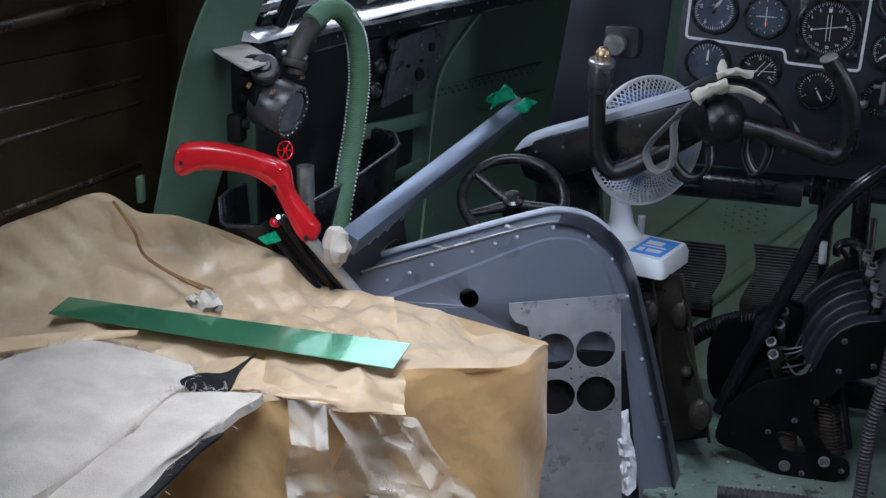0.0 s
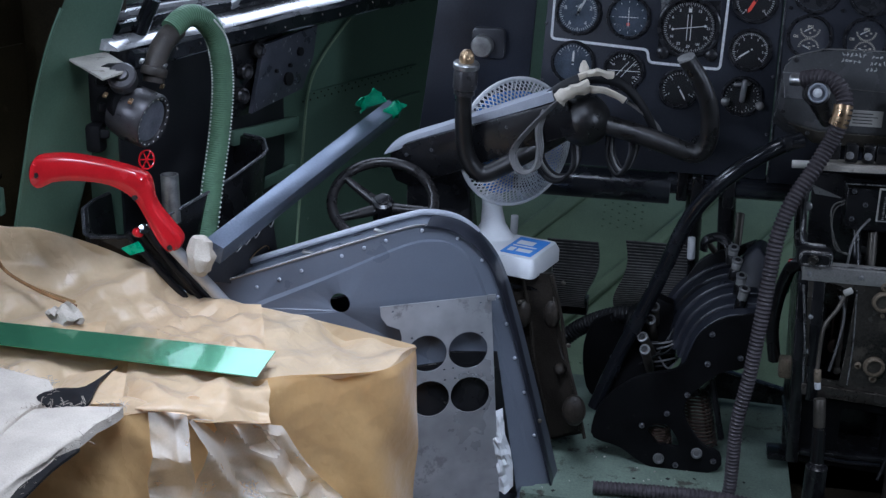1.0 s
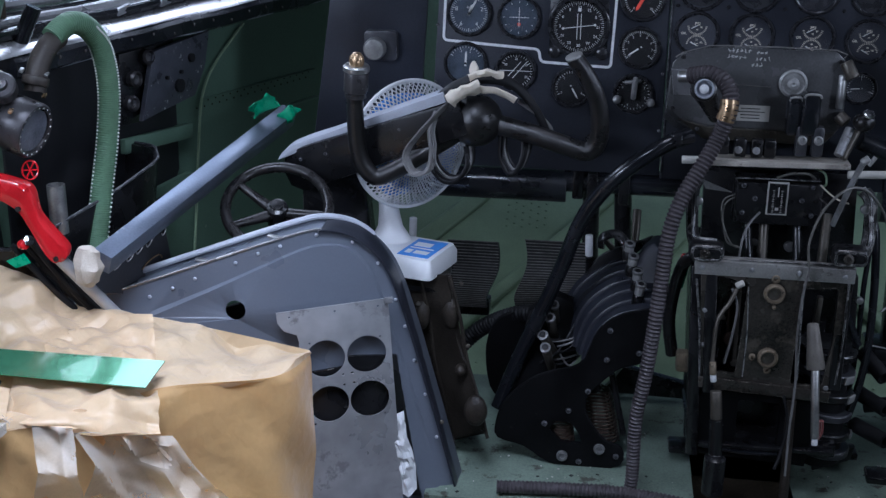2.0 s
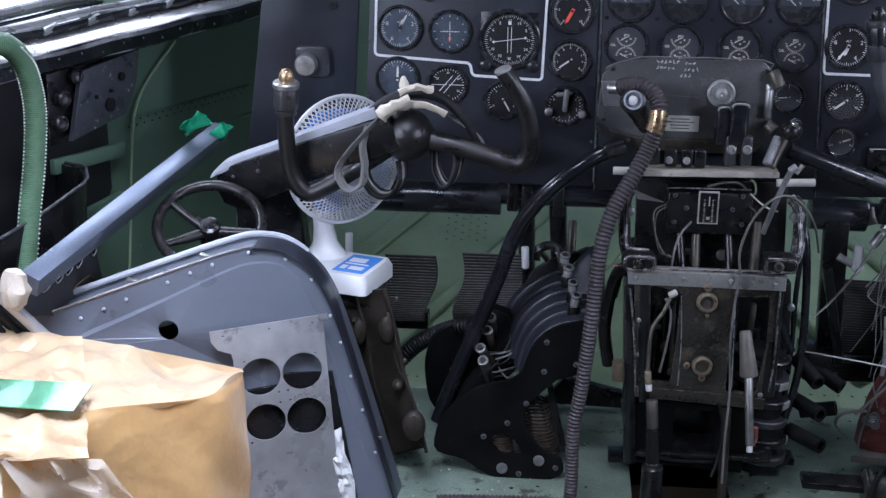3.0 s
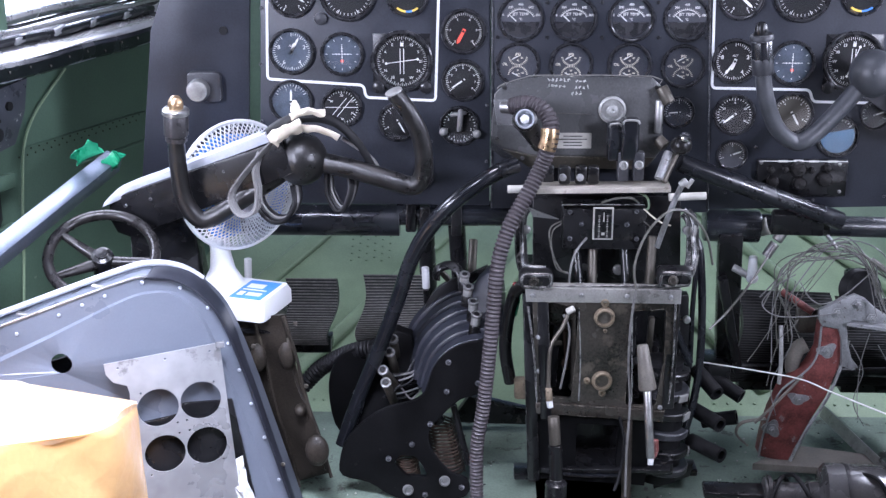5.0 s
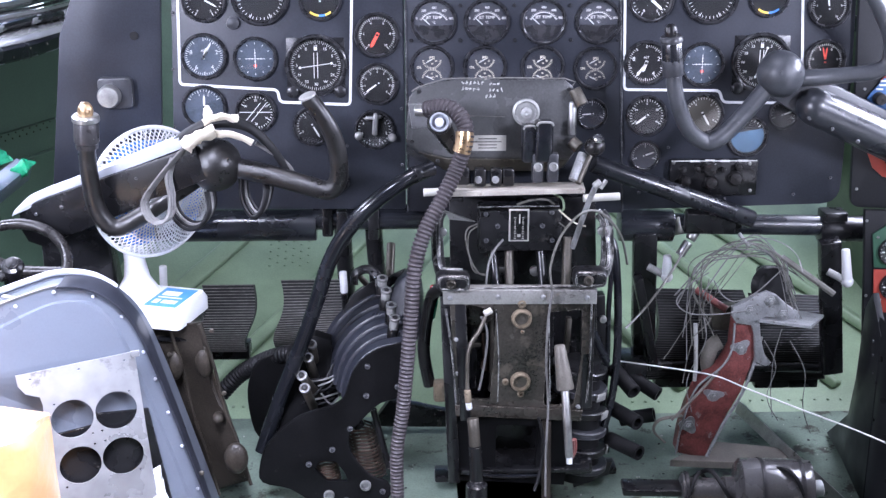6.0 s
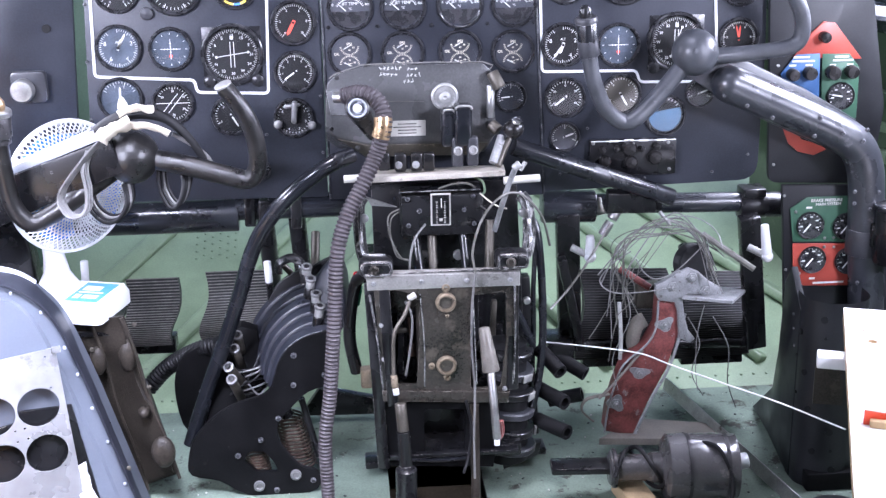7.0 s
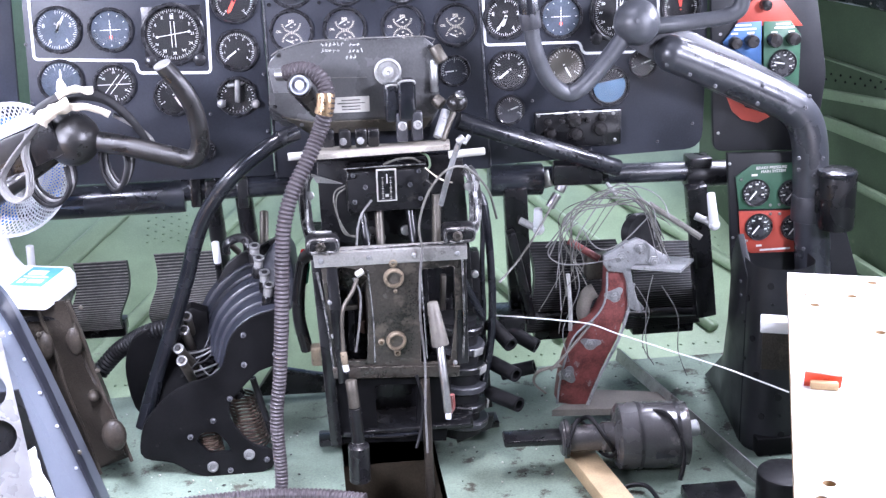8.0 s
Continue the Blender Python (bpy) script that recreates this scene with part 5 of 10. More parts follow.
# ---- rudder pedals ----
def rudder_pedal(tl, tr, br, bl, ridge, group_label):
    tl, tr, br, bl = (V(p) for p in (tl, tr, br, bl))
    ob = thing("rudder_pedal", (bl + br) / 2, group_label, "pedal", "rudder pedals")
    n = round((tl - bl).length / 0.0054)
    bm = mesh()
    back = Vector((0, 0.03, -0.01))
    rows = []
    for i in range(n + 1):
        t = i / n
        bulge = Vector((0, -0.045 * math.sin(t * math.pi * 0.9), 0))
        wave = Vector((0.010 * math.sin(t * 5.6), 0, 0))
        rows.append((tl.lerp(bl, t) + bulge + wave, tr.lerp(br, t) + bulge + wave))
    for a, b in zip(rows, rows[1:]):
        vs = [bm.verts.new(p) for p in (a[0], a[1], b[1], b[0], a[0] + back, a[1] + back, b[1] + back, b[0] + back)]
        for f in ((0, 1, 2, 3), (7, 6, 5, 4), (0, 4, 5, 1), (1, 5, 6, 2), (2, 6, 7, 3), (3, 7, 4, 0)):
            bm.faces.new([vs[k] for k in f])
    part("tread", bm, RUBBER, ob)
    for a, b in rows:
        bm = mesh()
        rod(bm, a + Vector((0, -0.001, 0)), b + Vector((0, -0.001, 0)), 0.0013, n=5)
        part("ridge", bm, ridge, ob)
    bm = mesh()
    box(bm, ((tr - tl).length * 0.92, 0.05, 0.035), (bl + br) / 2 + Vector((0, 0.03, -0.012)), 0.004)
    part("frame", bm, BLACK, ob)
    bm = mesh()
    rod(bm, (tl + br) / 2 + Vector((0, 0.02, -0.02)), (bl + br) / 2 + Vector((0, 0.14, -0.06)), 0.016, n=12)
    part("hanger", bm, BLACK, ob)
    return ob


rudder_pedal((-0.427, 2.720, 0.219), (-0.315, 2.720, 0.219), (-0.326, 2.700, 0.076), (-0.433, 2.700, 0.076), RIDGE, "black ribbed rudder pedal with worn edges")
rudder_pedal((-0.254, 2.720, 0.229), (-0.117, 2.720, 0.229), (-0.118, 2.700, 0.093), (-0.262, 2.700, 0.084), RIDGE, "black ribbed rudder pedal with worn edges")
rudder_pedal((0.571, 2.720, 0.201), (0.773, 2.720, 0.195), (0.785, 2.700, -0.006), (0.569, 2.700, -0.003), RIDGE_DARK, "black ribbed rudder pedal behind wires")
rudder_pedal((0.792, 2.720, 0.188), (0.950, 2.720, 0.180), (0.972, 2.700, -0.006), (0.799, 2.700, -0.012), RIDGE_DARK, "black ribbed rudder pedal behind wires")
# pedal hangers: upright dark arms on the copilot's side
arms = thing("pedal_hanger", (0.760, 2.660, 0.029), "black pedal hanger arms below the torque tube", "hanger")
for p, q, w in (((0.526, 2.620, 0.364), (0.545, 2.660, 0.035), 0.05), ((0.916, 2.600, 0.349), (0.970, 2.660, 0.022), 0.045), ((0.512, 2.600, 0.270), (0.562, 2.620, 0.052), 0.02)):
    p, q = V(p), V(q)
    bm = mesh()
    box(bm, (w, 0.03, (q - p).length), axes((p + q) / 2, q - p), 0.004)
    part("arm", bm, BLACK, arms)
bm = mesh()
rod(bm, (0.544, 2.670, 0.042), (0.983, 2.670, 0.029), 0.014, n=14)
part("crossbar", bm, BLACK, arms)
bm = mesh()
box(bm, (0.06, 0.10, 0.06), (0.513, 2.640, 0.045), 0.006)
part("foot", bm, BLACK, arms)

fit_depth(1.035)
for top, bottom in (((0.551, 2.500, 0.352), (0.552, 2.500, 0.306)), ((0.905, 2.470, 0.371), (0.915, 2.470, 0.302))):
    h = thing("lever_handle", bottom, "white plastic lever handle", "handle", "white handles")
    bm = mesh()
    rod(bm, top, bottom, 0.0085, 0.011, n=12, bev=0.003)
    ball(bm, 0.0125, bottom, n=14)
    part("grip", bm, WHITE_PLASTIC, h)
    bm = mesh()
    rod(bm, bottom, V(bottom) + Vector((-0.035, 0.02, 0.015)), 0.008, n=10)
    part("spindle", bm, CAST, h)
fit_depth(1.02)
for top, bottom in (((-0.111, 2.580, 0.296), (-0.109, 2.580, 0.249)), ((-0.479, 2.560, 0.319), (-0.481, 2.560, 0.250))):
    h = thing("lever_handle", bottom, "small white metal lever below the panel", "handle", "white handles")
    bm = mesh()
    rod(bm, top, bottom, 0.008, n=12, bev=0.002)
    part("grip", bm, WHITE_PLASTIC, h)
    bm = mesh()
    rod(bm, bottom, V(bottom) + Vector((0, 0.05, -0.12)), 0.007, n=10)
    part("spindle", bm, BLACK, h)

fit_depth(1.0)
# ---- desk fan on the boot ----
fan = thing("desk_fan", (-0.464, 2.420, 0.253), "small white desk fan with blue blades, standing unplugged", "fan")
FC = V((-0.480, 2.500, 0.493))
fdir = Vector((0.62, -0.76, 0.05)).normalized()
fm = axes(FC, fdir)
R = 0.128
bm = mesh()
for s in (1, -1):
    depth = 0.045 * s
    wires_n = 150 if s > 0 else 60
    for k in range(wires_n):
        q = 4 * math.pi * k / wires_n
        way = 1 if k % 2 else -1
        pts = [fm @ Vector((R * u * math.cos(q + way * 0.9 * (1 - u)), R * u * math.sin(q + way * 0.9 * (1 - u)), depth * (1 - u ** 3))) for u in (0.22, 0.4, 0.55, 0.7, 0.8, 0.9, 1.0)]
        tube(bm, pts, 0.0014, 4, 1, ends=False)
    for j in range(1, 4):
        u = 0.2 + 0.8 * j / 3
        tube(bm, [fm @ Vector((R * u * math.cos(q), R * u * math.sin(q), depth * (1 - u ** 3))) for q in (2 * math.pi * k / 40 for k in range(40))], 0.0010, 4, 1, closed=True)
part("grille", bm, WHITE_PLASTIC, fan, "white wire grille")
bm = mesh()
tube(bm, [fm @ Vector((R * math.cos(q), R * math.sin(q), 0)) for q in (2 * math.pi * k / 48 for k in range(48))], 0.0045, 8, 1, closed=True)
part("rim", bm, WHITE_PLASTIC, fan)
bm = mesh()
cyl(bm, R * 0.24, 0.012, fm @ pose(0, 0, 0.045), n=24, bev=0.003)
part("badge", bm, WHITE_PLASTIC, fan)
bm = mesh()
cyl(bm, R * 0.3, 0.09, fm @ pose(0, 0, -0.05), R * 0.24, n=24, bev=0.008)
part("motor_housing", bm, WHITE_PLASTIC, fan)
for k in range(3):
    bm = mesh()
    rr = []
    q0 = 2 * math.pi * k / 3 + 1.4
    for i in range(9):
        q = q0 + 1.35 * i / 8
        out = R * (0.88 - 0.14 * abs(i / 8 - 0.5))
        rr.append((fm @ Vector((R * 0.2 * math.cos(q), R * 0.2 * math.sin(q), 0.012 - 0.024 * i / 8)), fm @ Vector((out * math.cos(q), out * math.sin(q), 0.022 - 0.044 * i / 8))))
    vs = [[bm.verts.new(p), bm.verts.new(o), bm.verts.new(o + fdir * 0.002), bm.verts.new(p + fdir * 0.002)] for p, o in rr]
    for a, b in zip(vs, vs[1:]):
        for j in range(4):
            bm.faces.new((a[j], a[(j + 1) % 4], b[(j + 1) % 4], b[j]))
    bm.faces.new(vs[0])
    bm.faces.new(vs[-1])
    part("blade", bm, BLUE_PLASTIC, fan, "blue fan blade")
bm = mesh()
cyl(bm, R * 0.2, 0.04, fm, n=20, bev=0.004)
part("blade_hub", bm, BLUE_PLASTIC, fan)
# neck
bm = mesh()
n0, n1 = V((-0.525, 2.500, 0.383)), V((-0.509, 2.460, 0.287))
rings = []
for t, w, dd in ((0, 0.020, 0.018), (0.3, 0.021, 0.02), (0.6, 0.026, 0.024), (0.85, 0.042, 0.036), (1.0, 0.060, 0.05)):
    c = n0.lerp(n1, t)
    rings.append([bm.verts.new(c + Vector((w * math.cos(q), dd * math.sin(q), 0))) for q in (2 * math.pi * k / 20 for k in range(20))])
for a, b in zip(rings, rings[1:]):
    for k in range(20):
        bm.faces.new((a[k], a[(k + 1) % 20], b[(k + 1) % 20], b[k]))
bm.faces.new(rings[0])
bm.faces.new(rings[-1])
part("neck", bm, WHITE_PLASTIC, fan)
# base
base_m = Matrix.Translation((-0.474, 2.422, 0.290)) @ pose(0, 0, 0, 0, 0, -17)
bm = mesh()
outline = rounded([(-0.085, -0.070), (0.085, -0.070), (0.085, 0.070), (-0.085, 0.070)], 0.014)
lo = [bm.verts.new(base_m @ Vector((x, y, -0.026))) for x, y in outline]
mi = [bm.verts.new(base_m @ Vector((x, y, -0.002))) for x, y in outline]
hi = [bm.verts.new(base_m @ Vector((x * 0.93, y * 0.9, 0.012))) for x, y in outline]
for a, b in ((lo, mi), (mi, hi)):
    for k in range(len(outline)):
        bm.faces.new((a[k], a[(k + 1) % len(outline)], b[(k + 1) % len(outline)], b[k]))
bm.faces.new(lo[::-1])
bm.faces.new(hi)
base = part("base", bm, WHITE_PLASTIC, fan)
bm = mesh()
box(bm, (0.066, 0.100, 0.0015), base_m @ pose(0.036, 0.002, 0.0125))
part("label_plate", bm, BLUE_INK, base, "blue label plate")
bm = mesh()
for x, y, w, h in ((0.03, 0.02, 0.035, 0.022), (0.045, -0.025, 0.03, 0.016), (0.018, -0.025, 0.012, 0.02), (0.036, -0.002, 0.05, 0.004)):
    box(bm, (w, h, 0.001), base_m @ pose(x, y, 0.0139))
part("label_bar", bm, WHITE_PLASTIC, base)

# ---- boot of the column that the fan stands on ----
boot = thing("column_boot", (-0.366, 2.404, -0.140), "dark greasy leather-covered column boot, scuffed", "boot")
bm = mesh()
top = [V((-0.497, 2.360, 0.265)), V((-0.378, 2.360, 0.269)), V((-0.413, 2.524, 0.226)), V((-0.530, 2.524, 0.226))]
bot = [V((-0.434, 2.491, -0.188)), V((-0.296, 2.365, -0.080)), V((-0.350, 2.617, -0.130)), V((-0.484, 2.627, -0.149))]
rings = []
for i in range(11):
    t = i / 10
    ring = [p.lerp(q, t) + Vector((0.006 * math.sin(9 * t + k), 0.004 * math.cos(11 * t + k), 0)) for k, (p, q) in enumerate(zip(top, bot))]
    rings.append([bm.verts.new(v) for v in ring])
for a, b in zip(rings, rings[1:]):
    for k in range(4):
        bm.faces.new((a[k], a[(k + 1) % 4], b[(k + 1) % 4], b[k]))
bm.faces.new(rings[0])
bm.faces.new(rings[-1])
bmesh.ops.bevel(bm, geom=[e for e in bm.edges if abs((e.verts[0].co - e.verts[1].co).normalized().z) > 0.5], offset=0.012, segments=3, affect="EDGES")
part("cover", bm, GREASE, boot)
for p, rx, rz in (((-0.375, 2.369, 0.186), 0.018, 0.034), ((-0.353, 2.367, 0.066), 0.012, 0.012), ((-0.317, 2.328, -0.004), 0.024, 0.034), ((-0.432, 2.368, 0.178), 0.016, 0.03)):
    bm = mesh()
    ball(bm, 1, p, (rx, 0.016, rz), 16)
    part("boss", bm, GREASE, boot)
bm = mesh()
box(bm, (0.125, 0.17, 0.012), (-0.452, 2.448, 0.235), 0.003)
part("top_plate", bm, BLACK, boot)
screws("stud", [V(p) for p in ((-0.439, 2.358, 0.206), (-0.435, 2.366, 0.107), (-0.420, 2.350, 0.016), (-0.338, 2.357, 0.123), (-0.355, 2.356, 0.255), (-0.382, 2.305, -0.023))], (0, -1, 0), 0.005, DIRTY_STEEL, boot)

for a, b in ((top[1], bot[1]), (top[0].lerp(top[1], 0.5), bot[0].lerp(bot[1], 0.45))):
    bm = mesh()
    tube(bm, [a.lerp(b, t) + Vector((0.003 * math.sin(9 * t), -0.004, 0)) for t in (0, 0.25, 0.5, 0.75, 1)], 0.004, 6)
    part("seam", bm, GREASE, boot)

fit_depth(1.045)
# ---- centre pedestal, stripped to its frame ----
ped = thing("centre_pedestal", (0.248, 2.270, -0.029), "stripped black centre pedestal frame with oily plates and loose wires", "pedestal")


def ped_plate(name, corners, thick, mat, label="", bev=0.002):
    bm = mesh()
    plate(bm, [V(c) for c in corners], (0, thick, 0), bev=bev)
    return part(name, bm, mat, ped, label)


# uprights
for a, b in (((0.092, 2.260, 0.359), (0.108, 2.240, -0.013)), ((0.117, 2.255, 0.350), (0.129, 2.245, 0.115)), ((0.357, 2.260, 0.354), (0.356, 2.250, 0.136))):
    a, b = V(a), V(b)
    bm = mesh()
    box(bm, (0.022, 0.03, (b - a).length), axes((a + b) / 2, b - a), 0.003)
    part("upright", bm, BLACK, ped)
for a, b in (((0.110, 2.500, 0.272), (0.128, 2.500, -0.131)), ((0.410, 2.500, 0.272), (0.433, 2.500, -0.085))):
    a, b = V(a), V(b)
    bm = mesh()
    box(bm, (0.03, 0.03, (b - a).length), axes((a + b) / 2, b - a), 0.003)
    part("upright", bm, BLACK, ped)
ped_plate("side_plate", [(0.088, 2.280, 0.352), (0.113, 2.280, 0.352), (0.128, 2.280, -0.034), (0.106, 2.280, -0.034)], 0.22, BLACK)
# head bar and centre plate
ped_plate("head_bar", [(0.085, 2.236, 0.376), (0.369, 2.236, 0.373), (0.369, 2.236, 0.345), (0.087, 2.236, 0.347)], 0.03, HEAD_METAL, "worn steel head bar", 0.004)
bm = mesh()
face = [xz(p) for p in ((0.098, 2.240, 0.371), (0.366, 2.240, 0.357), (0.361, 2.240, 0.232), (0.348, 2.240, 0.122), (0.302, 2.240, 0.118), (0.105, 2.240, 0.136), (0.104, 2.240, 0.251))]
left_gap = rounded([xz(p) for p in ((0.117, 2.240, 0.337), (0.132, 2.240, 0.347), (0.183, 2.240, 0.334), (0.181, 2.240, 0.245), (0.175, 2.240, 0.154), (0.122, 2.240, 0.158), (0.118, 2.240, 0.250))], 0.008)
right_gap = rounded([xz(p) for p in ((0.281, 2.240, 0.330), (0.344, 2.240, 0.334), (0.344, 2.240, 0.233), (0.333, 2.240, 0.141), (0.276, 2.240, 0.140))], 0.008)
sheet_with_holes(bm, face, [left_gap, right_gap], Matrix.Translation((0, 2.24, 0)) @ pose(0, 0, 0, 90, 0, 0), 0.008)
part("face_plate", bm, OILY, ped, "oily brown steel face plate", smooth=False)
ped_plate("cross_bar", [(0.108, 2.232, 0.149), (0.350, 2.232, 0.134), (0.347, 2.232, 0.111), (0.109, 2.232, 0.126)], 0.022, OILY, "", 0.003)
ped_plate("bottom_bar", [(0.132, 2.260, 0.007), (0.376, 2.260, 0.010), (0.377, 2.260, -0.014), (0.132, 2.260, -0.018)], 0.03, BLACK, "", 0.003)
ped_plate("back_plate", [(0.118, 2.450, 0.385), (0.397, 2.450, 0.385), (0.420, 2.450, -0.099), (0.125, 2.450, -0.099)], 0.01, BLACK)
# inner box seen through the lower opening
ped_plate("inner_box", [(0.179, 2.330, 0.060), (0.284, 2.330, 0.063), (0.283, 2.330, -0.042), (0.187, 2.330, -0.046)], 0.08, BLACK, "", 0.006)
for p, lugs in (((0.231, 2.240, 0.318), ((0, 0.029, 0.0065), (0.002, -0.026, 0.003))), ((0.231, 2.240, 0.192), ((-0.028, 0, 0.005), (0.001, -0.024, 0.0055)))):
    bm = mesh()
    lathe(bm, [(0.0195, 0), (0.0185, 0.007), (0.0165, 0.009), (0.0135, 0.009), (0.0125, 0.004), (0.0125, -0.004), (0, -0.004)], axes(p, (0, -1, 0)), 24)
    boss = part("boss", bm, BOSS, ped, "cast metal boss with an oily bore")
    bm = mesh()
    cyl(bm, 0.0123, 0.002, axes(V(p) + Vector((0, -0.001, 0)), (0, -1, 0)), n=20)
    part("bore", bm, DIRTY_STEEL, boss)
    for dx, dz, r in lugs:
        bm = mesh()
        lathe(bm, [(r * 1.25, 0), (r * 1.2, 0.005), (r * 0.7, 0.006), (r * 0.6, 0.001), (0, 0.001)], axes(V(p) + Vector((dx, 0, dz)), (0, -1, 0)), 12)
        part("lug", bm, BOSS, boss)
screws("bolt", [V(p) for p in ((0.099, 2.235, 0.361), (0.187, 2.235, 0.362), (0.270, 2.235, 0.361), (0.350, 2.235, 0.359), (0.123, 2.239, 0.135), (0.341, 2.239, 0.139), (0.111, 2.240, 0.278), (0.114, 2.240, 0.210))], (0, -1, 0), 0.005, CASTD, ped)
# Black plate added so no pale floor shows through the lower opening
bm = mesh()
box(bm, (0.27, 0.24, 0.008), (0.235, 2.36, 0.004), 0.002)
part("base_plate", bm, BLACK, ped)
# black lower body with its opening
bm = mesh()
lower = [xz(p) for p in ((0.110, 2.252, 0.128), (0.336, 2.252, 0.114), (0.321, 2.252, -0.032), (0.113, 2.252, -0.018))]
gap = rounded([xz(p) for p in ((0.188, 2.252, 0.098), (0.268, 2.252, 0.094), (0.265, 2.252, 0.002), (0.188, 2.252, 0.005))], 0.008)
sheet_with_holes(bm, lower, [gap], Matrix.Translation((0, 2.252, 0)) @ pose(0, 0, 0, 90, 0, 0), 0.02)
part("lower_body", bm, DULL_BLACK, ped, smooth=False)
bm = mesh()
tube(bm, [(0.114, 2.245, 0.003), (0.201, 2.245, -0.007), (0.268, 2.245, -0.006)], 0.005, 8)
part("lower_rail", bm, TUBE, ped)
bm = mesh()
rod(bm, (0.282, 2.235, 0.112), (0.282, 2.200, -0.123), 0.009, n=10)
part("side_bar", bm, GREASE, ped)
fit_depth(1.094)
# linkages behind the two openings
for k, (p, q, w, d, mt) in enumerate((
    ((0.127, 2.268, 0.330), (0.170, 2.268, 0.300), 0.040, 0.020, OILY),
    ((0.178, 2.290, 0.335), (0.180, 2.290, 0.160), 0.008, 0.020, DIRTY_STEEL),
    ((0.150, 2.310, 0.300), (0.145, 2.310, 0.150), 0.012, 0.014, BLACK),
    ((0.168, 2.300, 0.270), (0.172, 2.300, 0.205), 0.016, 0.016, RUST),
    ((0.120, 2.300, 0.240), (0.178, 2.300, 0.245), 0.007, 0.010, DIRTY_STEEL),
    ((0.288, 2.275, 0.335), (0.290, 2.275, 0.145), 0.010, 0.020, BLACK),
    ((0.305, 2.300, 0.335), (0.335, 2.300, 0.325), 0.034, 0.020, OILY),
    ((0.325, 2.290, 0.300), (0.318, 2.290, 0.160), 0.010, 0.016, DIRTY_STEEL),
    ((0.336, 2.300, 0.250), (0.330, 2.300, 0.150), 0.012, 0.016, BLACK),
    ((0.190, 2.300, 0.100), (0.262, 2.300, 0.092), 0.014, 0.016, BLACK),
    ((0.205, 2.310, 0.090), (0.203, 2.310, 0.010), 0.010, 0.014, BLACK),
    ((0.248, 2.310, 0.090), (0.246, 2.310, 0.010), 0.010, 0.014, BLACK),
)):
    p, q = V(p), V(q)
    bm = mesh()
    box(bm, (w, d, (q - p).length), axes((p + q) / 2, q - p), 0.002)
    if k % 2 == 1:
        cyl(bm, w * 0.9, 0.012, axes(q + Vector((0, -0.006, 0)), (0, -1, 0)), n=14, bev=0.002)
    part("link", bm, mt, ped)
# feet
for p in ((0.096, 2.260, -0.019), (0.402, 2.280, -0.017)):
    bm = mesh()
    box(bm, (0.05, 0.05, 0.014), V(p) + Vector((0, 0.02, 0)), 0.004)
    part("foot", bm, BLACK, ped)
fit_depth(1.045)
# lower hydraulic rod, left
bm = mesh()
rod(bm, (0.141, 2.210, 0.132), (0.145, 2.200, 0.079), 0.011, n=14, bev=0.002)
part("pipe", bm, DIRTY_STEEL, ped)
bm = mesh()
tube(bm, [(0.164, 2.240, 0.322), (0.153, 2.230, 0.299), (0.133, 2.220, 0.264), (0.130, 2.210, 0.189)], 0.0038, 8)
part("pipe", bm, DIRTY_STEEL, ped)
bm = mesh()
rod(bm, (0.130, 2.205, 0.191), (0.132, 2.200, 0.168), 0.0065, n=10, bev=0.001)
co = part("connector", bm, BOSS, ped, "dull brown connector with a white tip")
bm = mesh()
rod(bm, (0.132, 2.200, 0.168), (0.134, 2.200, 0.155), 0.006, n=10, bev=0.001)
part("tip", bm, WHITE_PLASTIC, co)
bm = mesh()
rod(bm, (0.161, 2.230, 0.331), (0.175, 2.230, 0.339), 0.006, n=10, bev=0.002)
part("connector", bm, PLACARD, ped)
bm = mesh()
rod(bm, (0.145, 2.200, 0.079), (0.151, 2.190, -0.046), 0.013, n=14)
lathe(bm, [(0.020, -0.06), (0.020, 0.012), (0.014, 0.016), (0, 0.017)], axes((0.148, 2.185, -0.005), (0, 0, 1)), 20)
part("strut", bm, BLACK, ped)
# lever with a steel rod, right
bm = mesh()
rod(bm, (0.296, 2.190, 0.285), (0.307, 2.170, 0.205), 0.010, 0.0165, n=18, bev=0.003)
part("sleeve", bm, SLEEVE, ped, "dull beige metal sleeve")
bm = mesh()
rod(bm, (0.306, 2.170, 0.207), (0.314, 2.140, 0.084), 0.0075, n=16, bev=0.001)
rodp = part("steel_rod", bm, STEEL, ped, "bright steel rod")
bm = mesh()
rod(bm, (0.314, 2.140, 0.084), (0.314, 2.137, 0.072), 0.0055, n=12, bev=0.001)
part("tip", bm, WHITE_PLASTIC, rodp)
bm = mesh()
tube(bm, [(0.323, 2.150, 0.115), (0.324, 2.150, 0.092), (0.318, 2.148, 0.080)], 0.005, 8)
part("red_tab", bm, RED_OXIDE, rodp)
# upper gear frame: arms with brackets
for pts in (((0.085, 2.310, 0.505), (0.077, 2.300, 0.483), (0.081, 2.280, 0.407), (0.100, 2.260, 0.376)), ((0.379, 2.310, 0.498), (0.391, 2.300, 0.478), (0.390, 2.280, 0.407), (0.369, 2.260, 0.381))):
    bm = mesh()
    tube(bm, pts, 0.009, 8, flat=1.6)
    part("side_arm", bm, WORN, ped, "glossy black side arm")
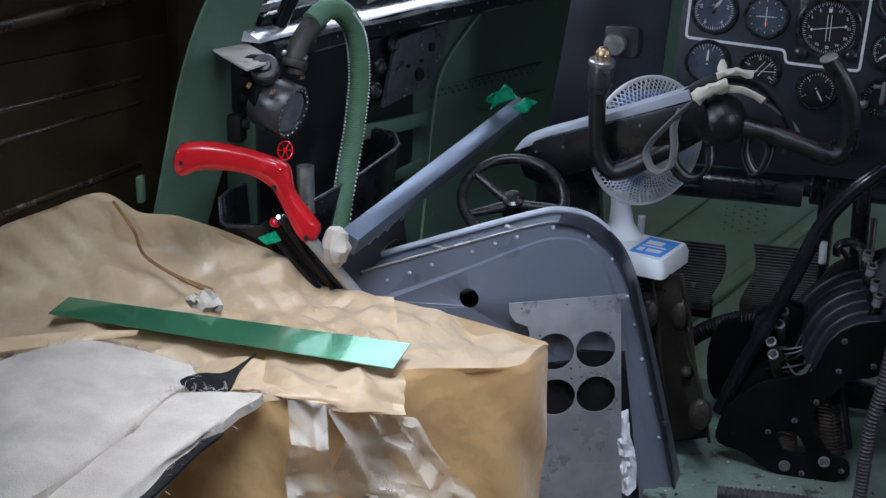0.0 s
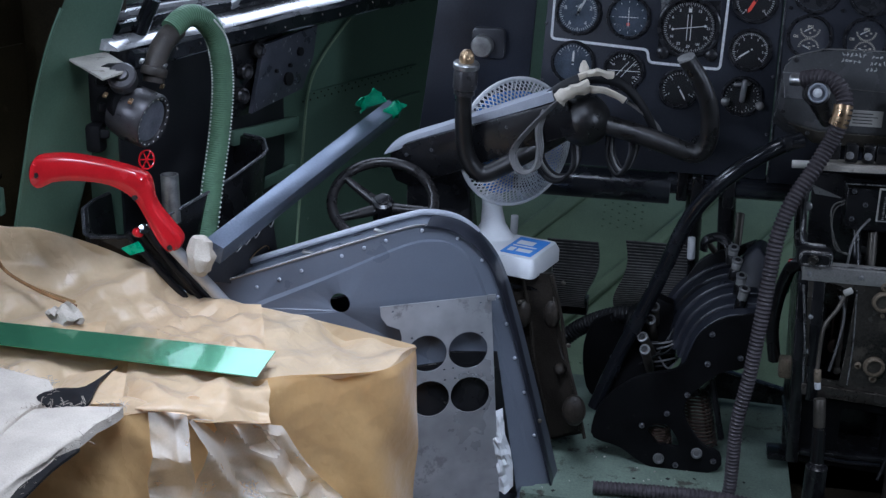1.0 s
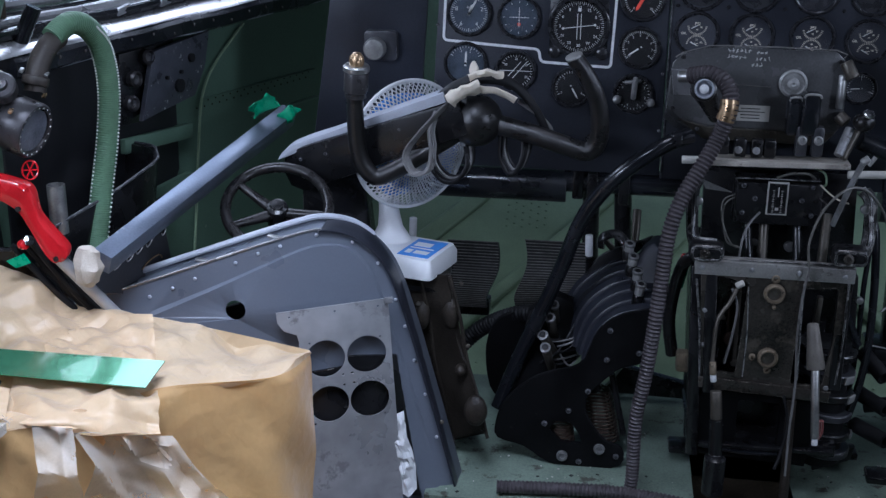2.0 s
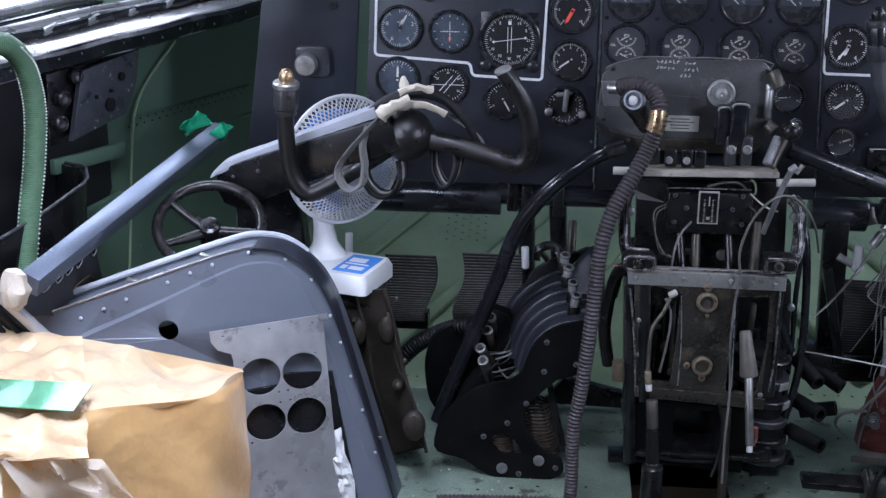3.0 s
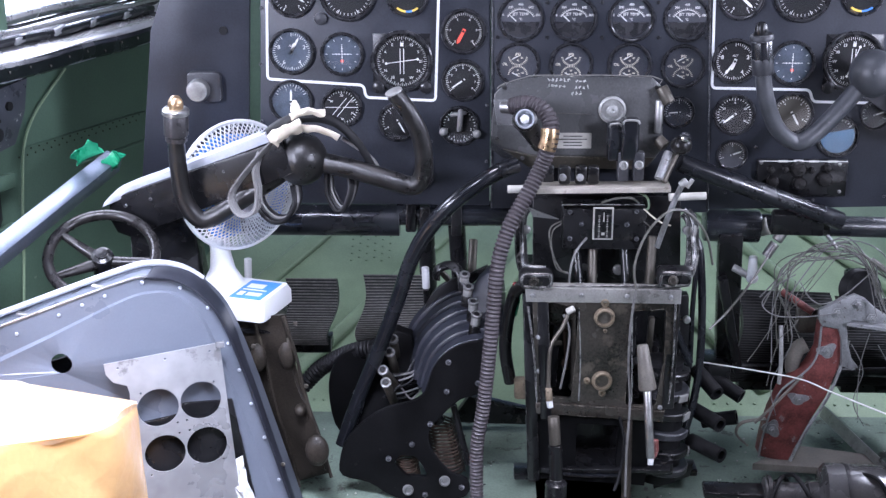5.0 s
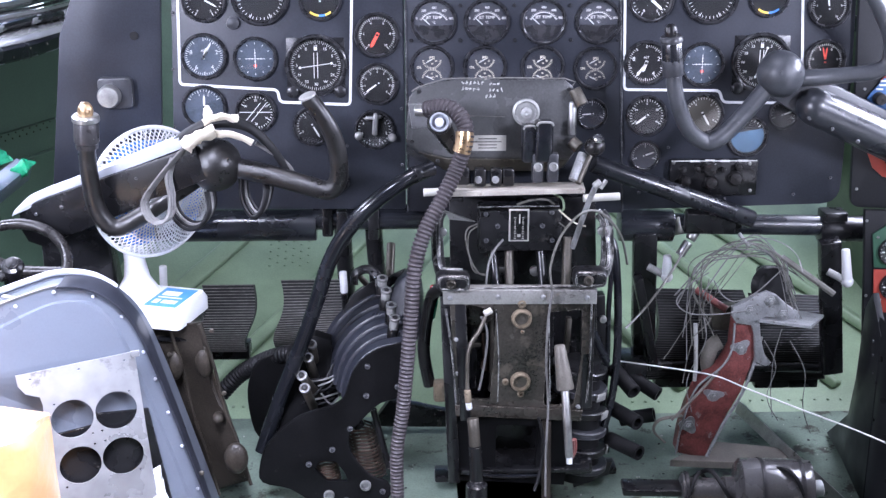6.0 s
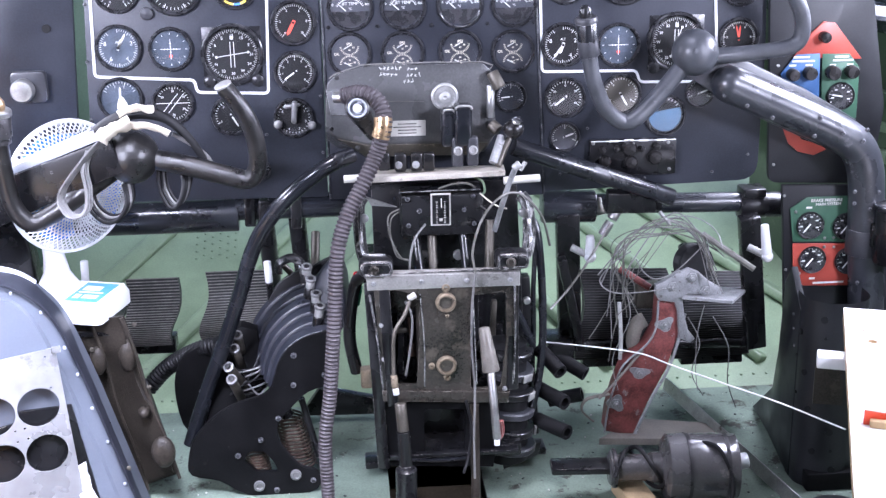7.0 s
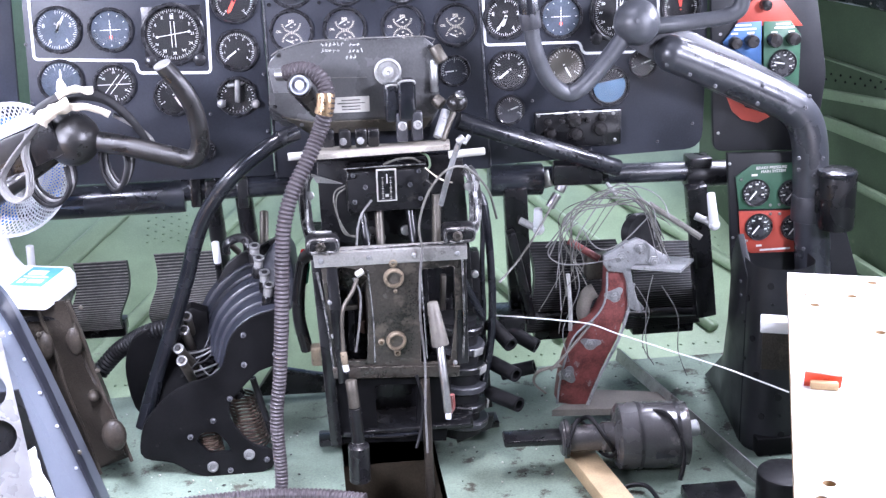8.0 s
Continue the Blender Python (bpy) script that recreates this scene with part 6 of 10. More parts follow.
for c in ((0.104, 2.240, 0.394), (0.353, 2.240, 0.399)):
    bm = mesh()
    box(bm, (0.062, 0.045, 0.032), c, 0.010, 3)
    blk = part("bearing_block", bm, BLACK, ped)
    bm = mesh()
    tube(bm, [V(c) + Vector((x, -0.0215, z)) for x, z in rounded([(-0.026, -0.011), (-0.026, 0.011), (0.026, 0.011), (0.026, -0.011)], 0.008)], 0.0030, 6, 1, closed=True)
    part("worn_rim", bm, WORN, blk)
    bm = mesh()
    lathe(bm, [(0.009, 0), (0.009, 0.004), (0.006, 0.005), (0.005, 0.001), (0, 0.001)], axes(V(c) + Vector((-0.004, -0.0225, 0)), (0, -1, 0)), 14)
    part("bolt", bm, OILY, blk)
ped_plate("gear_back", [(0.104, 2.420, 0.498), (0.387, 2.420, 0.498), (0.396, 2.420, 0.313), (0.107, 2.420, 0.313)], 0.02, BLACK)
for x, p, q in ((0, (0.184, 2.360, 0.414), (0.191, 2.330, 0.343)), (1, (0.216, 2.360, 0.414), (0.215, 2.330, 0.343)), (2, (0.275, 2.360, 0.420), (0.280, 2.330, 0.343)), (3, (0.325, 2.340, 0.443), (0.321, 2.320, 0.347))):
    bm = mesh()
    rod(bm, p, q, 0.009, n=10)
    ball(bm, 0.012, q, n=10)
    part("link_rod", bm, DIRTY_STEEL if x % 2 else BLACK, ped)
# relay box with its placard
bm = mesh()
a, b = V((0.157, 2.360, 0.498)), V((0.312, 2.360, 0.419))
box(bm, (b.x - a.x, 0.07, a.z - b.z), ((a.x + b.x) / 2, 2.365, (a.z + b.z) / 2), 0.004)
relay = part("relay_box", bm, BLACK, ped, "black relay box with a small placard")
bm = mesh()
a2, b2 = V((0.212, 2.328, 0.502)), V((0.250, 2.328, 0.439))
box(bm, (b2.x - a2.x, 0.002, a2.z - b2.z), ((a2.x + b2.x) / 2, 2.3285, (a2.z + b2.z) / 2), 0.0005, 1)
pl = part("placard", bm, PLACARD, relay, "worn metal placard")
bm = mesh()
box(bm, ((b2.x - a2.x) * 0.84, 0.002, (a2.z - b2.z) * 0.9), ((a2.x + b2.x) / 2, 2.3268, (a2.z + b2.z) / 2))
part("dark_field", bm, BLACK, pl)
bm = mesh()
mx = (a2.x + b2.x) / 2
box(bm, (0.0022, 0.001, 0.018), (mx + 0.001, 2.3254, (a2.z + b2.z) / 2 + 0.013))
for k in range(13):
    for dx in (-0.0075, 0.0075):
        box(bm, (0.0040 - 0.0012 * (k % 3), 0.001, 0.0011), (mx + dx, 2.3254, b2.z + 0.006 + k * 0.0034))
box(bm, (0.006, 0.001, 0.005), (mx, 2.3254, b2.z + 0.012))
part("lettering_bar", bm, PLACARD, pl)
screws("screw", [V(p) for p in ((0.169, 2.328, 0.493), (0.170, 2.328, 0.441), (0.292, 2.328, 0.495), (0.294, 2.328, 0.441), (0.191, 2.328, 0.469), (0.275, 2.328, 0.469))], (0, -1, 0), 0.005, GREY_DARK, ped)
# cream shelf
bm = mesh()
plate(bm, [V((0.081, 2.300, 0.544)), V((0.349, 2.300, 0.549)), V((0.362, 2.420, 0.529)), V((0.099, 2.420, 0.526))], (0, 0, -0.010), bev=0.002)
shelf = part("shelf", bm, SHELF, ped, "dusty cream shelf plate")
bm = mesh()
rod(bm, (0.052, 2.300, 0.543), (0.094, 2.300, 0.544), 0.0075, n=10, bev=0.001)
part("pin", bm, PLACARD, ped)
bm = mesh()
rod(bm, (0.347, 2.310, 0.527), (0.415, 2.310, 0.530), 0.0075, n=10, bev=0.001)
part("pin", bm, PLACARD, ped)
for p in ((0.128, 2.360, 0.559), (0.159, 2.360, 0.556), (0.189, 2.360, 0.556), (0.212, 2.360, 0.556)):
    bm = mesh()
    box(bm, (0.022, 0.02, 0.034), p, 0.004)
    part("lug", bm, BLACK, ped)
for p in ((0.155, 2.345, 0.554), (0.187, 2.345, 0.554)):
    bm = mesh()
    cyl(bm, 0.007, 0.01, axes(p, (0, -1, 0.2)), n=10, bev=0.001)
    part("bolt", bm, CASTD, ped)
# twin black levers on the right of the shelf
for a, b, w, d in (((0.250, 2.370, 0.655), (0.249, 2.370, 0.603), 0.026, 0.030), ((0.277, 2.360, 0.664), (0.276, 2.360, 0.606), 0.033, 0.034)):
    a, b = V(a), V(b)
    bm = mesh()
    box(bm, (w, d, a.z - b.z + 0.02), ((a.x + b.x) / 2, a.y + d / 2 - 0.02, (a.z + b.z) / 2 - 0.01), 0.006, 3)
    lever = part("lever", bm, TUBE, ped)
    bm = mesh()
    tube(bm, [(a.x - w * 0.46, a.y - 0.019, a.z - 0.007), (a.x - w * 0.30, a.y - 0.021, a.z - 0.001), (a.x + w * 0.30, a.y - 0.021, a.z - 0.001), (a.x + w * 0.46, a.y - 0.019, a.z - 0.007)], 0.0022, 8, 4)
    part("rubbed_edge", bm, CAST, lever, "bright metal edge")
for a in ((0.266, 2.355, 0.568), (0.294, 2.350, 0.570)):
    bm = mesh()
    box(bm, (0.021, 0.022, 0.056), Vector(a) + Vector((0, 0, 0.006)), 0.005)
    lug = part("lever_lug", bm, GREY_DARK, ped)
    bm = mesh()
    lathe(bm, [(0.0085, 0), (0.0085, 0.004), (0.0060, 0.005), (0.0042, 0.001), (0, 0.001)], axes(V(a) + Vector((0, -0.0115, 0.010)), (0, -1, 0.1)), 18)
    part("eye_bolt", bm, CAST, lug)

fit_depth(1.03)
# ---- the control box that tops the pedestal ----
cbox = thing("control_box", (0.192, 2.450, 0.552), "black chamfered metal control box with chalk marks", "control box")
outline = [(0.085, 2.430, 0.724), (0.119, 2.430, 0.728), (0.322, 2.430, 0.727), (0.339, 2.430, 0.712), (0.343, 2.430, 0.699), (0.349, 2.430, 0.591), (0.335, 2.430, 0.572), (0.101, 2.430, 0.576), (0.046, 2.430, 0.589), (0.022, 2.430, 0.607), (0.027, 2.430, 0.693), (0.042, 2.430, 0.711)]
bm = mesh()
plate(bm, [V(p) for p in outline], (0, 0.12, -0.055), bev=0.004)
body = part("body", bm, BOXGREY, cbox)
bm = mesh()
plate(bm, [V(p) for p in ((0.024, 2.436, 0.603), (0.046, 2.436, 0.587), (0.101, 2.436, 0.574), (0.336, 2.436, 0.570), (0.317, 2.455, 0.540), (0.096, 2.455, 0.544))], (0, 0.10, 0.0), bev=0.003)
part("lower_chamfer", bm, DIRTY_STEEL, body)
bm = mesh()
tube(bm, [(0.033, 2.429, 0.704), (0.046, 2.429, 0.713), (0.085, 2.429, 0.725), (0.119, 2.429, 0.729), (0.322, 2.429, 0.728), (0.337, 2.429, 0.714)], 0.0013, 6, 2)
part("worn_edge", bm, RIDGE, body)
bm = mesh()
rod(bm, (0.051, 2.429, 0.660), (0.210, 2.429, 0.655), 0.0007, n=6)
part("scored_line", bm, RIDGE, body)
screws("screw", [V(p) for p in ((0.047, 2.430, 0.705), (0.033, 2.430, 0.607), (0.331, 2.430, 0.707), (0.335, 2.430, 0.601), (0.082, 2.430, 0.569))], (0, -1, 0), 0.0045, GRIP, cbox)
bm = mesh()
lathe(bm, [(0.026, 0), (0.026, 0.005), (0.022, 0.007), (0.019, 0.004), (0.011, 0.004), (0.011, 0.012), (0.004, 0.014), (0, 0.012)], axes((0.250, 2.430, 0.664), (0, -1, 0)), 28)
part("port", bm, CAST, body, "round metal port")
bm = mesh()
a, b = V((0.142, 2.430, 0.619)), V((0.213, 2.430, 0.589))
box(bm, (b.x - a.x, 0.002, a.z - b.z), ((a.x + b.x) / 2, 2.4288, (a.z + b.z) / 2), 0.0005, 1)
pl = part("placard", bm, PLACARD, body, "cream placard with small print")
bm = mesh()
for k in range(4):
    box(bm, ((b.x - a.x) * (0.5 if k != 1 else 0.75), 0.001, 0.0018), ((a.x + b.x) / 2, 2.4275, a.z - 0.006 - k * 0.006))
part("lettering_bar", bm, BLACK, pl)
bm = mesh()
cr = random.Random(3)
for p, n in (((0.130, 2.429, 0.720), 6), ((0.129, 2.429, 0.709), 5), ((0.182, 2.429, 0.718), 3), ((0.181, 2.429, 0.707), 4), ((0.175, 2.429, 0.695), 3)):
    for k in range(n):
        for j in range(3):
            m = Matrix.Translation(V(p) + Vector((k * 0.0072 + cr.uniform(-0.001, 0.001), 0, cr.uniform(-0.002, 0.002)))) @ pose(0, 0, 0, 0, cr.uniform(0, 180), 0)
            box(bm, (0.0056, 0.0006, 0.0010), m)
part("chalk_mark", bm, WHITE_INK, body)
# hose end on the box
bm = mesh()
plate(bm, [V(p) for p in ((0.026, 2.425, 0.682), (0.065, 2.425, 0.682), (0.071, 2.425, 0.634), (0.033, 2.425, 0.634))], (0, 0.01, 0), bev=0.002)
part("flange", bm, FLANGE, body, "worn grey flange plate")
bm = mesh()
rod(bm, (0.040, 2.415, 0.671), (0.068, 2.405, 0.673), 0.011, n=14, bev=0.002)
part("gland", bm, STEEL, body)
bm = mesh()
m = axes((0.0820, 2.330, 0.667), (0.05, -1, 0.25))
lathe(bm, [(0.020, -0.05), (0.0225, -0.004), (0.022, 0.004), (0.0185, 0.005), (0.0160, -0.006), (0, -0.006)], m, 24)
rod(bm, (0.083, 2.345, 0.660), (0.112, 2.395, 0.602), 0.021, 0.013, n=18)
part("cup", bm, BAKELITE, body)
bm = mesh()
lathe(bm, [(0.0165, -0.002), (0.0178, 0.006), (0.0160, 0.0075), (0.0138, 0.004), (0.0145, -0.002)], m, 28)
part("cup_ring", bm, PALE_GREY, body, "pale metal ring")
bm = mesh()
lathe(bm, [(0.0085, -0.006), (0.008, 0.005), (0.006, 0.007), (0, 0.008)], m, 18)
part("button", bm, WHITE_PLASTIC, body, "white button")
# bits on the box's right side
for p, q, r, mt in (((0.339, 2.420, 0.709), (0.354, 2.410, 0.681), 0.012, DIRTY_STEEL), ((0.338, 2.425, 0.684), (0.337, 2.420, 0.622), 0.008, STEEL), ((0.337, 2.420, 0.609), (0.351, 2.410, 0.598), 0.012, DIRTY_STEEL), ((0.355, 2.390, 0.592), (0.334, 2.360, 0.548), 0.009, CASTD), ((0.368, 2.390, 0.589), (0.343, 2.360, 0.542), 0.007, DIRTY_STEEL)):
    bm = mesh()
    rod(bm, p, q, r, n=14, bev=0.002)
    part("fitting", bm, mt, cbox)
bm = mesh()
m = axes((0.373, 2.370, 0.612), (0, -0.3, 1))
ball(bm, 0.020, (0.374, 2.370, 0.610), (1, 1, 0.9), 20)
lk = part("lever_knob", bm, BAKELITE, cbox)
bm = mesh()
cyl(bm, 0.011, 0.006, axes((0.379, 2.358, 0.628), (0.2, -0.5, 0.9)), n=16, bev=0.002)
part("chrome_cap", bm, CHROME, lk)

fit_depth(1.0)
# ---- grey ribbed conduit from the box to the floor ----
con = thing("conduit", (0.007, 2.275, -0.142), "grey ribbed rubber conduit from the box down to the floor", "conduit")
bm = mesh()
tube(bm, [(0.062, 2.448, 0.666), (0.090, 2.428, 0.675), (0.114, 2.412, 0.670), (0.132, 2.397, 0.648), (0.132, 2.387, 0.612), (0.116, 2.387, 0.563), (0.089, 2.367, 0.512), (0.058, 2.348, 0.458), (0.038, 2.330, 0.396), (0.030, 2.319, 0.315), (0.023, 2.308, 0.227), (0.012, 2.305, 0.110), (-0.001, 2.304, 0.014), (-0.001, 2.314, -0.132), (-0.019, 2.303, -0.162)], [0.0155, 0.0120], 14, ribs=0.0013, pitch=0.0080)
hose = part("hose", bm, CONDUIT, con)
bm = mesh()
tube(bm, [(0.132, 2.392, 0.635), (0.131, 2.388, 0.617), (0.126, 2.387, 0.597)], 0.0174, 14)
part("tape_band", bm, BRASS, hose, "tan tape band")
bm = mesh()
tube(bm, [(0.161, 2.250, -0.148), (0.073, 2.283, -0.148), (-0.027, 2.298, -0.147), (-0.127, 2.297, -0.147), (-0.267, 2.285, -0.147)], 0.0130, 14, ribs=0.0013, pitch=0.0085)
part("hose", bm, CONDUIT, con)

# ---- bent black levers either side of the box ----
hb = thing("brake_lever", (-0.291, 2.541, -0.106), "long bent black lever bar beside the throttle unit", "lever")
bm = mesh()
tube(bm, [(0.073, 2.494, 0.539), (0.018, 2.462, 0.522), (-0.048, 2.445, 0.477), (-0.100, 2.457, 0.415), (-0.134, 2.470, 0.349), (-0.165, 2.484, 0.253), (-0.203, 2.501, 0.147), (-0.249, 2.509, 0.029), (-0.285, 2.495, -0.075)], 0.0158, 16)
bar_ = part("bar", bm, TUBE, hb)
bm = mesh()
rod(bm, (0.068, 2.495, 0.537), (0.034, 2.468, 0.531), 0.0165, n=16, bev=0.003)
part("collar", bm, TUBE, hb)
fit_depth(1.04)
hb2 = thing("support_bar", (0.705, 2.450, 0.438), "straight black bar with lightening holes", "bar")
bm = mesh()
a, b = V((0.376, 2.400, 0.570)), V((0.705, 2.450, 0.441))
rod(bm, a, b, 0.018, n=20, bev=0.003)
part("bar", bm, TUBE, hb2)
bm = mesh()
box(bm, (0.10, 0.03, 0.045), axes((0.624, 2.460, 0.435), (0, -0.2, 1), (1, 0, -0.3)), 0.005)
part("clevis", bm, BLACK, hb2)
screws("rivet", [a.lerp(b, t) + Vector((0, -0.016, 0.002)) for t in (0.3, 0.45, 0.6, 0.72, 0.84, 0.94)], (0, -1, 0), 0.004, DIAL, hb2)

fit_depth(1.085)
# ---- quadrant discs and handles on the pedestal's right ----
quad = thing("trim_quadrant", (0.376, 2.250, -0.018), "stack of black curved quadrant plates with tube handles", "quadrant")
for k, c in enumerate(((0.341, 2.250, 0.215), (0.342, 2.250, 0.176), (0.343, 2.250, 0.136), (0.344, 2.250, 0.096), (0.345, 2.250, 0.057), (0.347, 2.250, 0.021))):
    bm = mesh()
    m = Matrix.Translation(V(c)) @ pose(0, 0, 0, 0, 8, 0)
    lathe(bm, [(0.030, -0.007), (0.052, -0.007), (0.054, -0.005), (0.054, 0.005), (0.052, 0.007), (0.030, 0.007)], m, 40)
    qp = part("quadrant_plate", bm, GREY_DARK if k % 2 else BLACK, quad)
    if k in (1, 2, 4):
        bm = mesh()
        q = radians(-62 + 14 * k)
        box(bm, (0.026, 0.004, 0.015), m @ pose(0.055 * math.cos(q), 0.055 * math.sin(q), 0, 0, 0, math.degrees(q) + 90), 0.0015)
        part("worn_tab", bm, CAST, qp)
bm = mesh()
rod(bm, (0.342, 2.250, 0.229), (0.346, 2.250, -0.008), 0.040, n=24)
part("core", bm, RUBBER, quad)
for pts, r in ((((0.391, 2.300, 0.461), (0.404, 2.290, 0.441), (0.410, 2.280, 0.394), (0.414, 2.270, 0.319), (0.414, 2.260, 0.231), (0.406, 2.250, 0.154), (0.388, 2.240, 0.078)), 0.0075), (((0.405, 2.340, 0.442), (0.409, 2.330, 0.400), (0.403, 2.310, 0.305), (0.403, 2.300, 0.204), (0.396, 2.290, 0.114)), 0.005), (((0.356, 2.250, 0.307), (0.372, 2.250, 0.272), (0.394, 2.250, 0.225)), 0.007)):
    bm = mesh()
    tube(bm, pts, r, 10)
    part("guide_rail", bm, TUBE, quad)
for a, b in (((0.415, 2.300, 0.190), (0.446, 2.240, 0.167)), ((0.413, 2.280, 0.116), (0.452, 2.220, 0.113)), ((0.406, 2.260, 0.061), (0.454, 2.200, 0.060)), ((0.465, 2.400, 0.131), (0.518, 2.360, 0.107)), ((0.452, 2.400, 0.035), (0.516, 2.380, 0.054))):
    a, b = V(a), V(b)
    bm = mesh()
    lathe(bm, [(0.0145, 0), (0.0145, (b - a).length), (0.0095, (b - a).length), (0.0095, (b - a).length - 0.02), (0, (b - a).length - 0.02)], axes(a, b - a), 18)
    part("tube_handle", bm, RUBBER, quad)
bm = mesh()
plate(bm, [V(p) for p in ((0.332, 2.240, 0.008), (0.415, 2.260, 0.013), (0.408, 2.260, -0.016), (0.338, 2.240, -0.033))], (0, 0.012, 0), bev=0.002)
part("foot_plate", bm, BLACK, quad)
rng = random.Random(7)
fit_depth(1.135)
# ---- throttle unit leaning beside the pedestal ----
thr = thing("throttle_unit", (-0.142, 2.193, 0.000), "removed black throttle lever unit standing on the floor", "throttle unit")
bm = mesh()
side = [(0.026, 2.140, 0.309), (-0.004, 2.140, 0.307), (-0.034, 2.140, 0.298), (-0.060, 2.140, 0.280), (-0.077, 2.140, 0.255), (-0.086, 2.140, 0.228), (-0.094, 2.140, 0.207), (-0.116, 2.140, 0.191), (-0.152, 2.140, 0.181), (-0.185, 2.140, 0.165), (-0.218, 2.140, 0.136), (-0.238, 2.140, 0.108), (-0.248, 2.140, 0.072), (-0.245, 2.140, 0.043), (-0.196, 2.140, 0.029), (-0.148, 2.140, -0.001), (-0.077, 2.140, -0.009), (-0.021, 2.140, 0.004), (-0.020, 2.140, 0.037), (-0.050, 2.140, 0.050), (-0.080, 2.140, 0.087), (-0.090, 2.140, 0.114), (-0.086, 2.140, 0.140), (-0.062, 2.140, 0.169), (-0.031, 2.140, 0.198), (0.008, 2.140, 0.212), (0.022, 2.140, 0.243)]
line = smooth_line([V(p) for p in side], 3, True)
hole = [(V(p).x, V(p).z) for p in ((-0.152, 2.140, 0.067), (-0.141, 2.140, 0.084), (-0.113, 2.140, 0.083), (-0.096, 2.140, 0.059), (-0.090, 2.140, 0.040), (-0.129, 2.140, 0.042))]
sheet_with_holes(bm, [(p.x, p.z) for p in line], [rounded(hole, 0.006)], Matrix.Translation((0, 2.14, 0)) @ pose(0, 0, 0, 90, 0, 0), 0.010)
sp = part("side_plate", bm, DULL_BLACK, thr, smooth=False)
bm = mesh()
tube(bm, [p + Vector((0, 0.003, 0)) for p in line], 0.0028, 6, 1, closed=True)
part("plate_edge", bm, DULL_BLACK, sp)
bm = mesh()
plate(bm, smooth_line([V(p) + Vector((-0.02, 0.18, 0.06)) for p in side[:14]], 3, True), (0, 0.01, 0), bev=0.002)
part("side_plate", bm, BLACK, thr)
screws("bolt", [V(p) for p in ((-0.118, 2.139, 0.107), (-0.161, 2.139, 0.078), (-0.055, 2.139, 0.212), (-0.085, 2.139, 0.148), (0.001, 2.139, 0.229), (-0.052, 2.139, 0.269), (-0.095, 2.139, 0.005), (-0.028, 2.139, 0.021))], (0, -1, 0), 0.0055, GREY_DARK, thr)
for p in ((-0.126, 2.138, 0.016), (-0.059, 2.138, 0.035)):
    bm = mesh()
    lathe(bm, [(0.010, 0), (0.010, 0.005), (0.0070, 0.006), (0.0055, 0.002), (0, 0.002)], axes(p, (0, -1, 0)), 16)
    part("flange_bolt", bm, CAPRING, thr)
# curved cover in five bands, sweeping back from the plate's upper edge
near = [V(p) for p in ((0.031, 2.145, 0.310), (-0.004, 2.145, 0.308), (-0.034, 2.145, 0.300), (-0.060, 2.145, 0.282), (-0.079, 2.145, 0.257), (-0.089, 2.145, 0.228), (-0.095, 2.145, 0.200))]
far = [V(p) for p in ((0.011, 2.330, 0.351), (-0.023, 2.330, 0.347), (-0.055, 2.330, 0.337), (-0.091, 2.330, 0.314), (-0.121, 2.330, 0.282), (-0.140, 2.330, 0.243), (-0.151, 2.330, 0.202))]
near, far = smooth_line(near, 5), smooth_line(far, 5)
heart = (near[0] + near[-1]) / 2 + Vector((0.05, 0, -0.05))
for k in range(6):
    t0, t1 = (k + 0.05) / 5.6, (k + 0.72) / 5.6
    bm = mesh()
    rows = []
    for a, b in zip(near, far):
        inward = (heart - a).normalized() * 0.007
        q = [a.lerp(b, t0) + inward * 0.4, a.lerp(b, t0 + 0.012), a.lerp(b, t1 - 0.012), a.lerp(b, t1) + inward * 0.4]
        rows.append([bm.verts.new(v) for v in (q[0], q[1], q[2], q[3], q[3] + inward, q[0] + inward)])
    for a, b in zip(rows, rows[1:]):
        for j in range(6):
            bm.faces.new((a[j], a[(j + 1) % 6], b[(j + 1) % 6], b[j]))
    bm.faces.new(rows[0])
    bm.faces.new(rows[-1])
    part("cover_band", bm, BAND, thr, "blue-black curved cover band")
bm = mesh()
rows = []
for a, b in zip(near, far):
    inward = (heart - a).normalized() * 0.014
    rows.append([bm.verts.new(v) for v in (a + inward, b + inward, b + inward * 2, a + inward * 2)])
for a, b in zip(rows, rows[1:]):
    for j in range(4):
        bm.faces.new((a[j], a[(j + 1) % 4], b[(j + 1) % 4], b[j]))
part("core", bm, RUBBER, thr)
bm = mesh()
plate(bm, smooth_line([V(p) for p in ((-0.014, 2.260, 0.352), (0.003, 2.280, 0.379), (0.022, 2.280, 0.387), (0.039, 2.270, 0.362), (0.038, 2.200, 0.294), (0.003, 2.200, 0.288))], 4, True), (0.01, 0.05, 0), bev=0.004)
part("end_cover", bm, BAND, thr, "blue-black rounded end cover")
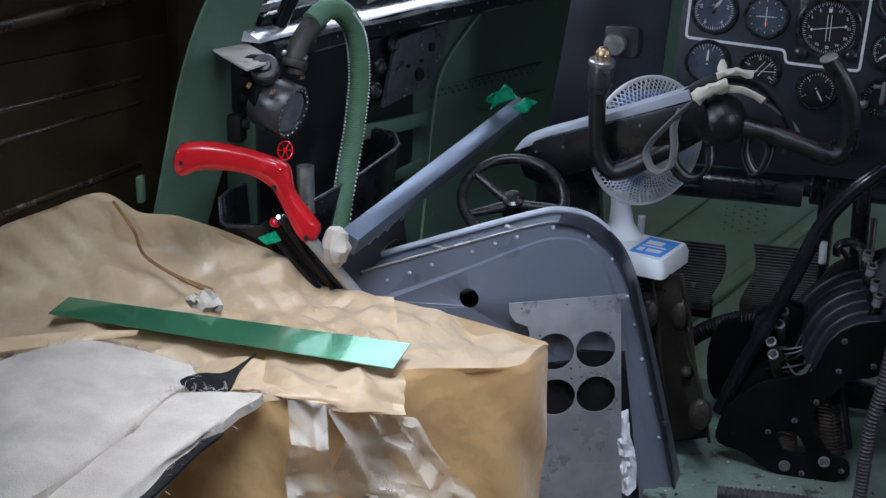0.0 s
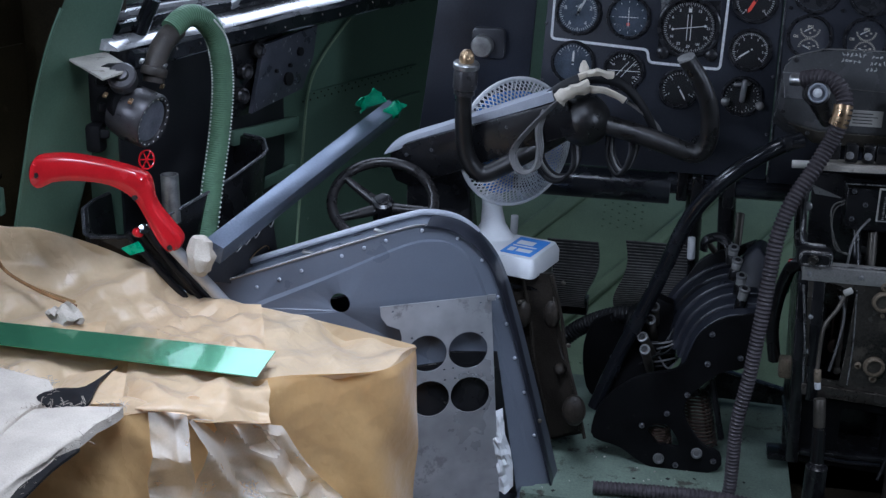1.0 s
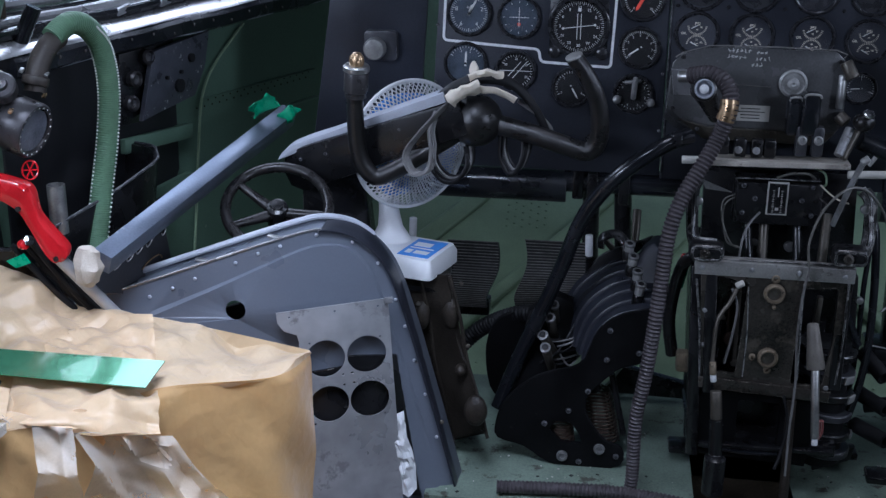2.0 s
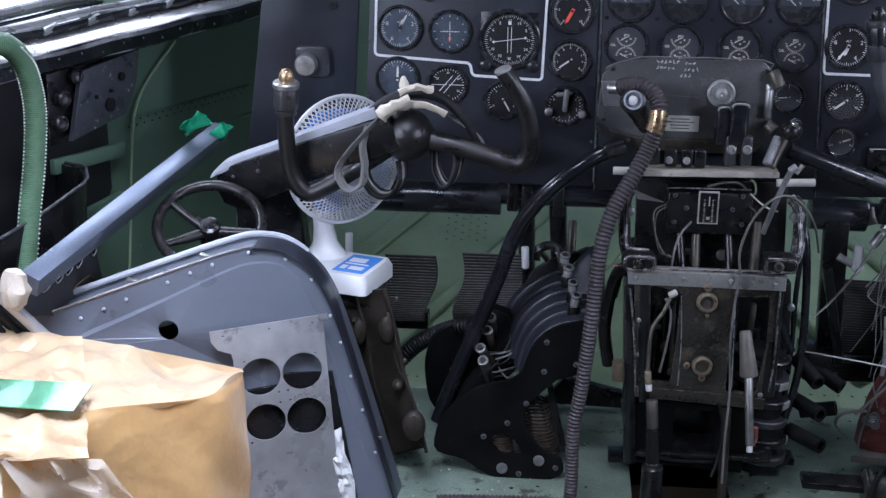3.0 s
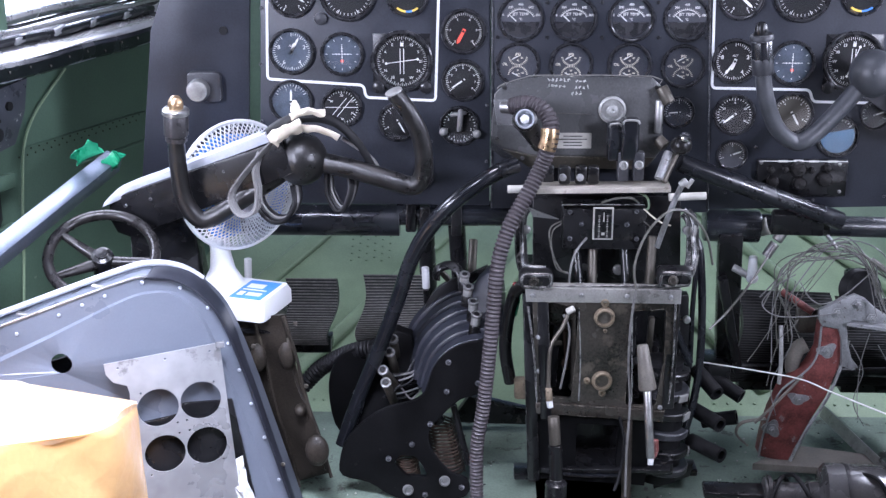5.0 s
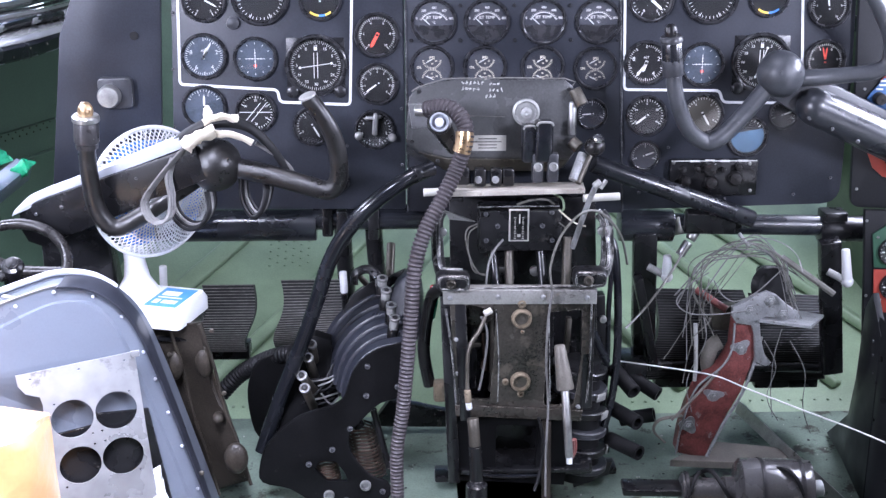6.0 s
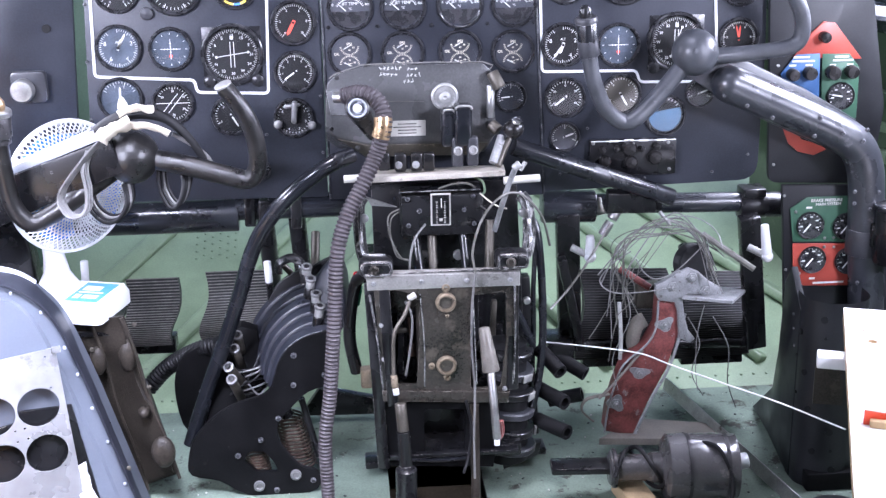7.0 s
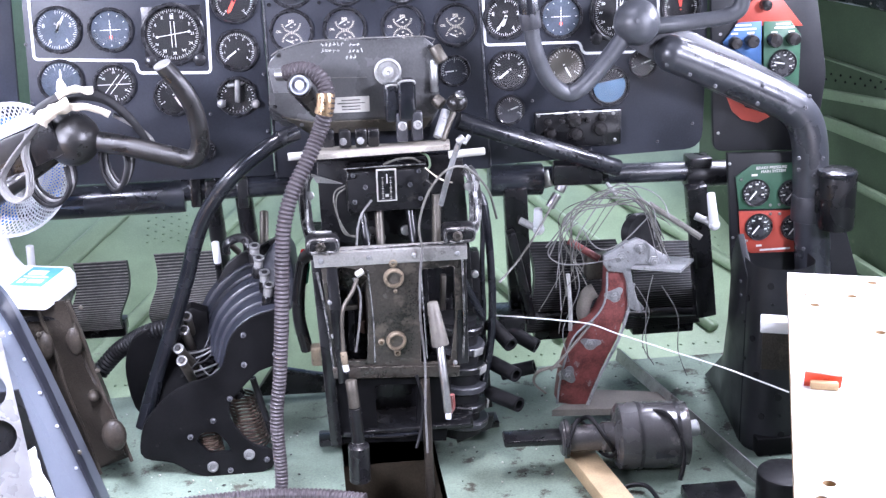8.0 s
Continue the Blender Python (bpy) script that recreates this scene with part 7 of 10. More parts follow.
for p, q in (((-0.018, 2.220, 0.379), (-0.022, 2.220, 0.345)), ((-0.009, 2.200, 0.358), (-0.011, 2.200, 0.325)), ((-0.003, 2.180, 0.341), (-0.009, 2.180, 0.300)), ((-0.025, 2.250, 0.392), (-0.027, 2.250, 0.365))):
    d = (V(p) - V(q)).normalized()
    bm = mesh()
    rod(bm, V(p) + d * 0.002, V(p).lerp(V(q), 0.45), 0.0085, n=18, bev=0.002)
    kn = part("lever_knob", bm, CAST, thr)
    bm = mesh()
    rod(bm, V(p).lerp(V(q), 0.4), V(q), 0.0105, n=18, bev=0.002)
    part("sleeve", bm, BLACK, kn)
    bm = mesh()
    lathe(bm, [(0.0098, -0.003), (0.0098, 0.002), (0.0066, 0.003), (0.0054, -0.001), (0, -0.001)], axes(V(p) + d * 0.003, d + Vector((0, -0.35, 0))), 18)
    part("cap", bm, CAPRING, kn)
    bm = mesh()
    cyl(bm, 0.0048, 0.002, axes(V(p) + d * 0.0045 + Vector((0, -0.0012, 0)), d + Vector((0, -0.38, 0))), n=12)
    part("cap_hole", bm, RUBBER, kn)
for p, q in (((-0.157, 2.240, 0.271), (-0.153, 2.260, 0.229)), ((-0.162, 2.220, 0.253), (-0.153, 2.250, 0.201)), ((-0.173, 2.200, 0.226), (-0.149, 2.240, 0.169)), ((-0.167, 2.180, 0.210), (-0.155, 2.220, 0.153))):
    d = (V(p) - V(q)).normalized()
    bm = mesh()
    rod(bm, p, q, 0.0085, n=14, bev=0.002)
    kn = part("lever_knob", bm, DIRTY_STEEL, thr)
    bm = mesh()
    lathe(bm, [(0.0098, -0.004), (0.0098, 0.002), (0.0066, 0.003), (0.0050, -0.002), (0, -0.002)], axes(V(p), d + Vector((0, -0.4, 0.1))), 18)
    part("cap", bm, CAPRING, kn)
    bm = mesh()
    cyl(bm, 0.0048, 0.002, axes(V(p) + d * 0.0045 + Vector((0, -0.0012, 0)), d + Vector((0, -0.38, 0))), n=12)
    part("cap_hole", bm, RUBBER, kn)
bm = mesh()
plate(bm, [V(p) for p in ((-0.252, 2.200, 0.067), (-0.220, 2.220, 0.156), (-0.204, 2.250, 0.251), (-0.152, 2.270, 0.277), (-0.123, 2.270, 0.266), (-0.110, 2.240, 0.164), (-0.194, 2.200, 0.067))], (0, 0.03, 0), bev=0.003)
part("rear_plate", bm, DULL_BLACK, thr)
bm = mesh()
plate(bm, smooth_line([V(p) for p in ((-0.287, 2.300, 0.137), (-0.274, 2.300, 0.196), (-0.241, 2.300, 0.225), (-0.198, 2.300, 0.225), (-0.202, 2.300, 0.065), (-0.268, 2.300, 0.053))], 4, True), (0, 0.02, 0), bev=0.003)
part("end_disc", bm, DULL_BLACK, thr)
for base, turns, r, lean in (((-0.049, 2.200, 0.023), 15, 0.027, (-0.022, 0.0, 0.105)), ((-0.125, 2.170, 0.028), 7, 0.020, (-0.006, 0.0, 0.04))):
    bm = mesh()
    pts = [V(base) + Vector(lean) * (k / (turns * 10)) + Vector((r * math.cos(k * 0.6283), r * math.sin(k * 0.6283), 0)) for k in range(turns * 10)]
    tube(bm, pts, 0.0022, 5, 1)
    part("spring", bm, RUST, thr, "rusty coil spring")
bm = mesh()
rod(bm, (-0.044, 2.180, 0.167), (-0.016, 2.180, 0.048), 0.006, n=10)
rod(bm, (-0.091, 2.200, 0.162), (-0.069, 2.200, 0.123), 0.012, n=10)
part("strut", bm, BLACK, thr)
for k in range(10):
    bm = mesh()
    a = V((-0.151, 2.230, 0.180)) + Vector((rng.uniform(-0.03, 0.03), 0, rng.uniform(-0.03, 0.05)))
    b = V((-0.100, 2.260, 0.213)) + Vector((rng.uniform(-0.03, 0.02), 0, rng.uniform(-0.05, 0.05)))
    tube(bm, [a, a.lerp(b, 0.5) + Vector((0, -0.02, rng.uniform(-0.02, 0.03))), b], 0.0018, 5, 5)
    part("wire", bm, RUBBER if k % 3 else CABLE_GREY, thr)
bm = mesh()
tube(bm, [(-0.343, 2.350, 0.126), (-0.302, 2.350, 0.168), (-0.243, 2.320, 0.211), (-0.198, 2.300, 0.228)], 0.016, 12, ribs=0.0012, pitch=0.008)
part("cable_sleeve", bm, RUBBER, thr)
for p, q, r in (((-0.076, 2.300, 0.390), (-0.055, 2.300, 0.367), 0.006), ((-0.010, 2.450, 0.397), (-0.013, 2.400, 0.344), 0.009)):
    bm = mesh()
    rod(bm, p, q, r, n=10, bev=0.001)
    part("pin", bm, DIRTY_STEEL, thr)
bm = mesh()
tube(bm, [(-0.077, 2.280, 0.374), (-0.075, 2.280, 0.394), (-0.051, 2.280, 0.403), (-0.033, 2.270, 0.389), (-0.027, 2.260, 0.359)], 0.009, 10, flat=0.5)
part("lever", bm, BLACK, thr)

fit_depth(1.045)
# loose wiring and worn edges on the pedestal head; the edges' pale colour also paints glints
for pts, r, mt in (
    (((0.154, 2.325, 0.475), (0.134, 2.310, 0.469), (0.130, 2.300, 0.450), (0.138, 2.300, 0.417), (0.154, 2.300, 0.387), (0.170, 2.300, 0.381)), 0.0016, WIRE),
    (((0.154, 2.325, 0.470), (0.137, 2.310, 0.461), (0.135, 2.310, 0.431), (0.146, 2.310, 0.388), (0.167, 2.310, 0.380)), 0.0015, WIRE),
    (((0.201, 2.320, 0.445), (0.182, 2.300, 0.428), (0.172, 2.290, 0.404), (0.167, 2.280, 0.369)), 0.0022, CABLE_GREY),
    (((0.227, 2.330, 0.510), (0.252, 2.320, 0.521), (0.280, 2.320, 0.522), (0.296, 2.330, 0.510)), 0.0022, WIRE),
    (((0.296, 2.340, 0.527), (0.309, 2.320, 0.524), (0.312, 2.310, 0.509), (0.308, 2.320, 0.499)), 0.0022, GREEN_LIGHT),
    (((0.304, 2.320, 0.502), (0.320, 2.300, 0.491), (0.336, 2.290, 0.483), (0.349, 2.280, 0.482)), 0.0016, TAPE),
    (((0.285, 2.225, 0.377), (0.280, 2.230, 0.414), (0.290, 2.240, 0.453), (0.307, 2.250, 0.484), (0.333, 2.260, 0.509), (0.359, 2.270, 0.515), (0.387, 2.280, 0.500), (0.419, 2.300, 0.456), (0.437, 2.320, 0.394)), 0.0024, WIRE),
    (((0.285, 2.225, 0.377), (0.278, 2.220, 0.319), (0.276, 2.215, 0.243), (0.281, 2.210, 0.155), (0.278, 2.200, 0.067), (0.278, 2.190, -0.022)), 0.0024, CABLE_GREY),
    (((0.307, 2.330, 0.474), (0.316, 2.310, 0.469), (0.311, 2.320, 0.455)), 0.0014, WIRE),
    (((0.265, 2.220, 0.127), (0.275, 2.210, 0.074), (0.267, 2.200, 0.020), (0.257, 2.190, -0.010)), 0.0030, RUBBER),
    (((0.157, 2.250, 0.319), (0.168, 2.240, 0.289), (0.164, 2.240, 0.233), (0.154, 2.240, 0.175)), 0.0024, CABLE_GREY),
):
    bm = mesh()
    tube(bm, pts, r, 7)
    part("wire", bm, mt, ped)
for pts, r in ((((0.087, 2.288, 0.511), (0.080, 2.285, 0.491), (0.079, 2.275, 0.453), (0.081, 2.262, 0.416), (0.091, 2.255, 0.409), (0.122, 2.250, 0.409)), 0.0042), (((0.373, 2.288, 0.511), (0.386, 2.285, 0.491), (0.391, 2.275, 0.453), (0.392, 2.262, 0.414), (0.378, 2.255, 0.407), (0.336, 2.250, 0.405)), 0.0042), (((0.087, 2.244, 0.373), (0.223, 2.244, 0.377), (0.367, 2.244, 0.377)), 0.0022), (((0.091, 2.236, 0.339), (0.105, 2.236, 0.234), (0.110, 2.236, 0.148)), 0.0022), (((0.359, 2.236, 0.346), (0.360, 2.236, 0.234), (0.356, 2.236, 0.148)), 0.0022), (((0.184, 2.239, 0.336), (0.190, 2.239, 0.233), (0.189, 2.239, 0.151)), 0.0012), (((0.281, 2.239, 0.340), (0.285, 2.239, 0.233), (0.288, 2.239, 0.151)), 0.0012), (((0.153, 2.328, 0.506), (0.227, 2.328, 0.507), (0.306, 2.328, 0.507)), 0.0014)):
    bm = mesh()
    tube(bm, pts, r, 7, 4)
    part("worn_edge", bm, WORN, ped)
for p, r in (((0.087, 2.290, 0.470), 0.008), ((0.380, 2.290, 0.470), 0.008), ((0.385, 2.260, 0.307), 0.007), ((0.217, 2.360, 0.357), 0.010), ((0.266, 2.360, 0.369), 0.010), ((0.201, 2.360, 0.371), 0.009)):
    bm = mesh()
    cyl(bm, r, 0.012, axes(p, (0, -1, 0.1)), n=12, bev=0.002)
    part("bolt", bm, STEEL, ped)
# crank lever at the right of the shelf
bm = mesh()
tube(bm, [(0.329, 2.300, 0.434), (0.339, 2.280, 0.484), (0.353, 2.270, 0.535), (0.363, 2.260, 0.566)], 0.0055, 10, flat=0.6)
part("crank", bm, CASTD, ped)
bm = mesh()
rod(bm, (0.357, 2.250, 0.565), (0.369, 2.250, 0.575), 0.007, n=12, bev=0.002)
rod(bm, (0.369, 2.250, 0.562), (0.379, 2.250, 0.577), 0.004, n=10)
part("crank_head", bm, CAST, ped)
bm = mesh()
plate(bm, [V(p) for p in ((0.092, 2.330, 0.499), (0.149, 2.330, 0.477), (0.101, 2.330, 0.482))], (0, 0.006, 0))
part("bent_tab", bm, CAST, ped)
bm = mesh()
tube(bm, [(0.086, 2.270, 0.369), (0.069, 2.280, 0.352), (0.058, 2.300, 0.299), (0.052, 2.310, 0.226), (0.063, 2.320, 0.152)], 0.012, 10)
part("side_strap", bm, BLACK, ped)
bm = mesh()
rod(bm, (0.066, 2.320, 0.292), (0.072, 2.310, 0.330), 0.008, n=10)
part("green_sleeve", bm, GREEN_TAPE, ped)
bm = mesh()
rod(bm, (0.067, 2.280, 0.365), (0.079, 2.270, 0.369), 0.006, n=10)
part("red_plug", bm, RED, ped)
bm = mesh()
box(bm, (0.03, 0.03, 0.04), (0.085, 2.300, 0.149), 0.006)
part("wood_wedge", bm, BOSS, ped)

fit_depth(1.0)
# ---- the pilot's side: seat shell, cut plate, bar, wheel ----
SEAT_Y = 2.20
seat = thing("seat_shell", (V((-0.364, 2.309, -0.162)).x, SEAT_Y, 0.0), "blue-grey painted metal seat shell with a riveted flange", "seat")
outer = [(-1.151, 2.014, 0.247), (-0.969, 2.083, 0.296), (-0.801, 2.146, 0.346), (-0.648, 2.203, 0.390), (-0.595, 2.223, 0.396), (-0.547, 2.241, 0.382), (-0.506, 2.256, 0.346), (-0.476, 2.267, 0.293), (-0.445, 2.279, 0.196), (-0.406, 2.294, 0.048), (-0.353, 2.313, -0.161), (-0.287, 2.338, -0.440), (-1.205, 1.994, -0.272)]
inner = [(-1.158, 2.012, 0.177), (-0.975, 2.080, 0.219), (-0.900, 2.109, 0.248), (-0.785, 2.152, 0.295), (-0.650, 2.202, 0.354), (-0.596, 2.222, 0.366), (-0.553, 2.239, 0.356), (-0.519, 2.251, 0.313), (-0.495, 2.260, 0.248), (-0.457, 2.275, 0.115), (-0.408, 2.293, -0.076), (-0.332, 2.321, -0.432), (-1.187, 2.001, -0.275)]
out_line = smooth_line([V(p) for p in outer[:12]], 5) + [V(outer[12])]
in_line = smooth_line([V(p) for p in inner[:12]], 5) + [V(inner[12])]
bm = mesh()
n = len(out_line)
back = Vector((0, 0.045, 0))
lo = [bm.verts.new(p + Vector((0, 0.016, 0))) for p in out_line]
o = [bm.verts.new(p) for p in out_line]
i1 = [bm.verts.new(p.lerp(q, 0.86)) for p, q in zip(out_line, in_line)]
i2 = [bm.verts.new(q + Vector((0, -0.006, 0))) for q in in_line]
bk = [bm.verts.new(p + back) for p in out_line]
for a, b in ((o, i1), (i1, i2)):
    for k in range(n - 1):
        bm.faces.new((a[k], a[k + 1], b[k + 1], b[k]))
# hole in the recessed panel: fill with a hole loop
hc = V((-0.752, 2.164, 0.251)) + Vector((0, -0.006, 0))
ring = [bm.verts.new(hc + Vector((0.019 * math.cos(q), 0, 0.019 * math.sin(q)))) for q in (2 * math.pi * k / 20 for k in range(20))]
ed = [bm.edges.get((a, b)) or bm.edges.new((a, b)) for a, b in zip(i2, i2[1:] + i2[:1])]
ed += [bm.edges.new((a, b)) for a, b in zip(ring, ring[1:] + ring[:1])]
bmesh.ops.triangle_fill(bm, use_beauty=True, use_dissolve=False, edges=ed)
shell = part("back_panel", bm, GREY, seat)
bm = mesh()
a = [bm.verts.new(p) for p in out_line[:-2]]
b = [bm.verts.new(p + back) for p in out_line[:-2]]
c = [bm.verts.new(p + back + (q - p) * 0.3) for p, q in zip(out_line[:-2], in_line)]
for u, v in ((a, b), (b, c)):
    for k in range(20):
        bm.faces.new((u[k], u[k + 1], v[k + 1], v[k]))
bmesh.ops.delete(bm, geom=[v for v in bm.verts if not v.link_faces], context="VERTS")
part("edge_flange", bm, GREY, seat)
bm = mesh()
a = [bm.verts.new(p) for p in out_line[20:-1]]
b = [bm.verts.new(p + Vector((0.006, 0.055, 0))) for p in out_line[20:-1]]
for k in range(len(a) - 1):
    bm.faces.new((a[k], a[k + 1], b[k + 1], b[k]))
part("side_flange", bm, FLANGE_SHADE, seat, "side flange, blue-grey darkened for its shade")
bm = mesh()
rows = []
trim_n = len(out_line) - 1 - 19
for k in range(trim_n):
    p, q = out_line[19 + k], in_line[19 + k]
    w = 0.05 + 0.07 * min(1.0, k / (trim_n * 0.6))
    out = (p - q).normalized() * 0.006
    inner_p = p.lerp(q, w)
    rows.append([bm.verts.new(v) for v in (inner_p + Vector((0, -0.002, 0)), inner_p.lerp(p, 0.3) + Vector((0, -0.010, 0)), p + out * 0.4 + Vector((0, -0.010, 0)), p + out + Vector((0, -0.002, 0)), p + out + Vector((0, 0.055, 0)), inner_p + Vector((0, 0.055, 0)))])
for a, b in zip(rows, rows[1:]):
    for j in range(6):
        bm.faces.new((a[j], a[(j + 1) % 6], b[(j + 1) % 6], b[j]))
bm.faces.new(rows[0])
bm.faces.new(rows[-1])
part("edge_trim", bm, BAND, seat, "black rubber edge trim")
# Highlights along the seat's edges, put in as pale tubes
bm = mesh()
tube(bm, [p + Vector((0, -0.001, 0.001)) for p in out_line[:22]], 0.0026, 6, 1)
part("edge_bead", bm, SILL_METAL, seat, "bright bead for the highlight on the seat's edge")
bm = mesh()
rear = [p + Vector((-0.006, 0.052, 0.009)) for p in out_line[:30]]
tube(bm, rear, 0.006, 8, 1)
part("rear_edge", bm, PALE_GREY, seat, "pale tube for the highlight on the rear edge")
bm = mesh()
a = [bm.verts.new(p) for p in rear]
b = [bm.verts.new(p + Vector((0, 0.0, -0.06))) for p in rear]
for k in range(len(rear) - 1):
    bm.faces.new((a[k], a[k + 1], b[k + 1], b[k]))
part("rear_skin", bm, GREY, seat)
screws("rivet", [V(p) + Vector((0, -0.001, 0)) for p in ((-0.897, 2.110, 0.287), (-0.858, 2.124, 0.301), (-0.820, 2.139, 0.316), (-0.750, 2.165, 0.342), (-0.711, 2.179, 0.357), (-0.673, 2.194, 0.369), (-0.610, 2.217, 0.387), (-0.547, 2.241, 0.369), (-0.502, 2.258, 0.324), (-0.470, 2.270, 0.248), (-0.453, 2.276, 0.191), (-0.435, 2.283, 0.118), (-0.414, 2.291, 0.043), (-0.391, 2.299, -0.053))], (0, -1, 0), 0.0036, PALE_GREY, seat)
for p in ((-0.814, 2.161, 0.344), (-0.689, 2.208, 0.381)):
    bm = mesh()
    box(bm, (0.022, 0.012, 0.006), axes(p, (0.2, 0, 1)), 0.0015)
    part("tab", bm, STEEL, seat)

cut = thing("cut_panel", (-0.544, 2.120, -0.209), "bare aluminium sheet with four large round holes, leaning on the seat", "metal sheet")
m = pose(-0.57, 2.196, 0, 0, 0, 20.56) @ pose(0, 0, 0, 90, 0, 0)
pts = [p for p in ((-0.1123, 0.2501), (0.0979, 0.2649), (0.1434, -0.3623), (-0.0737, -0.3251), (-0.0708, 0.1872), (-0.0747, 0.2030), (-0.0988, 0.2128), (-0.1104, 0.2297))]
holes = [ring_outline(p, 0.0378, 36) for p in ((-0.0218, 0.1509), (0.0572, 0.1543), (-0.0149, 0.0560), (0.0633, 0.0604))]
holes += [ring_outline(p, 0.0024, 8) for p in ((-0.0882, 0.2394), (-0.0030, 0.2458), (0.0785, 0.2501), (-0.0513, 0.1841), (0.0826, 0.1885), (0.0119, 0.1156), (0.0290, 0.1178), (0.0139, 0.0938), (0.0330, 0.0966), (-0.0425, 0.0153), (0.0928, 0.0272))]
bm = mesh()
sheet_with_holes(bm, pts, holes, m, 0.003)
part("sheet", bm, ALU, cut, smooth=False)
bm = mesh()
box(bm, (0.016, 0.012, 0.005), m @ pose(0.098, 0.262, 0.003), 0.001)
part("folded_lip", bm, ALU, cut)

# dark sheets added behind the holes, in place of the shade seen through them
backing = thing("seat_pan", (V((-0.581, 2.322, -0.075)).x, 2.3, 0.0), "dark sheets added for the shade behind the holes", "box")
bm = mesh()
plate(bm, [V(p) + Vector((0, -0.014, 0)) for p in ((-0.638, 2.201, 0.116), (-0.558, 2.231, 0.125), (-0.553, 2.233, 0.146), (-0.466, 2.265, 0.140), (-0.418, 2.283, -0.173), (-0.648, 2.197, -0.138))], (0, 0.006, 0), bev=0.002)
part("front", bm, BLACK, backing)
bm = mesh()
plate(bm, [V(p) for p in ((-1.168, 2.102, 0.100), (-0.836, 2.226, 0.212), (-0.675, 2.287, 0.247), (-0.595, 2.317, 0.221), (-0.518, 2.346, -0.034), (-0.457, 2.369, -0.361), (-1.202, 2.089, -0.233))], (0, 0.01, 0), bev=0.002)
part("rear", bm, GREY_DARK, backing)

bag = thing("plastic_scrap", (-0.450, 2.262, -0.16), "crumpled pale plastic scrap tucked beside the seat", "plastic")
bm = mesh()
for k, rows in enumerate(([(-0.463, 2.254, 0.016), (-0.454, 2.257, 0.022), (-0.446, 2.260, 0.018)], [(-0.466, 2.250, -0.020), (-0.455, 2.248, -0.024), (-0.444, 2.258, -0.030)], [(-0.460, 2.252, -0.060), (-0.447, 2.250, -0.065), (-0.436, 2.262, -0.062)], [(-0.456, 2.254, -0.110), (-0.440, 2.254, -0.105), (-0.426, 2.268, -0.100)], [(-0.456, 2.254, -0.160), (-0.438, 2.258, -0.165), (-0.420, 2.270, -0.150)])):
    fold_row = [bm.verts.new(V(p) + Vector((0.004 * math.sin(5 * k + 2 * j), -0.014, 0.004 * math.cos(3 * k + j)))) for j, p in enumerate(rows)]
    if k:
        for u in range(2):
            bm.faces.new((last_row[u], last_row[u + 1], fold_row[u + 1], fold_row[u]))
    last_row = fold_row
bmesh.ops.subdivide_edges(bm, edges=bm.edges[:], cuts=3, use_grid_fill=True)
for v in bm.verts:
    v.co.y += 0.007 * noise.noise(v.co * 70) + 0.004 * noise.noise(v.co * 160)
part("sheet", bm, WHITE_PLASTIC, bag, smooth=False)

fit_depth(1.055)
bar = thing("angle_bar", (-0.883, 1.860, 0.448), "bare aluminium square bar, its far end held by green tape", "metal bar")
a, b = V((-0.875, 1.860, 0.446)), V((-0.715, 2.460, 0.552))
bm = mesh()
box(bm, (0.034, 0.034, (b - a).length), axes((a + b) / 2, b - a, (0.4, 0, 1)), 0.0012)
part("bar", bm, BAR, bar)
for p, s, q in (((-0.746, 2.380, 0.587), (0.052, 0.008, 0.030), 30), ((-0.702, 2.420, 0.564), (0.046, 0.008, 0.026), 50)):
    bm = mesh()
    box(bm, s, Matrix.Translation(V(p)) @ pose(0, 0, 0, 10, -q, 20), 0.0035, 3)
    bmesh.ops.subdivide_edges(bm, edges=bm.edges[:], cuts=2, use_grid_fill=True)
    for v in bm.verts:
        v.co += Vector((noise.noise(v.co * 60), noise.noise(v.co * 60 + Vector((5, 0, 0))), noise.noise(v.co * 60 + Vector((0, 7, 0))))) * 0.014
    part("tape", bm, GREEN_TAPE, bar, "crumpled green tape")
bm = mesh()
ball(bm, 1, (-0.880, 1.820, 0.452), (0.022, 0.02, 0.034), 24)
for v in bm.verts:
    v.co += Vector((noise.noise(v.co * 70), noise.noise(v.co * 70 + Vector((5, 0, 0))), noise.noise(v.co * 70 + Vector((0, 7, 0))))) * 0.007
part("tissue_wrap", bm, BATTING, bar, "white tissue wrapped on the end")

fit_depth(0.975)
wheel = thing("steering_wheel", (-0.726, 2.370, 0.387), "small black three-spoke nose steering wheel", "steering wheel")
wc = V((-0.726, 2.370, 0.387))
wm = axes(wc, Vector((0.10, -0.55, 0.83)))
bm = mesh()
tube(bm, [wm @ Vector((0.101 * math.cos(q), 0.101 * math.sin(q), 0)) for q in (2 * math.pi * k / 56 for k in range(56))], 0.0108, 14, 1, closed=True)
part("rim", bm, BAKELITE, wheel)
for spoke_end in ((-0.796, 2.370, 0.458), (-0.618, 2.370, 0.375), (-0.791, 2.370, 0.308)):
    flat_end = wm.inverted() @ V(spoke_end)
    q = math.atan2(flat_end.y, flat_end.x)
    bm = mesh()
    tube(bm, [wm @ Vector((0.012 * math.cos(q), 0.012 * math.sin(q), -0.018)), wm @ Vector((0.055 * math.cos(q), 0.055 * math.sin(q), -0.010)), wm @ Vector((0.098 * math.cos(q), 0.098 * math.sin(q), 0))], [0.0125, 0.0070], 10)
    part("spoke", bm, BAKELITE, wheel)
bm = mesh()
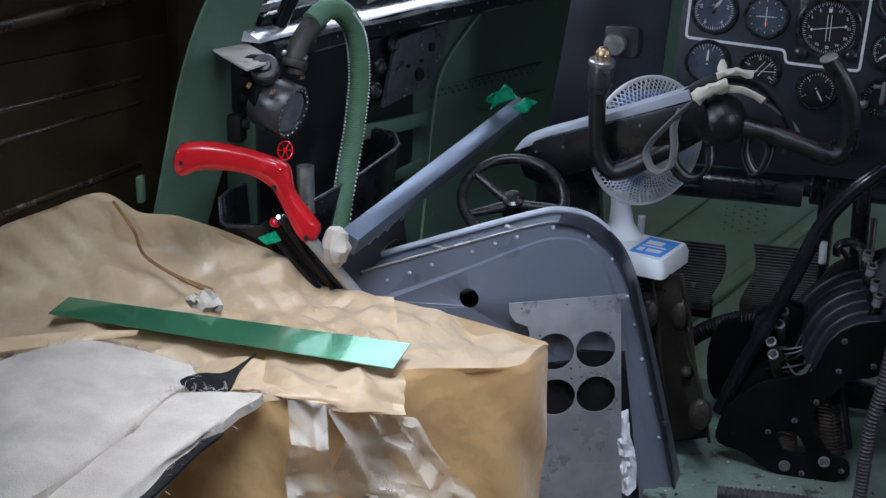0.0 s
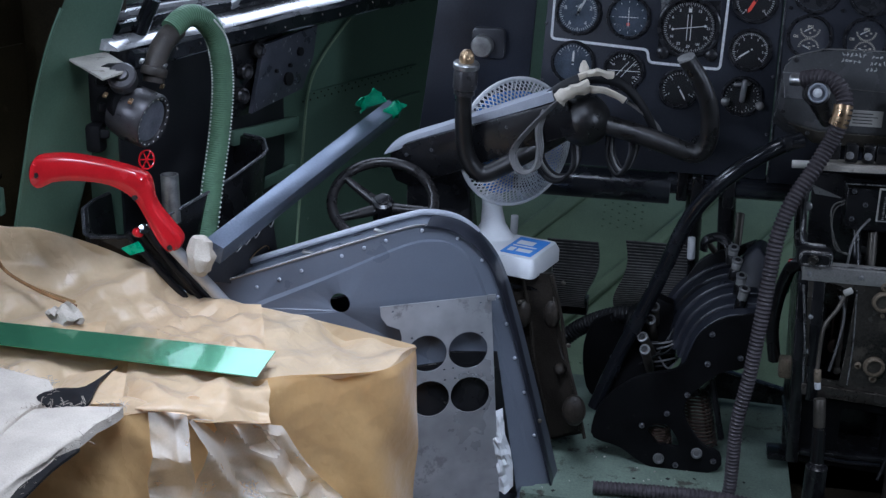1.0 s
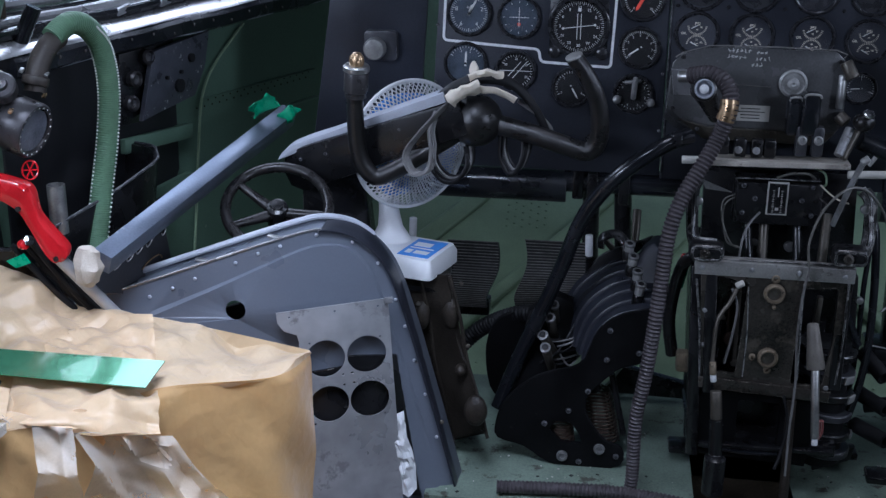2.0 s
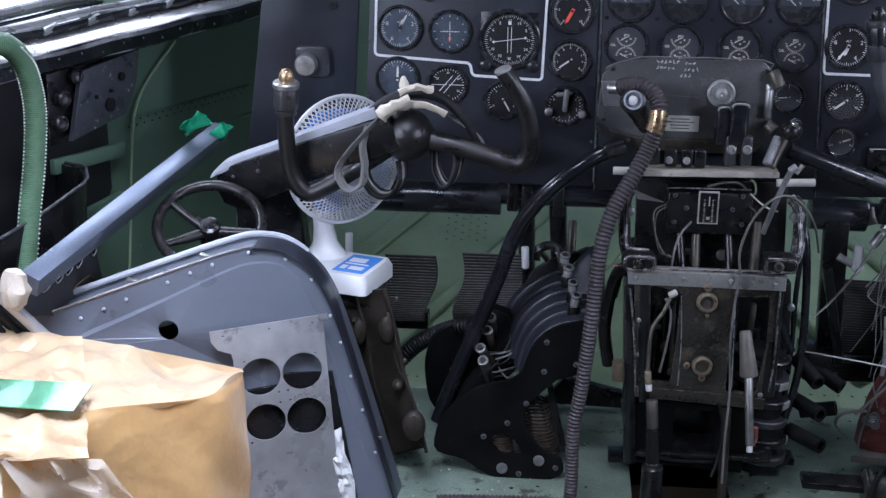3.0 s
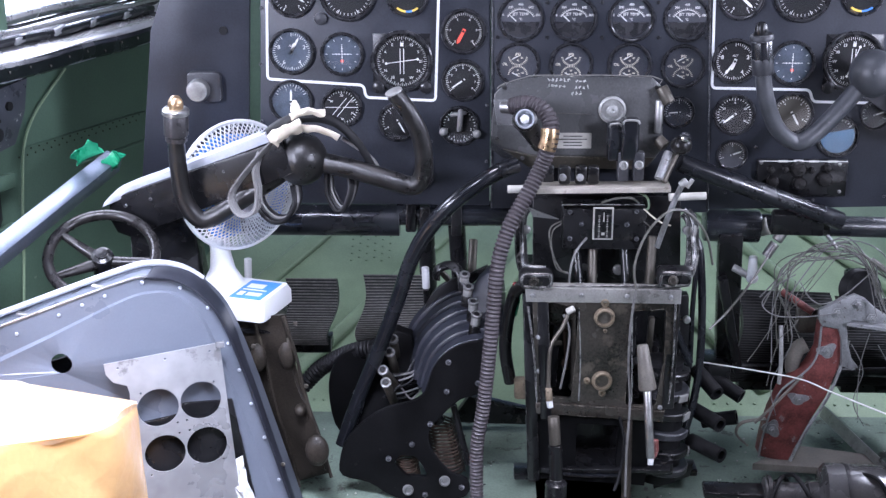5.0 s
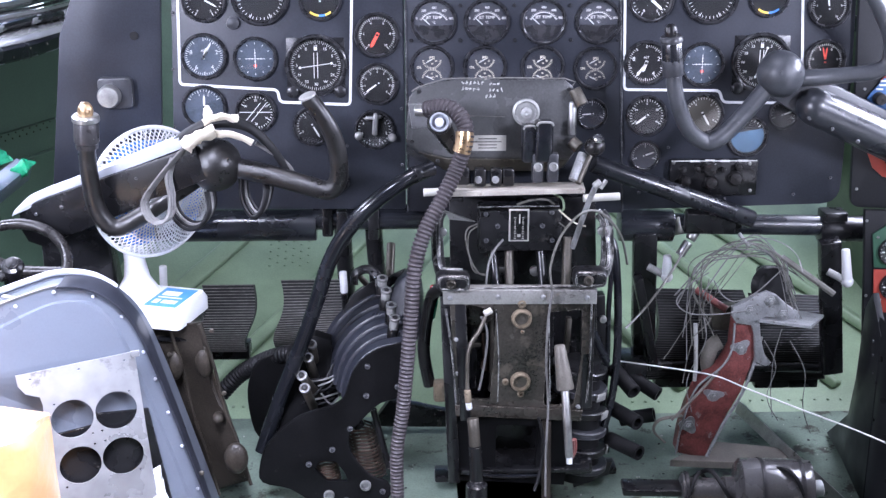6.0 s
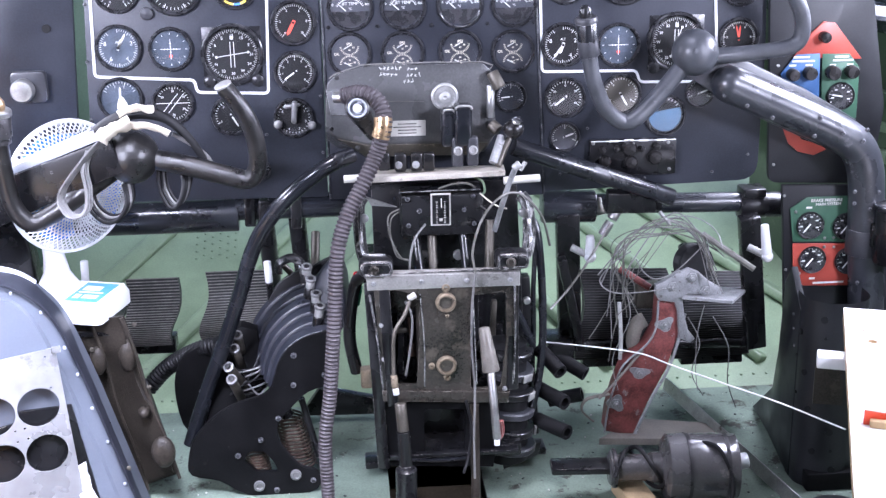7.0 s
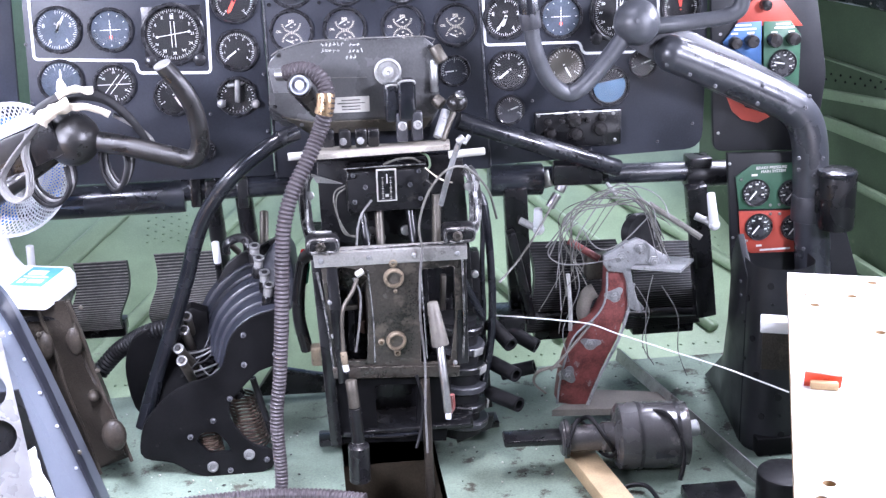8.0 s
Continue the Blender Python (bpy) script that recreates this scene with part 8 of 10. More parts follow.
lathe(bm, [(0.022, -0.07), (0.022, -0.006), (0.020, 0.000), (0.013, 0.003), (0.012, 0.007), (0, 0.008)], wm, 24)
part("hub", bm, BLACK, wheel)
bm = mesh()
lathe(bm, [(0.010, -0.004), (0.009, 0.003), (0.005, 0.005), (0, 0.005)], wm, 16)
part("nut", bm, STEEL, wheel)
bm = mesh()
rod(bm, wm @ Vector((0, 0, -0.07)), wm @ Vector((0.02, 0.02, -0.22)), 0.024, n=18)
part("shaft", bm, BLACK, wheel)

# ---- wall fittings ----
fit_depth(1.0)
frame_post = thing("wall_frame", (-1.300, 2.012, 0.354), "upright green painted fuselage frame with rivets", "frame")
bm = mesh()
plate(bm, [V(p) for p in ((-1.130, 1.950, 0.880), (-1.163, 1.950, 0.809), (-1.193, 1.950, 0.743), (-1.226, 1.950, 0.645), (-1.252, 1.950, 0.539), (-1.284, 1.950, 0.406), (-1.302, 1.950, 0.325), (-1.252, 2.060, 0.300), (-1.233, 2.060, 0.371), (-1.188, 2.060, 0.517), (-1.159, 2.060, 0.628), (-1.131, 2.060, 0.742), (-1.110, 2.060, 0.796), (-1.085, 2.060, 0.868))], (-0.006, 0.020, 0))
part("web", bm, GREEN, frame_post)
bm = mesh()
tube(bm, [(-1.163, 1.949, 0.809), (-1.193, 1.949, 0.743), (-1.226, 1.949, 0.645), (-1.252, 1.949, 0.539), (-1.284, 1.949, 0.406), (-1.302, 1.949, 0.325)], 0.003, 6)
part("edge", bm, GREEN, frame_post)
bm = mesh()
tube(bm, [(-1.136, 2.124, 0.676), (-1.127, 2.122, 0.702), (-1.109, 2.129, 0.743), (-1.084, 2.138, 0.801)], 0.014, 12)
part("window_post", bm, TUBE, frame_post, "glossy black window post")
screws("rivet", [V(p) for p in ((-1.266, 2.004, 0.413), (-1.263, 2.020, 0.408), (-1.259, 2.038, 0.402), (-1.270, 2.001, 0.405))], (1, -0.3, 0), 0.003, GREEN, frame_post)
bm = mesh()
plate(bm, [V(p) for p in ((-1.189, 1.999, 0.720), (-1.172, 2.087, 0.722), (-1.048, 1.960, 0.716), (-1.066, 1.880, 0.714))], (0, 0.0, -0.004), bev=0.001)
part("bracket", bm, SHELF, frame_post, "pale bracket plate")
bm = mesh()
box(bm, (0.012, 0.02, 0.05), (-1.301, 1.942, 0.470), 0.005)
part("clip", bm, GREEN, frame_post)

fit_depth(1.0)
rib = thing("wall_rib", (-0.954, 2.624, 0.183), "thin pale green wall rib beside the window", "rib")
bm = mesh()
tube(bm, [(-0.903, 2.803, 0.670), (-0.938, 2.698, 0.601), (-0.954, 2.647, 0.540), (-0.961, 2.628, 0.443), (-0.966, 2.612, 0.318), (-0.973, 2.589, 0.165)], 0.0032, 6)
part("edge", bm, GREEN_LIGHT, rib)
for p, q, w in (((-1.035, 2.378, 0.491), (-0.965, 2.589, 0.477), 0.030), ((-1.023, 2.414, 0.368), (-0.969, 2.578, 0.379), 0.02), ((-0.960, 2.653, 0.529), (-0.814, 3.096, 0.514), 0.0025), ((-0.899, 2.833, 0.450), (-0.807, 3.112, 0.442), 0.005)):
    p, q = V(p), V(q)
    bm = mesh()
    box(bm, (0.014, w, (q - p).length), axes((p + q) / 2, q - p, (1, 0, 0)), 0.002)
    part("stringer", bm, GREEN, rib)
screws("rivet", [V((-0.966, 2.640, 0.512)).lerp(V((-0.822, 3.077, 0.498)), k / 33) + Vector((0, 0, 0.012 * (k % 2))) for k in range(34)], (1, -0.3, 0), 0.0021, OLIVE, rib)

panel_box = thing("switch_panel", (-0.970, 2.514, 0.518), "worn dark wall panel with scratches and punched holes", "switch panel")
bm = mesh()
plate(bm, [V(p) for p in ((-0.984, 2.443, 0.670), (-0.925, 2.622, 0.684), (-0.930, 2.604, 0.618), (-0.943, 2.566, 0.558), (-0.984, 2.441, 0.545), (-0.998, 2.401, 0.539))], (-0.01, 0.003, 0), bev=0.002)
part("plate", bm, SCRATCHED, panel_box)
for p, r in (((-0.944, 2.555, 0.639), 0.009), ((-0.957, 2.513, 0.589), 0.014), ((-0.970, 2.476, 0.612), 0.004), ((-0.955, 2.520, 0.616), 0.004)):
    bm = mesh()
    cyl(bm, r, 0.006, axes(p, (1, -0.33, 0)), n=16)
    part("hole", bm, DIAL, panel_box)
bm = mesh()
plate(bm, [V(p) for p in ((-1.027, 2.372, 0.676), (-0.992, 2.479, 0.677), (-1.005, 2.438, 0.532), (-1.030, 2.363, 0.535))], (-0.02, 0.006, 0), bev=0.002)
back_plate = part("back_plate", bm, BLACK, panel_box)
for p in ((-0.996, 2.437, 0.661), (-1.009, 2.397, 0.624), (-1.013, 2.383, 0.578)):
    bm = mesh()
    lathe(bm, [(0.016, -0.012), (0.016, 0.006), (0.012, 0.010), (0.009, 0.004), (0, 0.003)], axes(p, (1, -0.5, 0.1)), 18)
    part("socket", bm, GRIP, back_plate)

bin_ = thing("map_bin", (-1.005, 2.226, 0.320), "open black metal map bin on the side wall", "bin")
rim = [(-0.931, 2.29, 0.495), (-0.968, 2.17, 0.469), (-1.02, 2.07, 0.443), (-1.082, 1.98, 0.411), (-1.157, 1.96, 0.411), (-1.192, 2.03, 0.445), (-1.134, 2.25, 0.456), (-1.052, 2.42, 0.494), (-0.969, 2.38, 0.496)]
rimv = [v for a, b in zip(rim, rim[1:] + rim[:1]) for v in (V(a).lerp(V(b), 0.12), V(a).lerp(V(b), 0.5), V(a).lerp(V(b), 0.88))]
zr = sum(p.z for p in rimv) / len(rimv)
bm = mesh()
cen = sum(rimv, Vector()) / len(rimv)
top = [bm.verts.new(p) for p in rimv]
low = [bm.verts.new(p + (cen - p) * 0.12 + Vector((0, 0, -0.18))) for p in rimv]
tin = [bm.verts.new(p + (cen - p) * 0.05) for p in rimv]
lin = [bm.verts.new(p + (cen - p) * 0.17 + Vector((0, 0, -0.17))) for p in rimv]
k2 = len(rimv)
for u, v in ((top, low), (tin, top), (lin, tin)):
    for k in range(k2):
        bm.faces.new((u[k], u[(k + 1) % k2], v[(k + 1) % k2], v[k]))
bm.faces.new(low)
bm.faces.new(lin)
part("body", bm, BLACK, bin_)
bm = mesh()
tube(bm, rimv, 0.003, 6, 1, closed=True)
part("rim", bm, GREY_DARK, bin_, "worn dark metal rim")

fit_depth(0.96)
bin2 = thing("slotted_panel", (-0.960, 2.301, 0.240), "dark metal panel with rounded slots beside the seat", "metal panel")
bm = mesh()
plate(bm, [V(p) for p in ((-1.004, 2.108, 0.286), (-1.000, 2.121, 0.336), (-0.946, 2.285, 0.369), (-0.938, 2.308, 0.364), (-0.932, 2.326, 0.268), (-0.930, 2.332, 0.200))], (-0.003, 0.001, 0), bev=0.001)
sheet = part("sheet", bm, GREY_DARK, bin2, smooth=False)
for a, b, c, d in (((-0.991, 2.145, 0.336), (-0.980, 2.176, 0.340), (-0.980, 2.175, 0.323), (-0.986, 2.158, 0.315)), ((-0.979, 2.181, 0.341), (-0.969, 2.209, 0.347), (-0.969, 2.211, 0.328), (-0.974, 2.196, 0.319)), ((-0.969, 2.209, 0.347), (-0.960, 2.237, 0.353), (-0.960, 2.238, 0.335), (-0.965, 2.223, 0.325)), ((-0.960, 2.237, 0.353), (-0.951, 2.265, 0.359), (-0.951, 2.265, 0.340), (-0.955, 2.252, 0.330)), ((-0.945, 2.282, 0.359), (-0.940, 2.297, 0.361), (-0.937, 2.307, 0.349), (-0.940, 2.298, 0.339))):
    a, b, c, d = V(a), V(b), V(c), V(d)
    bm = mesh()
    plate(bm, smooth_line([a, b, c, d], 4, True), (0.001, 0, 0))
    slot = part("slot", bm, DIAL, sheet)
    # Glint on the slot's edge as a steel tube; the slot is a dark patch
    bm = mesh()
    tube(bm, [v + Vector((0.002, 0, 0)) for v in (b, c, d, d.lerp(a, 0.25))], 0.0012, 6)
    part("slot_lip", bm, STEEL, sheet, "bright lip for the glint on the slot's edge")
bm = mesh()
tube(bm, [(-0.960, 2.233, 0.290), (-0.953, 2.254, 0.300), (-0.943, 2.283, 0.304), (-0.940, 2.293, 0.293)], 0.0014, 6)
part("cutout_edge", bm, BRASS, sheet)

fit_depth(1.0)
reg = thing("oxygen_regulator", (-1.091, 2.025, 0.545), "black oxygen regulator with a round dial and a red tag", "regulator")
bm = mesh()
c = V((-1.077, 1.979, 0.648))
cyl(bm, 0.038, 0.06, axes(c, (0.8, -0.6, 0.1)), n=28, bev=0.006)
box(bm, (0.06, 0.05, 0.10), c + Vector((-0.03, 0.01, 0.01)), 0.012)
box(bm, (0.03, 0.03, 0.05), c + Vector((-0.045, -0.02, -0.055)), 0.008)
box(bm, (0.05, 0.04, 0.03), c + Vector((-0.005, -0.015, 0.055)), 0.008)
for k in range(6):
    box(bm, (0.016, 0.016, 0.018), axes(c + Vector((0.02 - 0.045 * (k % 2), -0.03, 0)) + Vector((0, 0, 0.045 * (k // 2) - 0.045)), (0.5, -0.8, 0.2)), 0.004)
part("body", bm, DULL_BLACK, reg)
bm = mesh()
m = axes((-1.031, 1.973, 0.626), (0.90, -0.18, -0.25)) @ Matrix.Scale(1.17, 4)
lathe(bm, [(0.036, -0.05), (0.041, -0.03), (0.041, 0.004), (0.038, 0.008), (0.033, 0.006), (0.0325, 0.001), (0, 0.001)], m, 32)
dl = part("dial", bm, GRIP, reg)
bm = mesh()
cyl(bm, 0.031, 0.003, m @ pose(0, 0, 0.002), n=28)
part("face", bm, GAUGE_GLASS, dl)
bm = mesh()
for k in range(20):
    q = 2 * math.pi * k / 20
    box(bm, (0.002, 0.001, 0.001), m @ pose(0.0352 * math.cos(q), 0.0352 * math.sin(q), 0.0072))
part("markings", bm, WHITE_INK, dl)
bm = mesh()
m2 = axes((-1.060, 1.939, 0.706), (0.2, -0.75, 0.6))
lathe(bm, [(0.024, -0.02), (0.024, 0.001), (0.021, 0.004), (0.012, 0.004), (0.010, 0.010), (0, 0.011)], m2, 24)
part("cap", bm, GRIP, reg, "dull dark metal cap")
bm = mesh()
tube(bm, [(-1.042, 2.023, 0.679), (-1.038, 2.035, 0.719), (-1.031, 2.057, 0.745), (-1.021, 2.088, 0.762)], 0.0185, 14)
rod(bm, (-1.042, 2.024, 0.689), (-1.040, 2.029, 0.704), 0.0225, n=20, bev=0.003)
part("elbow", bm, ELBOW, reg)
for p in ((-1.021, 2.027, 0.708), (-1.024, 2.018, 0.674), (-1.067, 1.889, 0.685), (-1.043, 1.930, 0.667), (-1.039, 1.974, 0.725)):
    bm = mesh()
    box(bm, (0.007, 0.011, 0.005), axes(p, (0.3, -0.4, 1)), 0.0015)
    part("clip", bm, STEEL if p[2] > 0.69 else BRASS, reg)
bm = mesh()
tag_m = axes((-1.039, 1.972, 0.557), (0.6, -0.8, 0.1))
tube(bm, [tag_m @ Vector((0.013 * math.cos(q), 0.016 * math.sin(q), 0)) for q in (2 * math.pi * k / 20 for k in range(20))], 0.0017, 6, 1, closed=True)
for q in (0, 60, 120):
    q = radians(q)
    rod(bm, tag_m @ Vector((0.012 * math.cos(q), 0.015 * math.sin(q), 0)), tag_m @ Vector((-0.012 * math.cos(q), -0.015 * math.sin(q), 0)), 0.0014, n=6)
part("red_tag", bm, RED, reg)

hose = thing("oxygen_hose", (-1.000, 2.119, 0.355), "thick green ribbed oxygen hose hanging in a bend", "hose")
bm = mesh()
hose_line = [(-1.026, 2.072, 0.761), (-1.010, 2.105, 0.780), (-0.994, 2.140, 0.770), (-0.983, 2.173, 0.729), (-0.979, 2.186, 0.654), (-0.983, 2.172, 0.561), (-0.992, 2.146, 0.459), (-1.000, 2.119, 0.344), (-1.007, 2.099, 0.249)]
tube(bm, hose_line, 0.0197, 16, ribs=0.0004, pitch=0.0042)
part("hose", bm, HOSE_GREEN, hose)
for dx in (-1, 1):
    bm = mesh()
    for p in smooth_line(hose_line[2:8], 30)[::2]:
        ball(bm, 0.0019, p + Vector((0.0172, 0.0076, 0)) * dx + Vector((0.004, -0.008, 0)), n=6)
    part("stitching", bm, WHITE_INK, hose, "pale stitching along the hose")

fit_depth(1.0)
# ---- folding saw, cables and tube lying on the paper ----
saw = thing("pruning_saw", (-0.972, 1.931, 0.407), "pruning saw with a glossy red plastic handle", "saw")
bm = mesh()
outline = [(-1.151, 1.772, 0.577), (-1.147, 1.776, 0.595), (-1.137, 1.787, 0.602), (-1.107, 1.820, 0.597), (-1.067, 1.862, 0.579), (-1.027, 1.900, 0.556), (-1.009, 1.909, 0.540), (-1.001, 1.909, 0.501), (-0.978, 1.909, 0.470), (-0.956, 1.909, 0.443), (-0.961, 1.909, 0.424), (-0.981, 1.909, 0.414), (-1.000, 1.909, 0.430), (-1.021, 1.906, 0.473), (-1.035, 1.893, 0.509), (-1.061, 1.868, 0.536), (-1.093, 1.836, 0.550), (-1.123, 1.803, 0.556), (-1.140, 1.783, 0.550), (-1.149, 1.773, 0.560)]
plate(bm, smooth_line([V(p) for p in outline], 4, True), (-0.006, 0.026, 0), bev=0.009)
hd = part("handle", bm, SAW_RED, saw, "glossy red handle")
for p in ((-1.142, 1.780, 0.575), (-1.030, 1.896, 0.513), (-0.978, 1.908, 0.426)):
    bm = mesh()
    cyl(bm, 0.0045, 0.004, axes(p, (0, -1, 0)), n=14)
    part("pin", bm, BAKELITE, hd)
bm = mesh()
rod(bm, (-0.978, 1.920, 0.423), (-0.894, 1.998, 0.272), 0.0105, n=14)
part("tube", bm, ALU, saw, "bright steel tube")
fit_depth(1.09)
cables = thing("cable_coil", (-0.901, 1.780, 0.430), "loose bundle of black cables behind the paper", "cable")
for k in range(6):
    bm = mesh()
    o = Vector((0.011 * (k - 2.5), 0.012 * (k % 3), 0.006 * (k % 2)))
    tube(bm, [V((-0.953, 1.780, 0.495)) + o, V((-0.934, 1.790, 0.461)) + o * 0.9, V((-0.904, 1.800, 0.417)) + o * 0.8, V((-0.867, 1.820, 0.361)) + o * 0.7], 0.0055, 8)
    part("cable", bm, RUBBER, cables)
bm = mesh()
cyl(bm, 0.008, 0.012, axes((-0.957, 1.770, 0.501), (1, -0.6, 0.2)), n=12, bev=0.002)
part("red_plug", bm, RED, cables)
bm = mesh()
lathe(bm, [(0.007, -0.004), (0.008, 0.003), (0.004, 0.004), (0, 0.004)], axes((-0.946, 1.770, 0.508), (0.2, -1, 0.4)), 14)
part("clip", bm, CHROME, cables)
fit_depth(1.076)
sock = thing("steel_socket", (-0.959, 1.900, 0.501), "short open steel tube standing behind the saw", "tube")
bm = mesh()
a = V((-0.965, 1.920, 0.470))
b = V((-0.966, 1.920, 0.552))
lathe(bm, [(0.0150, 0), (0.0150, (b - a).length), (0.0125, (b - a).length), (0.0125, (b - a).length - 0.03), (0, (b - a).length - 0.03)], axes(a, b - a), 22)
part("body", bm, STEEL, sock)
bm = mesh()
rod(bm, Vector((a.x, a.y, -0.3)), a, 0.013, n=14)
part("stem", bm, BLACK, sock)
fit_depth(1.03)
tape2 = thing("green_tape_scrap", (-1.013, 1.860, 0.440), "scrap of green tape at the paper's edge", "tape")
bm = mesh()
plate(bm, [V(p) for p in ((-1.043, 1.870, 0.432), (-1.012, 1.870, 0.447), (-1.002, 1.870, 0.431), (-1.028, 1.870, 0.421))], (0, 0.003, 0))
part("scrap", bm, GREEN_TAPE, tape2)

fit_depth(1.1)
# ---- brown paper draped over the stowed seat cushion ----
def tri(x):
    return abs((x % 1.0) * 2 - 1)


def crumple(p, amount, scale):
    """Sharp straight creases that come and go, over soft buckling."""
    q = p * (scale / 15)
    h = 0.0
    for k, (ang, f) in enumerate(((0.25, 5.0), (1.05, 7.0), (1.9, 6.0), (2.6, 9.0), (0.75, 12.0), (2.2, 15.0), (1.4, 19.0))):
        u = q.x * math.cos(ang) + (q.y + 0.7 * q.z) * math.sin(ang) + 0.03 * noise.noise(q * 5 + Vector((k, 0, 0)))
        gate = min(0.5, max(0.0, noise.noise(q * 3.4 + Vector((3 * k, 5, k))) + 0.12))
        h += gate * (tri(u * f + 0.37 * k) - 0.5) * 0.36 / f
    soft = noise.noise(q * 4.5 + Vector((9, 2, 4)))
    fine = abs(noise.noise(q * 30)) * max(0.0, noise.noise(q * 5 + Vector((2, 7, 1))))
    return amount / 0.008 * (0.0007 * soft + h - 0.004 * fine)


def drape(bm, rows, across, down, amount=0.006, scale=16.0, thick=0.0, sharp=False):
    """A crumpled sheet through rows of points."""
    lines = [smooth_line([Vector(p) for p in r], across) for r in rows]
    cols = [smooth_line([l[k] for l in lines], down) for k in range(len(lines[0]))]
    nu, nv = len(cols), len(cols[0])
    grid = []
    for k in range(nu):
        col = []
        for j in range(nv):
            p = cols[k][j]
            du = cols[min(k + 1, nu - 1)][j] - cols[max(k - 1, 0)][j]
            dv = cols[k][min(j + 1, nv - 1)] - cols[k][max(j - 1, 0)]
            nrm = du.cross(dv).normalized()
            if nrm.z < -0.2 or (abs(nrm.z) < 0.2 and nrm.y > 0):
                nrm = -nrm
            edge = min(1.0, j / 3, (nv - 1 - j) / 3)
            col.append(bm.verts.new(p + nrm * crumple(p, amount, scale) * edge))
        grid.append(col)
    for k in range(nu - 1):
        for j in range(nv - 1):
            bm.faces.new((grid[k][j], grid[k + 1][j], grid[k + 1][j + 1], grid[k][j + 1]))
    if thick:
        bmesh.ops.solidify(bm, geom=bm.faces[:], thickness=thick)
    return bm


row_a = [(-1.350, 1.500, 0.500), (-1.315, 1.550, 0.519), (-1.262, 1.620, 0.536), (-1.215, 1.700, 0.544), (-1.162, 1.720, 0.512), (-1.110, 1.750, 0.501), (-1.027, 1.780, 0.469), (-0.958, 1.800, 0.433), (-0.880, 1.800, 0.391), (-0.769, 1.800, 0.383), (-0.644, 1.800, 0.365), (-0.519, 1.800, 0.344)]
row_b = [(-1.333, 1.460, 0.410), (-1.298, 1.506, 0.410), (-1.236, 1.561, 0.420), (-1.170, 1.607, 0.430), (-1.129, 1.648, 0.420), (-1.070, 1.658, 0.405), (-0.978, 1.644, 0.385), (-0.897, 1.627, 0.375), (-0.813, 1.645, 0.370), (-0.728, 1.698, 0.360), (-0.616, 1.728, 0.352), (-0.517, 1.795, 0.344)]
row_c = [(-1.144, 1.189, 0.390), (-1.107, 1.217, 0.390), (-1.049, 1.252, 0.390), (-0.989, 1.289, 0.390), (-0.954, 1.328, 0.385), (-0.910, 1.353, 0.380), (-0.869, 1.386, 0.375), (-0.823, 1.430, 0.370), (-0.753, 1.482, 0.365), (-0.689, 1.595, 0.360), (-0.548, 1.684, 0.347), (-0.515, 1.785, 0.342)]
wrap = thing("wrapped_cushion", (V(row_c[9]).x, 1.6, 0.0), "bulky cushion wrapped in crumpled brown kraft paper", "wrapped bundle")
bm = mesh()
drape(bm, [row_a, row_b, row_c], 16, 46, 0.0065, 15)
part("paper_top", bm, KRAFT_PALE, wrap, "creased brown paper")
bm = mesh()
front = [V(p) for p in row_c]
drop = []
for h in (0.0, 0.08, 0.2, 0.33, 0.6):
    drop.append([Vector((p.x + 0.01 * h, p.y + 0.001 - 0.03 * h, p.z + 0.002 - h)) for p in front])
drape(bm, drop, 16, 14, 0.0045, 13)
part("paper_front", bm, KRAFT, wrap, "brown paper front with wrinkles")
bm = mesh()
side = [V(row_a[-1]), V(row_b[-1]), V(row_c[-1])]
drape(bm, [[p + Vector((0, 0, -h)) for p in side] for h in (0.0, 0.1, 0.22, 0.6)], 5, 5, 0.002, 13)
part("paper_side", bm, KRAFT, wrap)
bm = mesh()
drape(bm, [[V(p) + Vector((0, -0.003, 0.006)) for p in r] for r in ([(-0.945, 1.790, 0.376), (-0.857, 1.790, 0.382), (-0.764, 1.790, 0.387)], [(-0.903, 1.620, 0.377), (-0.807, 1.629, 0.372), (-0.716, 1.668, 0.363)], [(-0.845, 1.443, 0.375), (-0.753, 1.481, 0.370), (-0.682, 1.576, 0.364)], [(-0.846, 1.453, 0.360), (-0.748, 1.466, 0.345), (-0.662, 1.522, 0.325)])], 24, 30, 0.0038, 34)
part("paper_flap", bm, KRAFT_PALE, wrap, "folded paper flap")
# torn edges and folds standing up
for rows in (([(-1.157, 1.717, 0.435), (-1.080, 1.682, 0.425), (-1.015, 1.670, 0.415)], [(-1.161, 1.709, 0.425), (-1.087, 1.685, 0.412), (-1.027, 1.686, 0.402)]), ([(-1.040, 1.545, 0.405), (-0.993, 1.579, 0.412), (-0.948, 1.631, 0.405)], [(-1.038, 1.548, 0.395), (-0.987, 1.574, 0.395), (-0.949, 1.622, 0.392)]), ([(-1.224, 1.397, 0.415), (-1.127, 1.443, 0.420), (-1.050, 1.495, 0.412)], [(-1.211, 1.376, 0.405), (-1.119, 1.428, 0.410), (-1.053, 1.492, 0.405)]), ([(-0.934, 1.472, 0.390), (-0.886, 1.481, 0.400), (-0.855, 1.487, 0.395)], [(-0.921, 1.392, 0.385), (-0.861, 1.405, 0.388), (-0.832, 1.422, 0.385)])):
    bm = mesh()
    drape(bm, [[V(p) + Vector((0, -0.003, 0.006)) for p in r] for r in rows], 10, 5, 0.003, 40)
    part("torn_edge", bm, KRAFT_PALE, wrap)
# Shaded gap along the tear, drawn as a dark brown tube
bm = mesh()
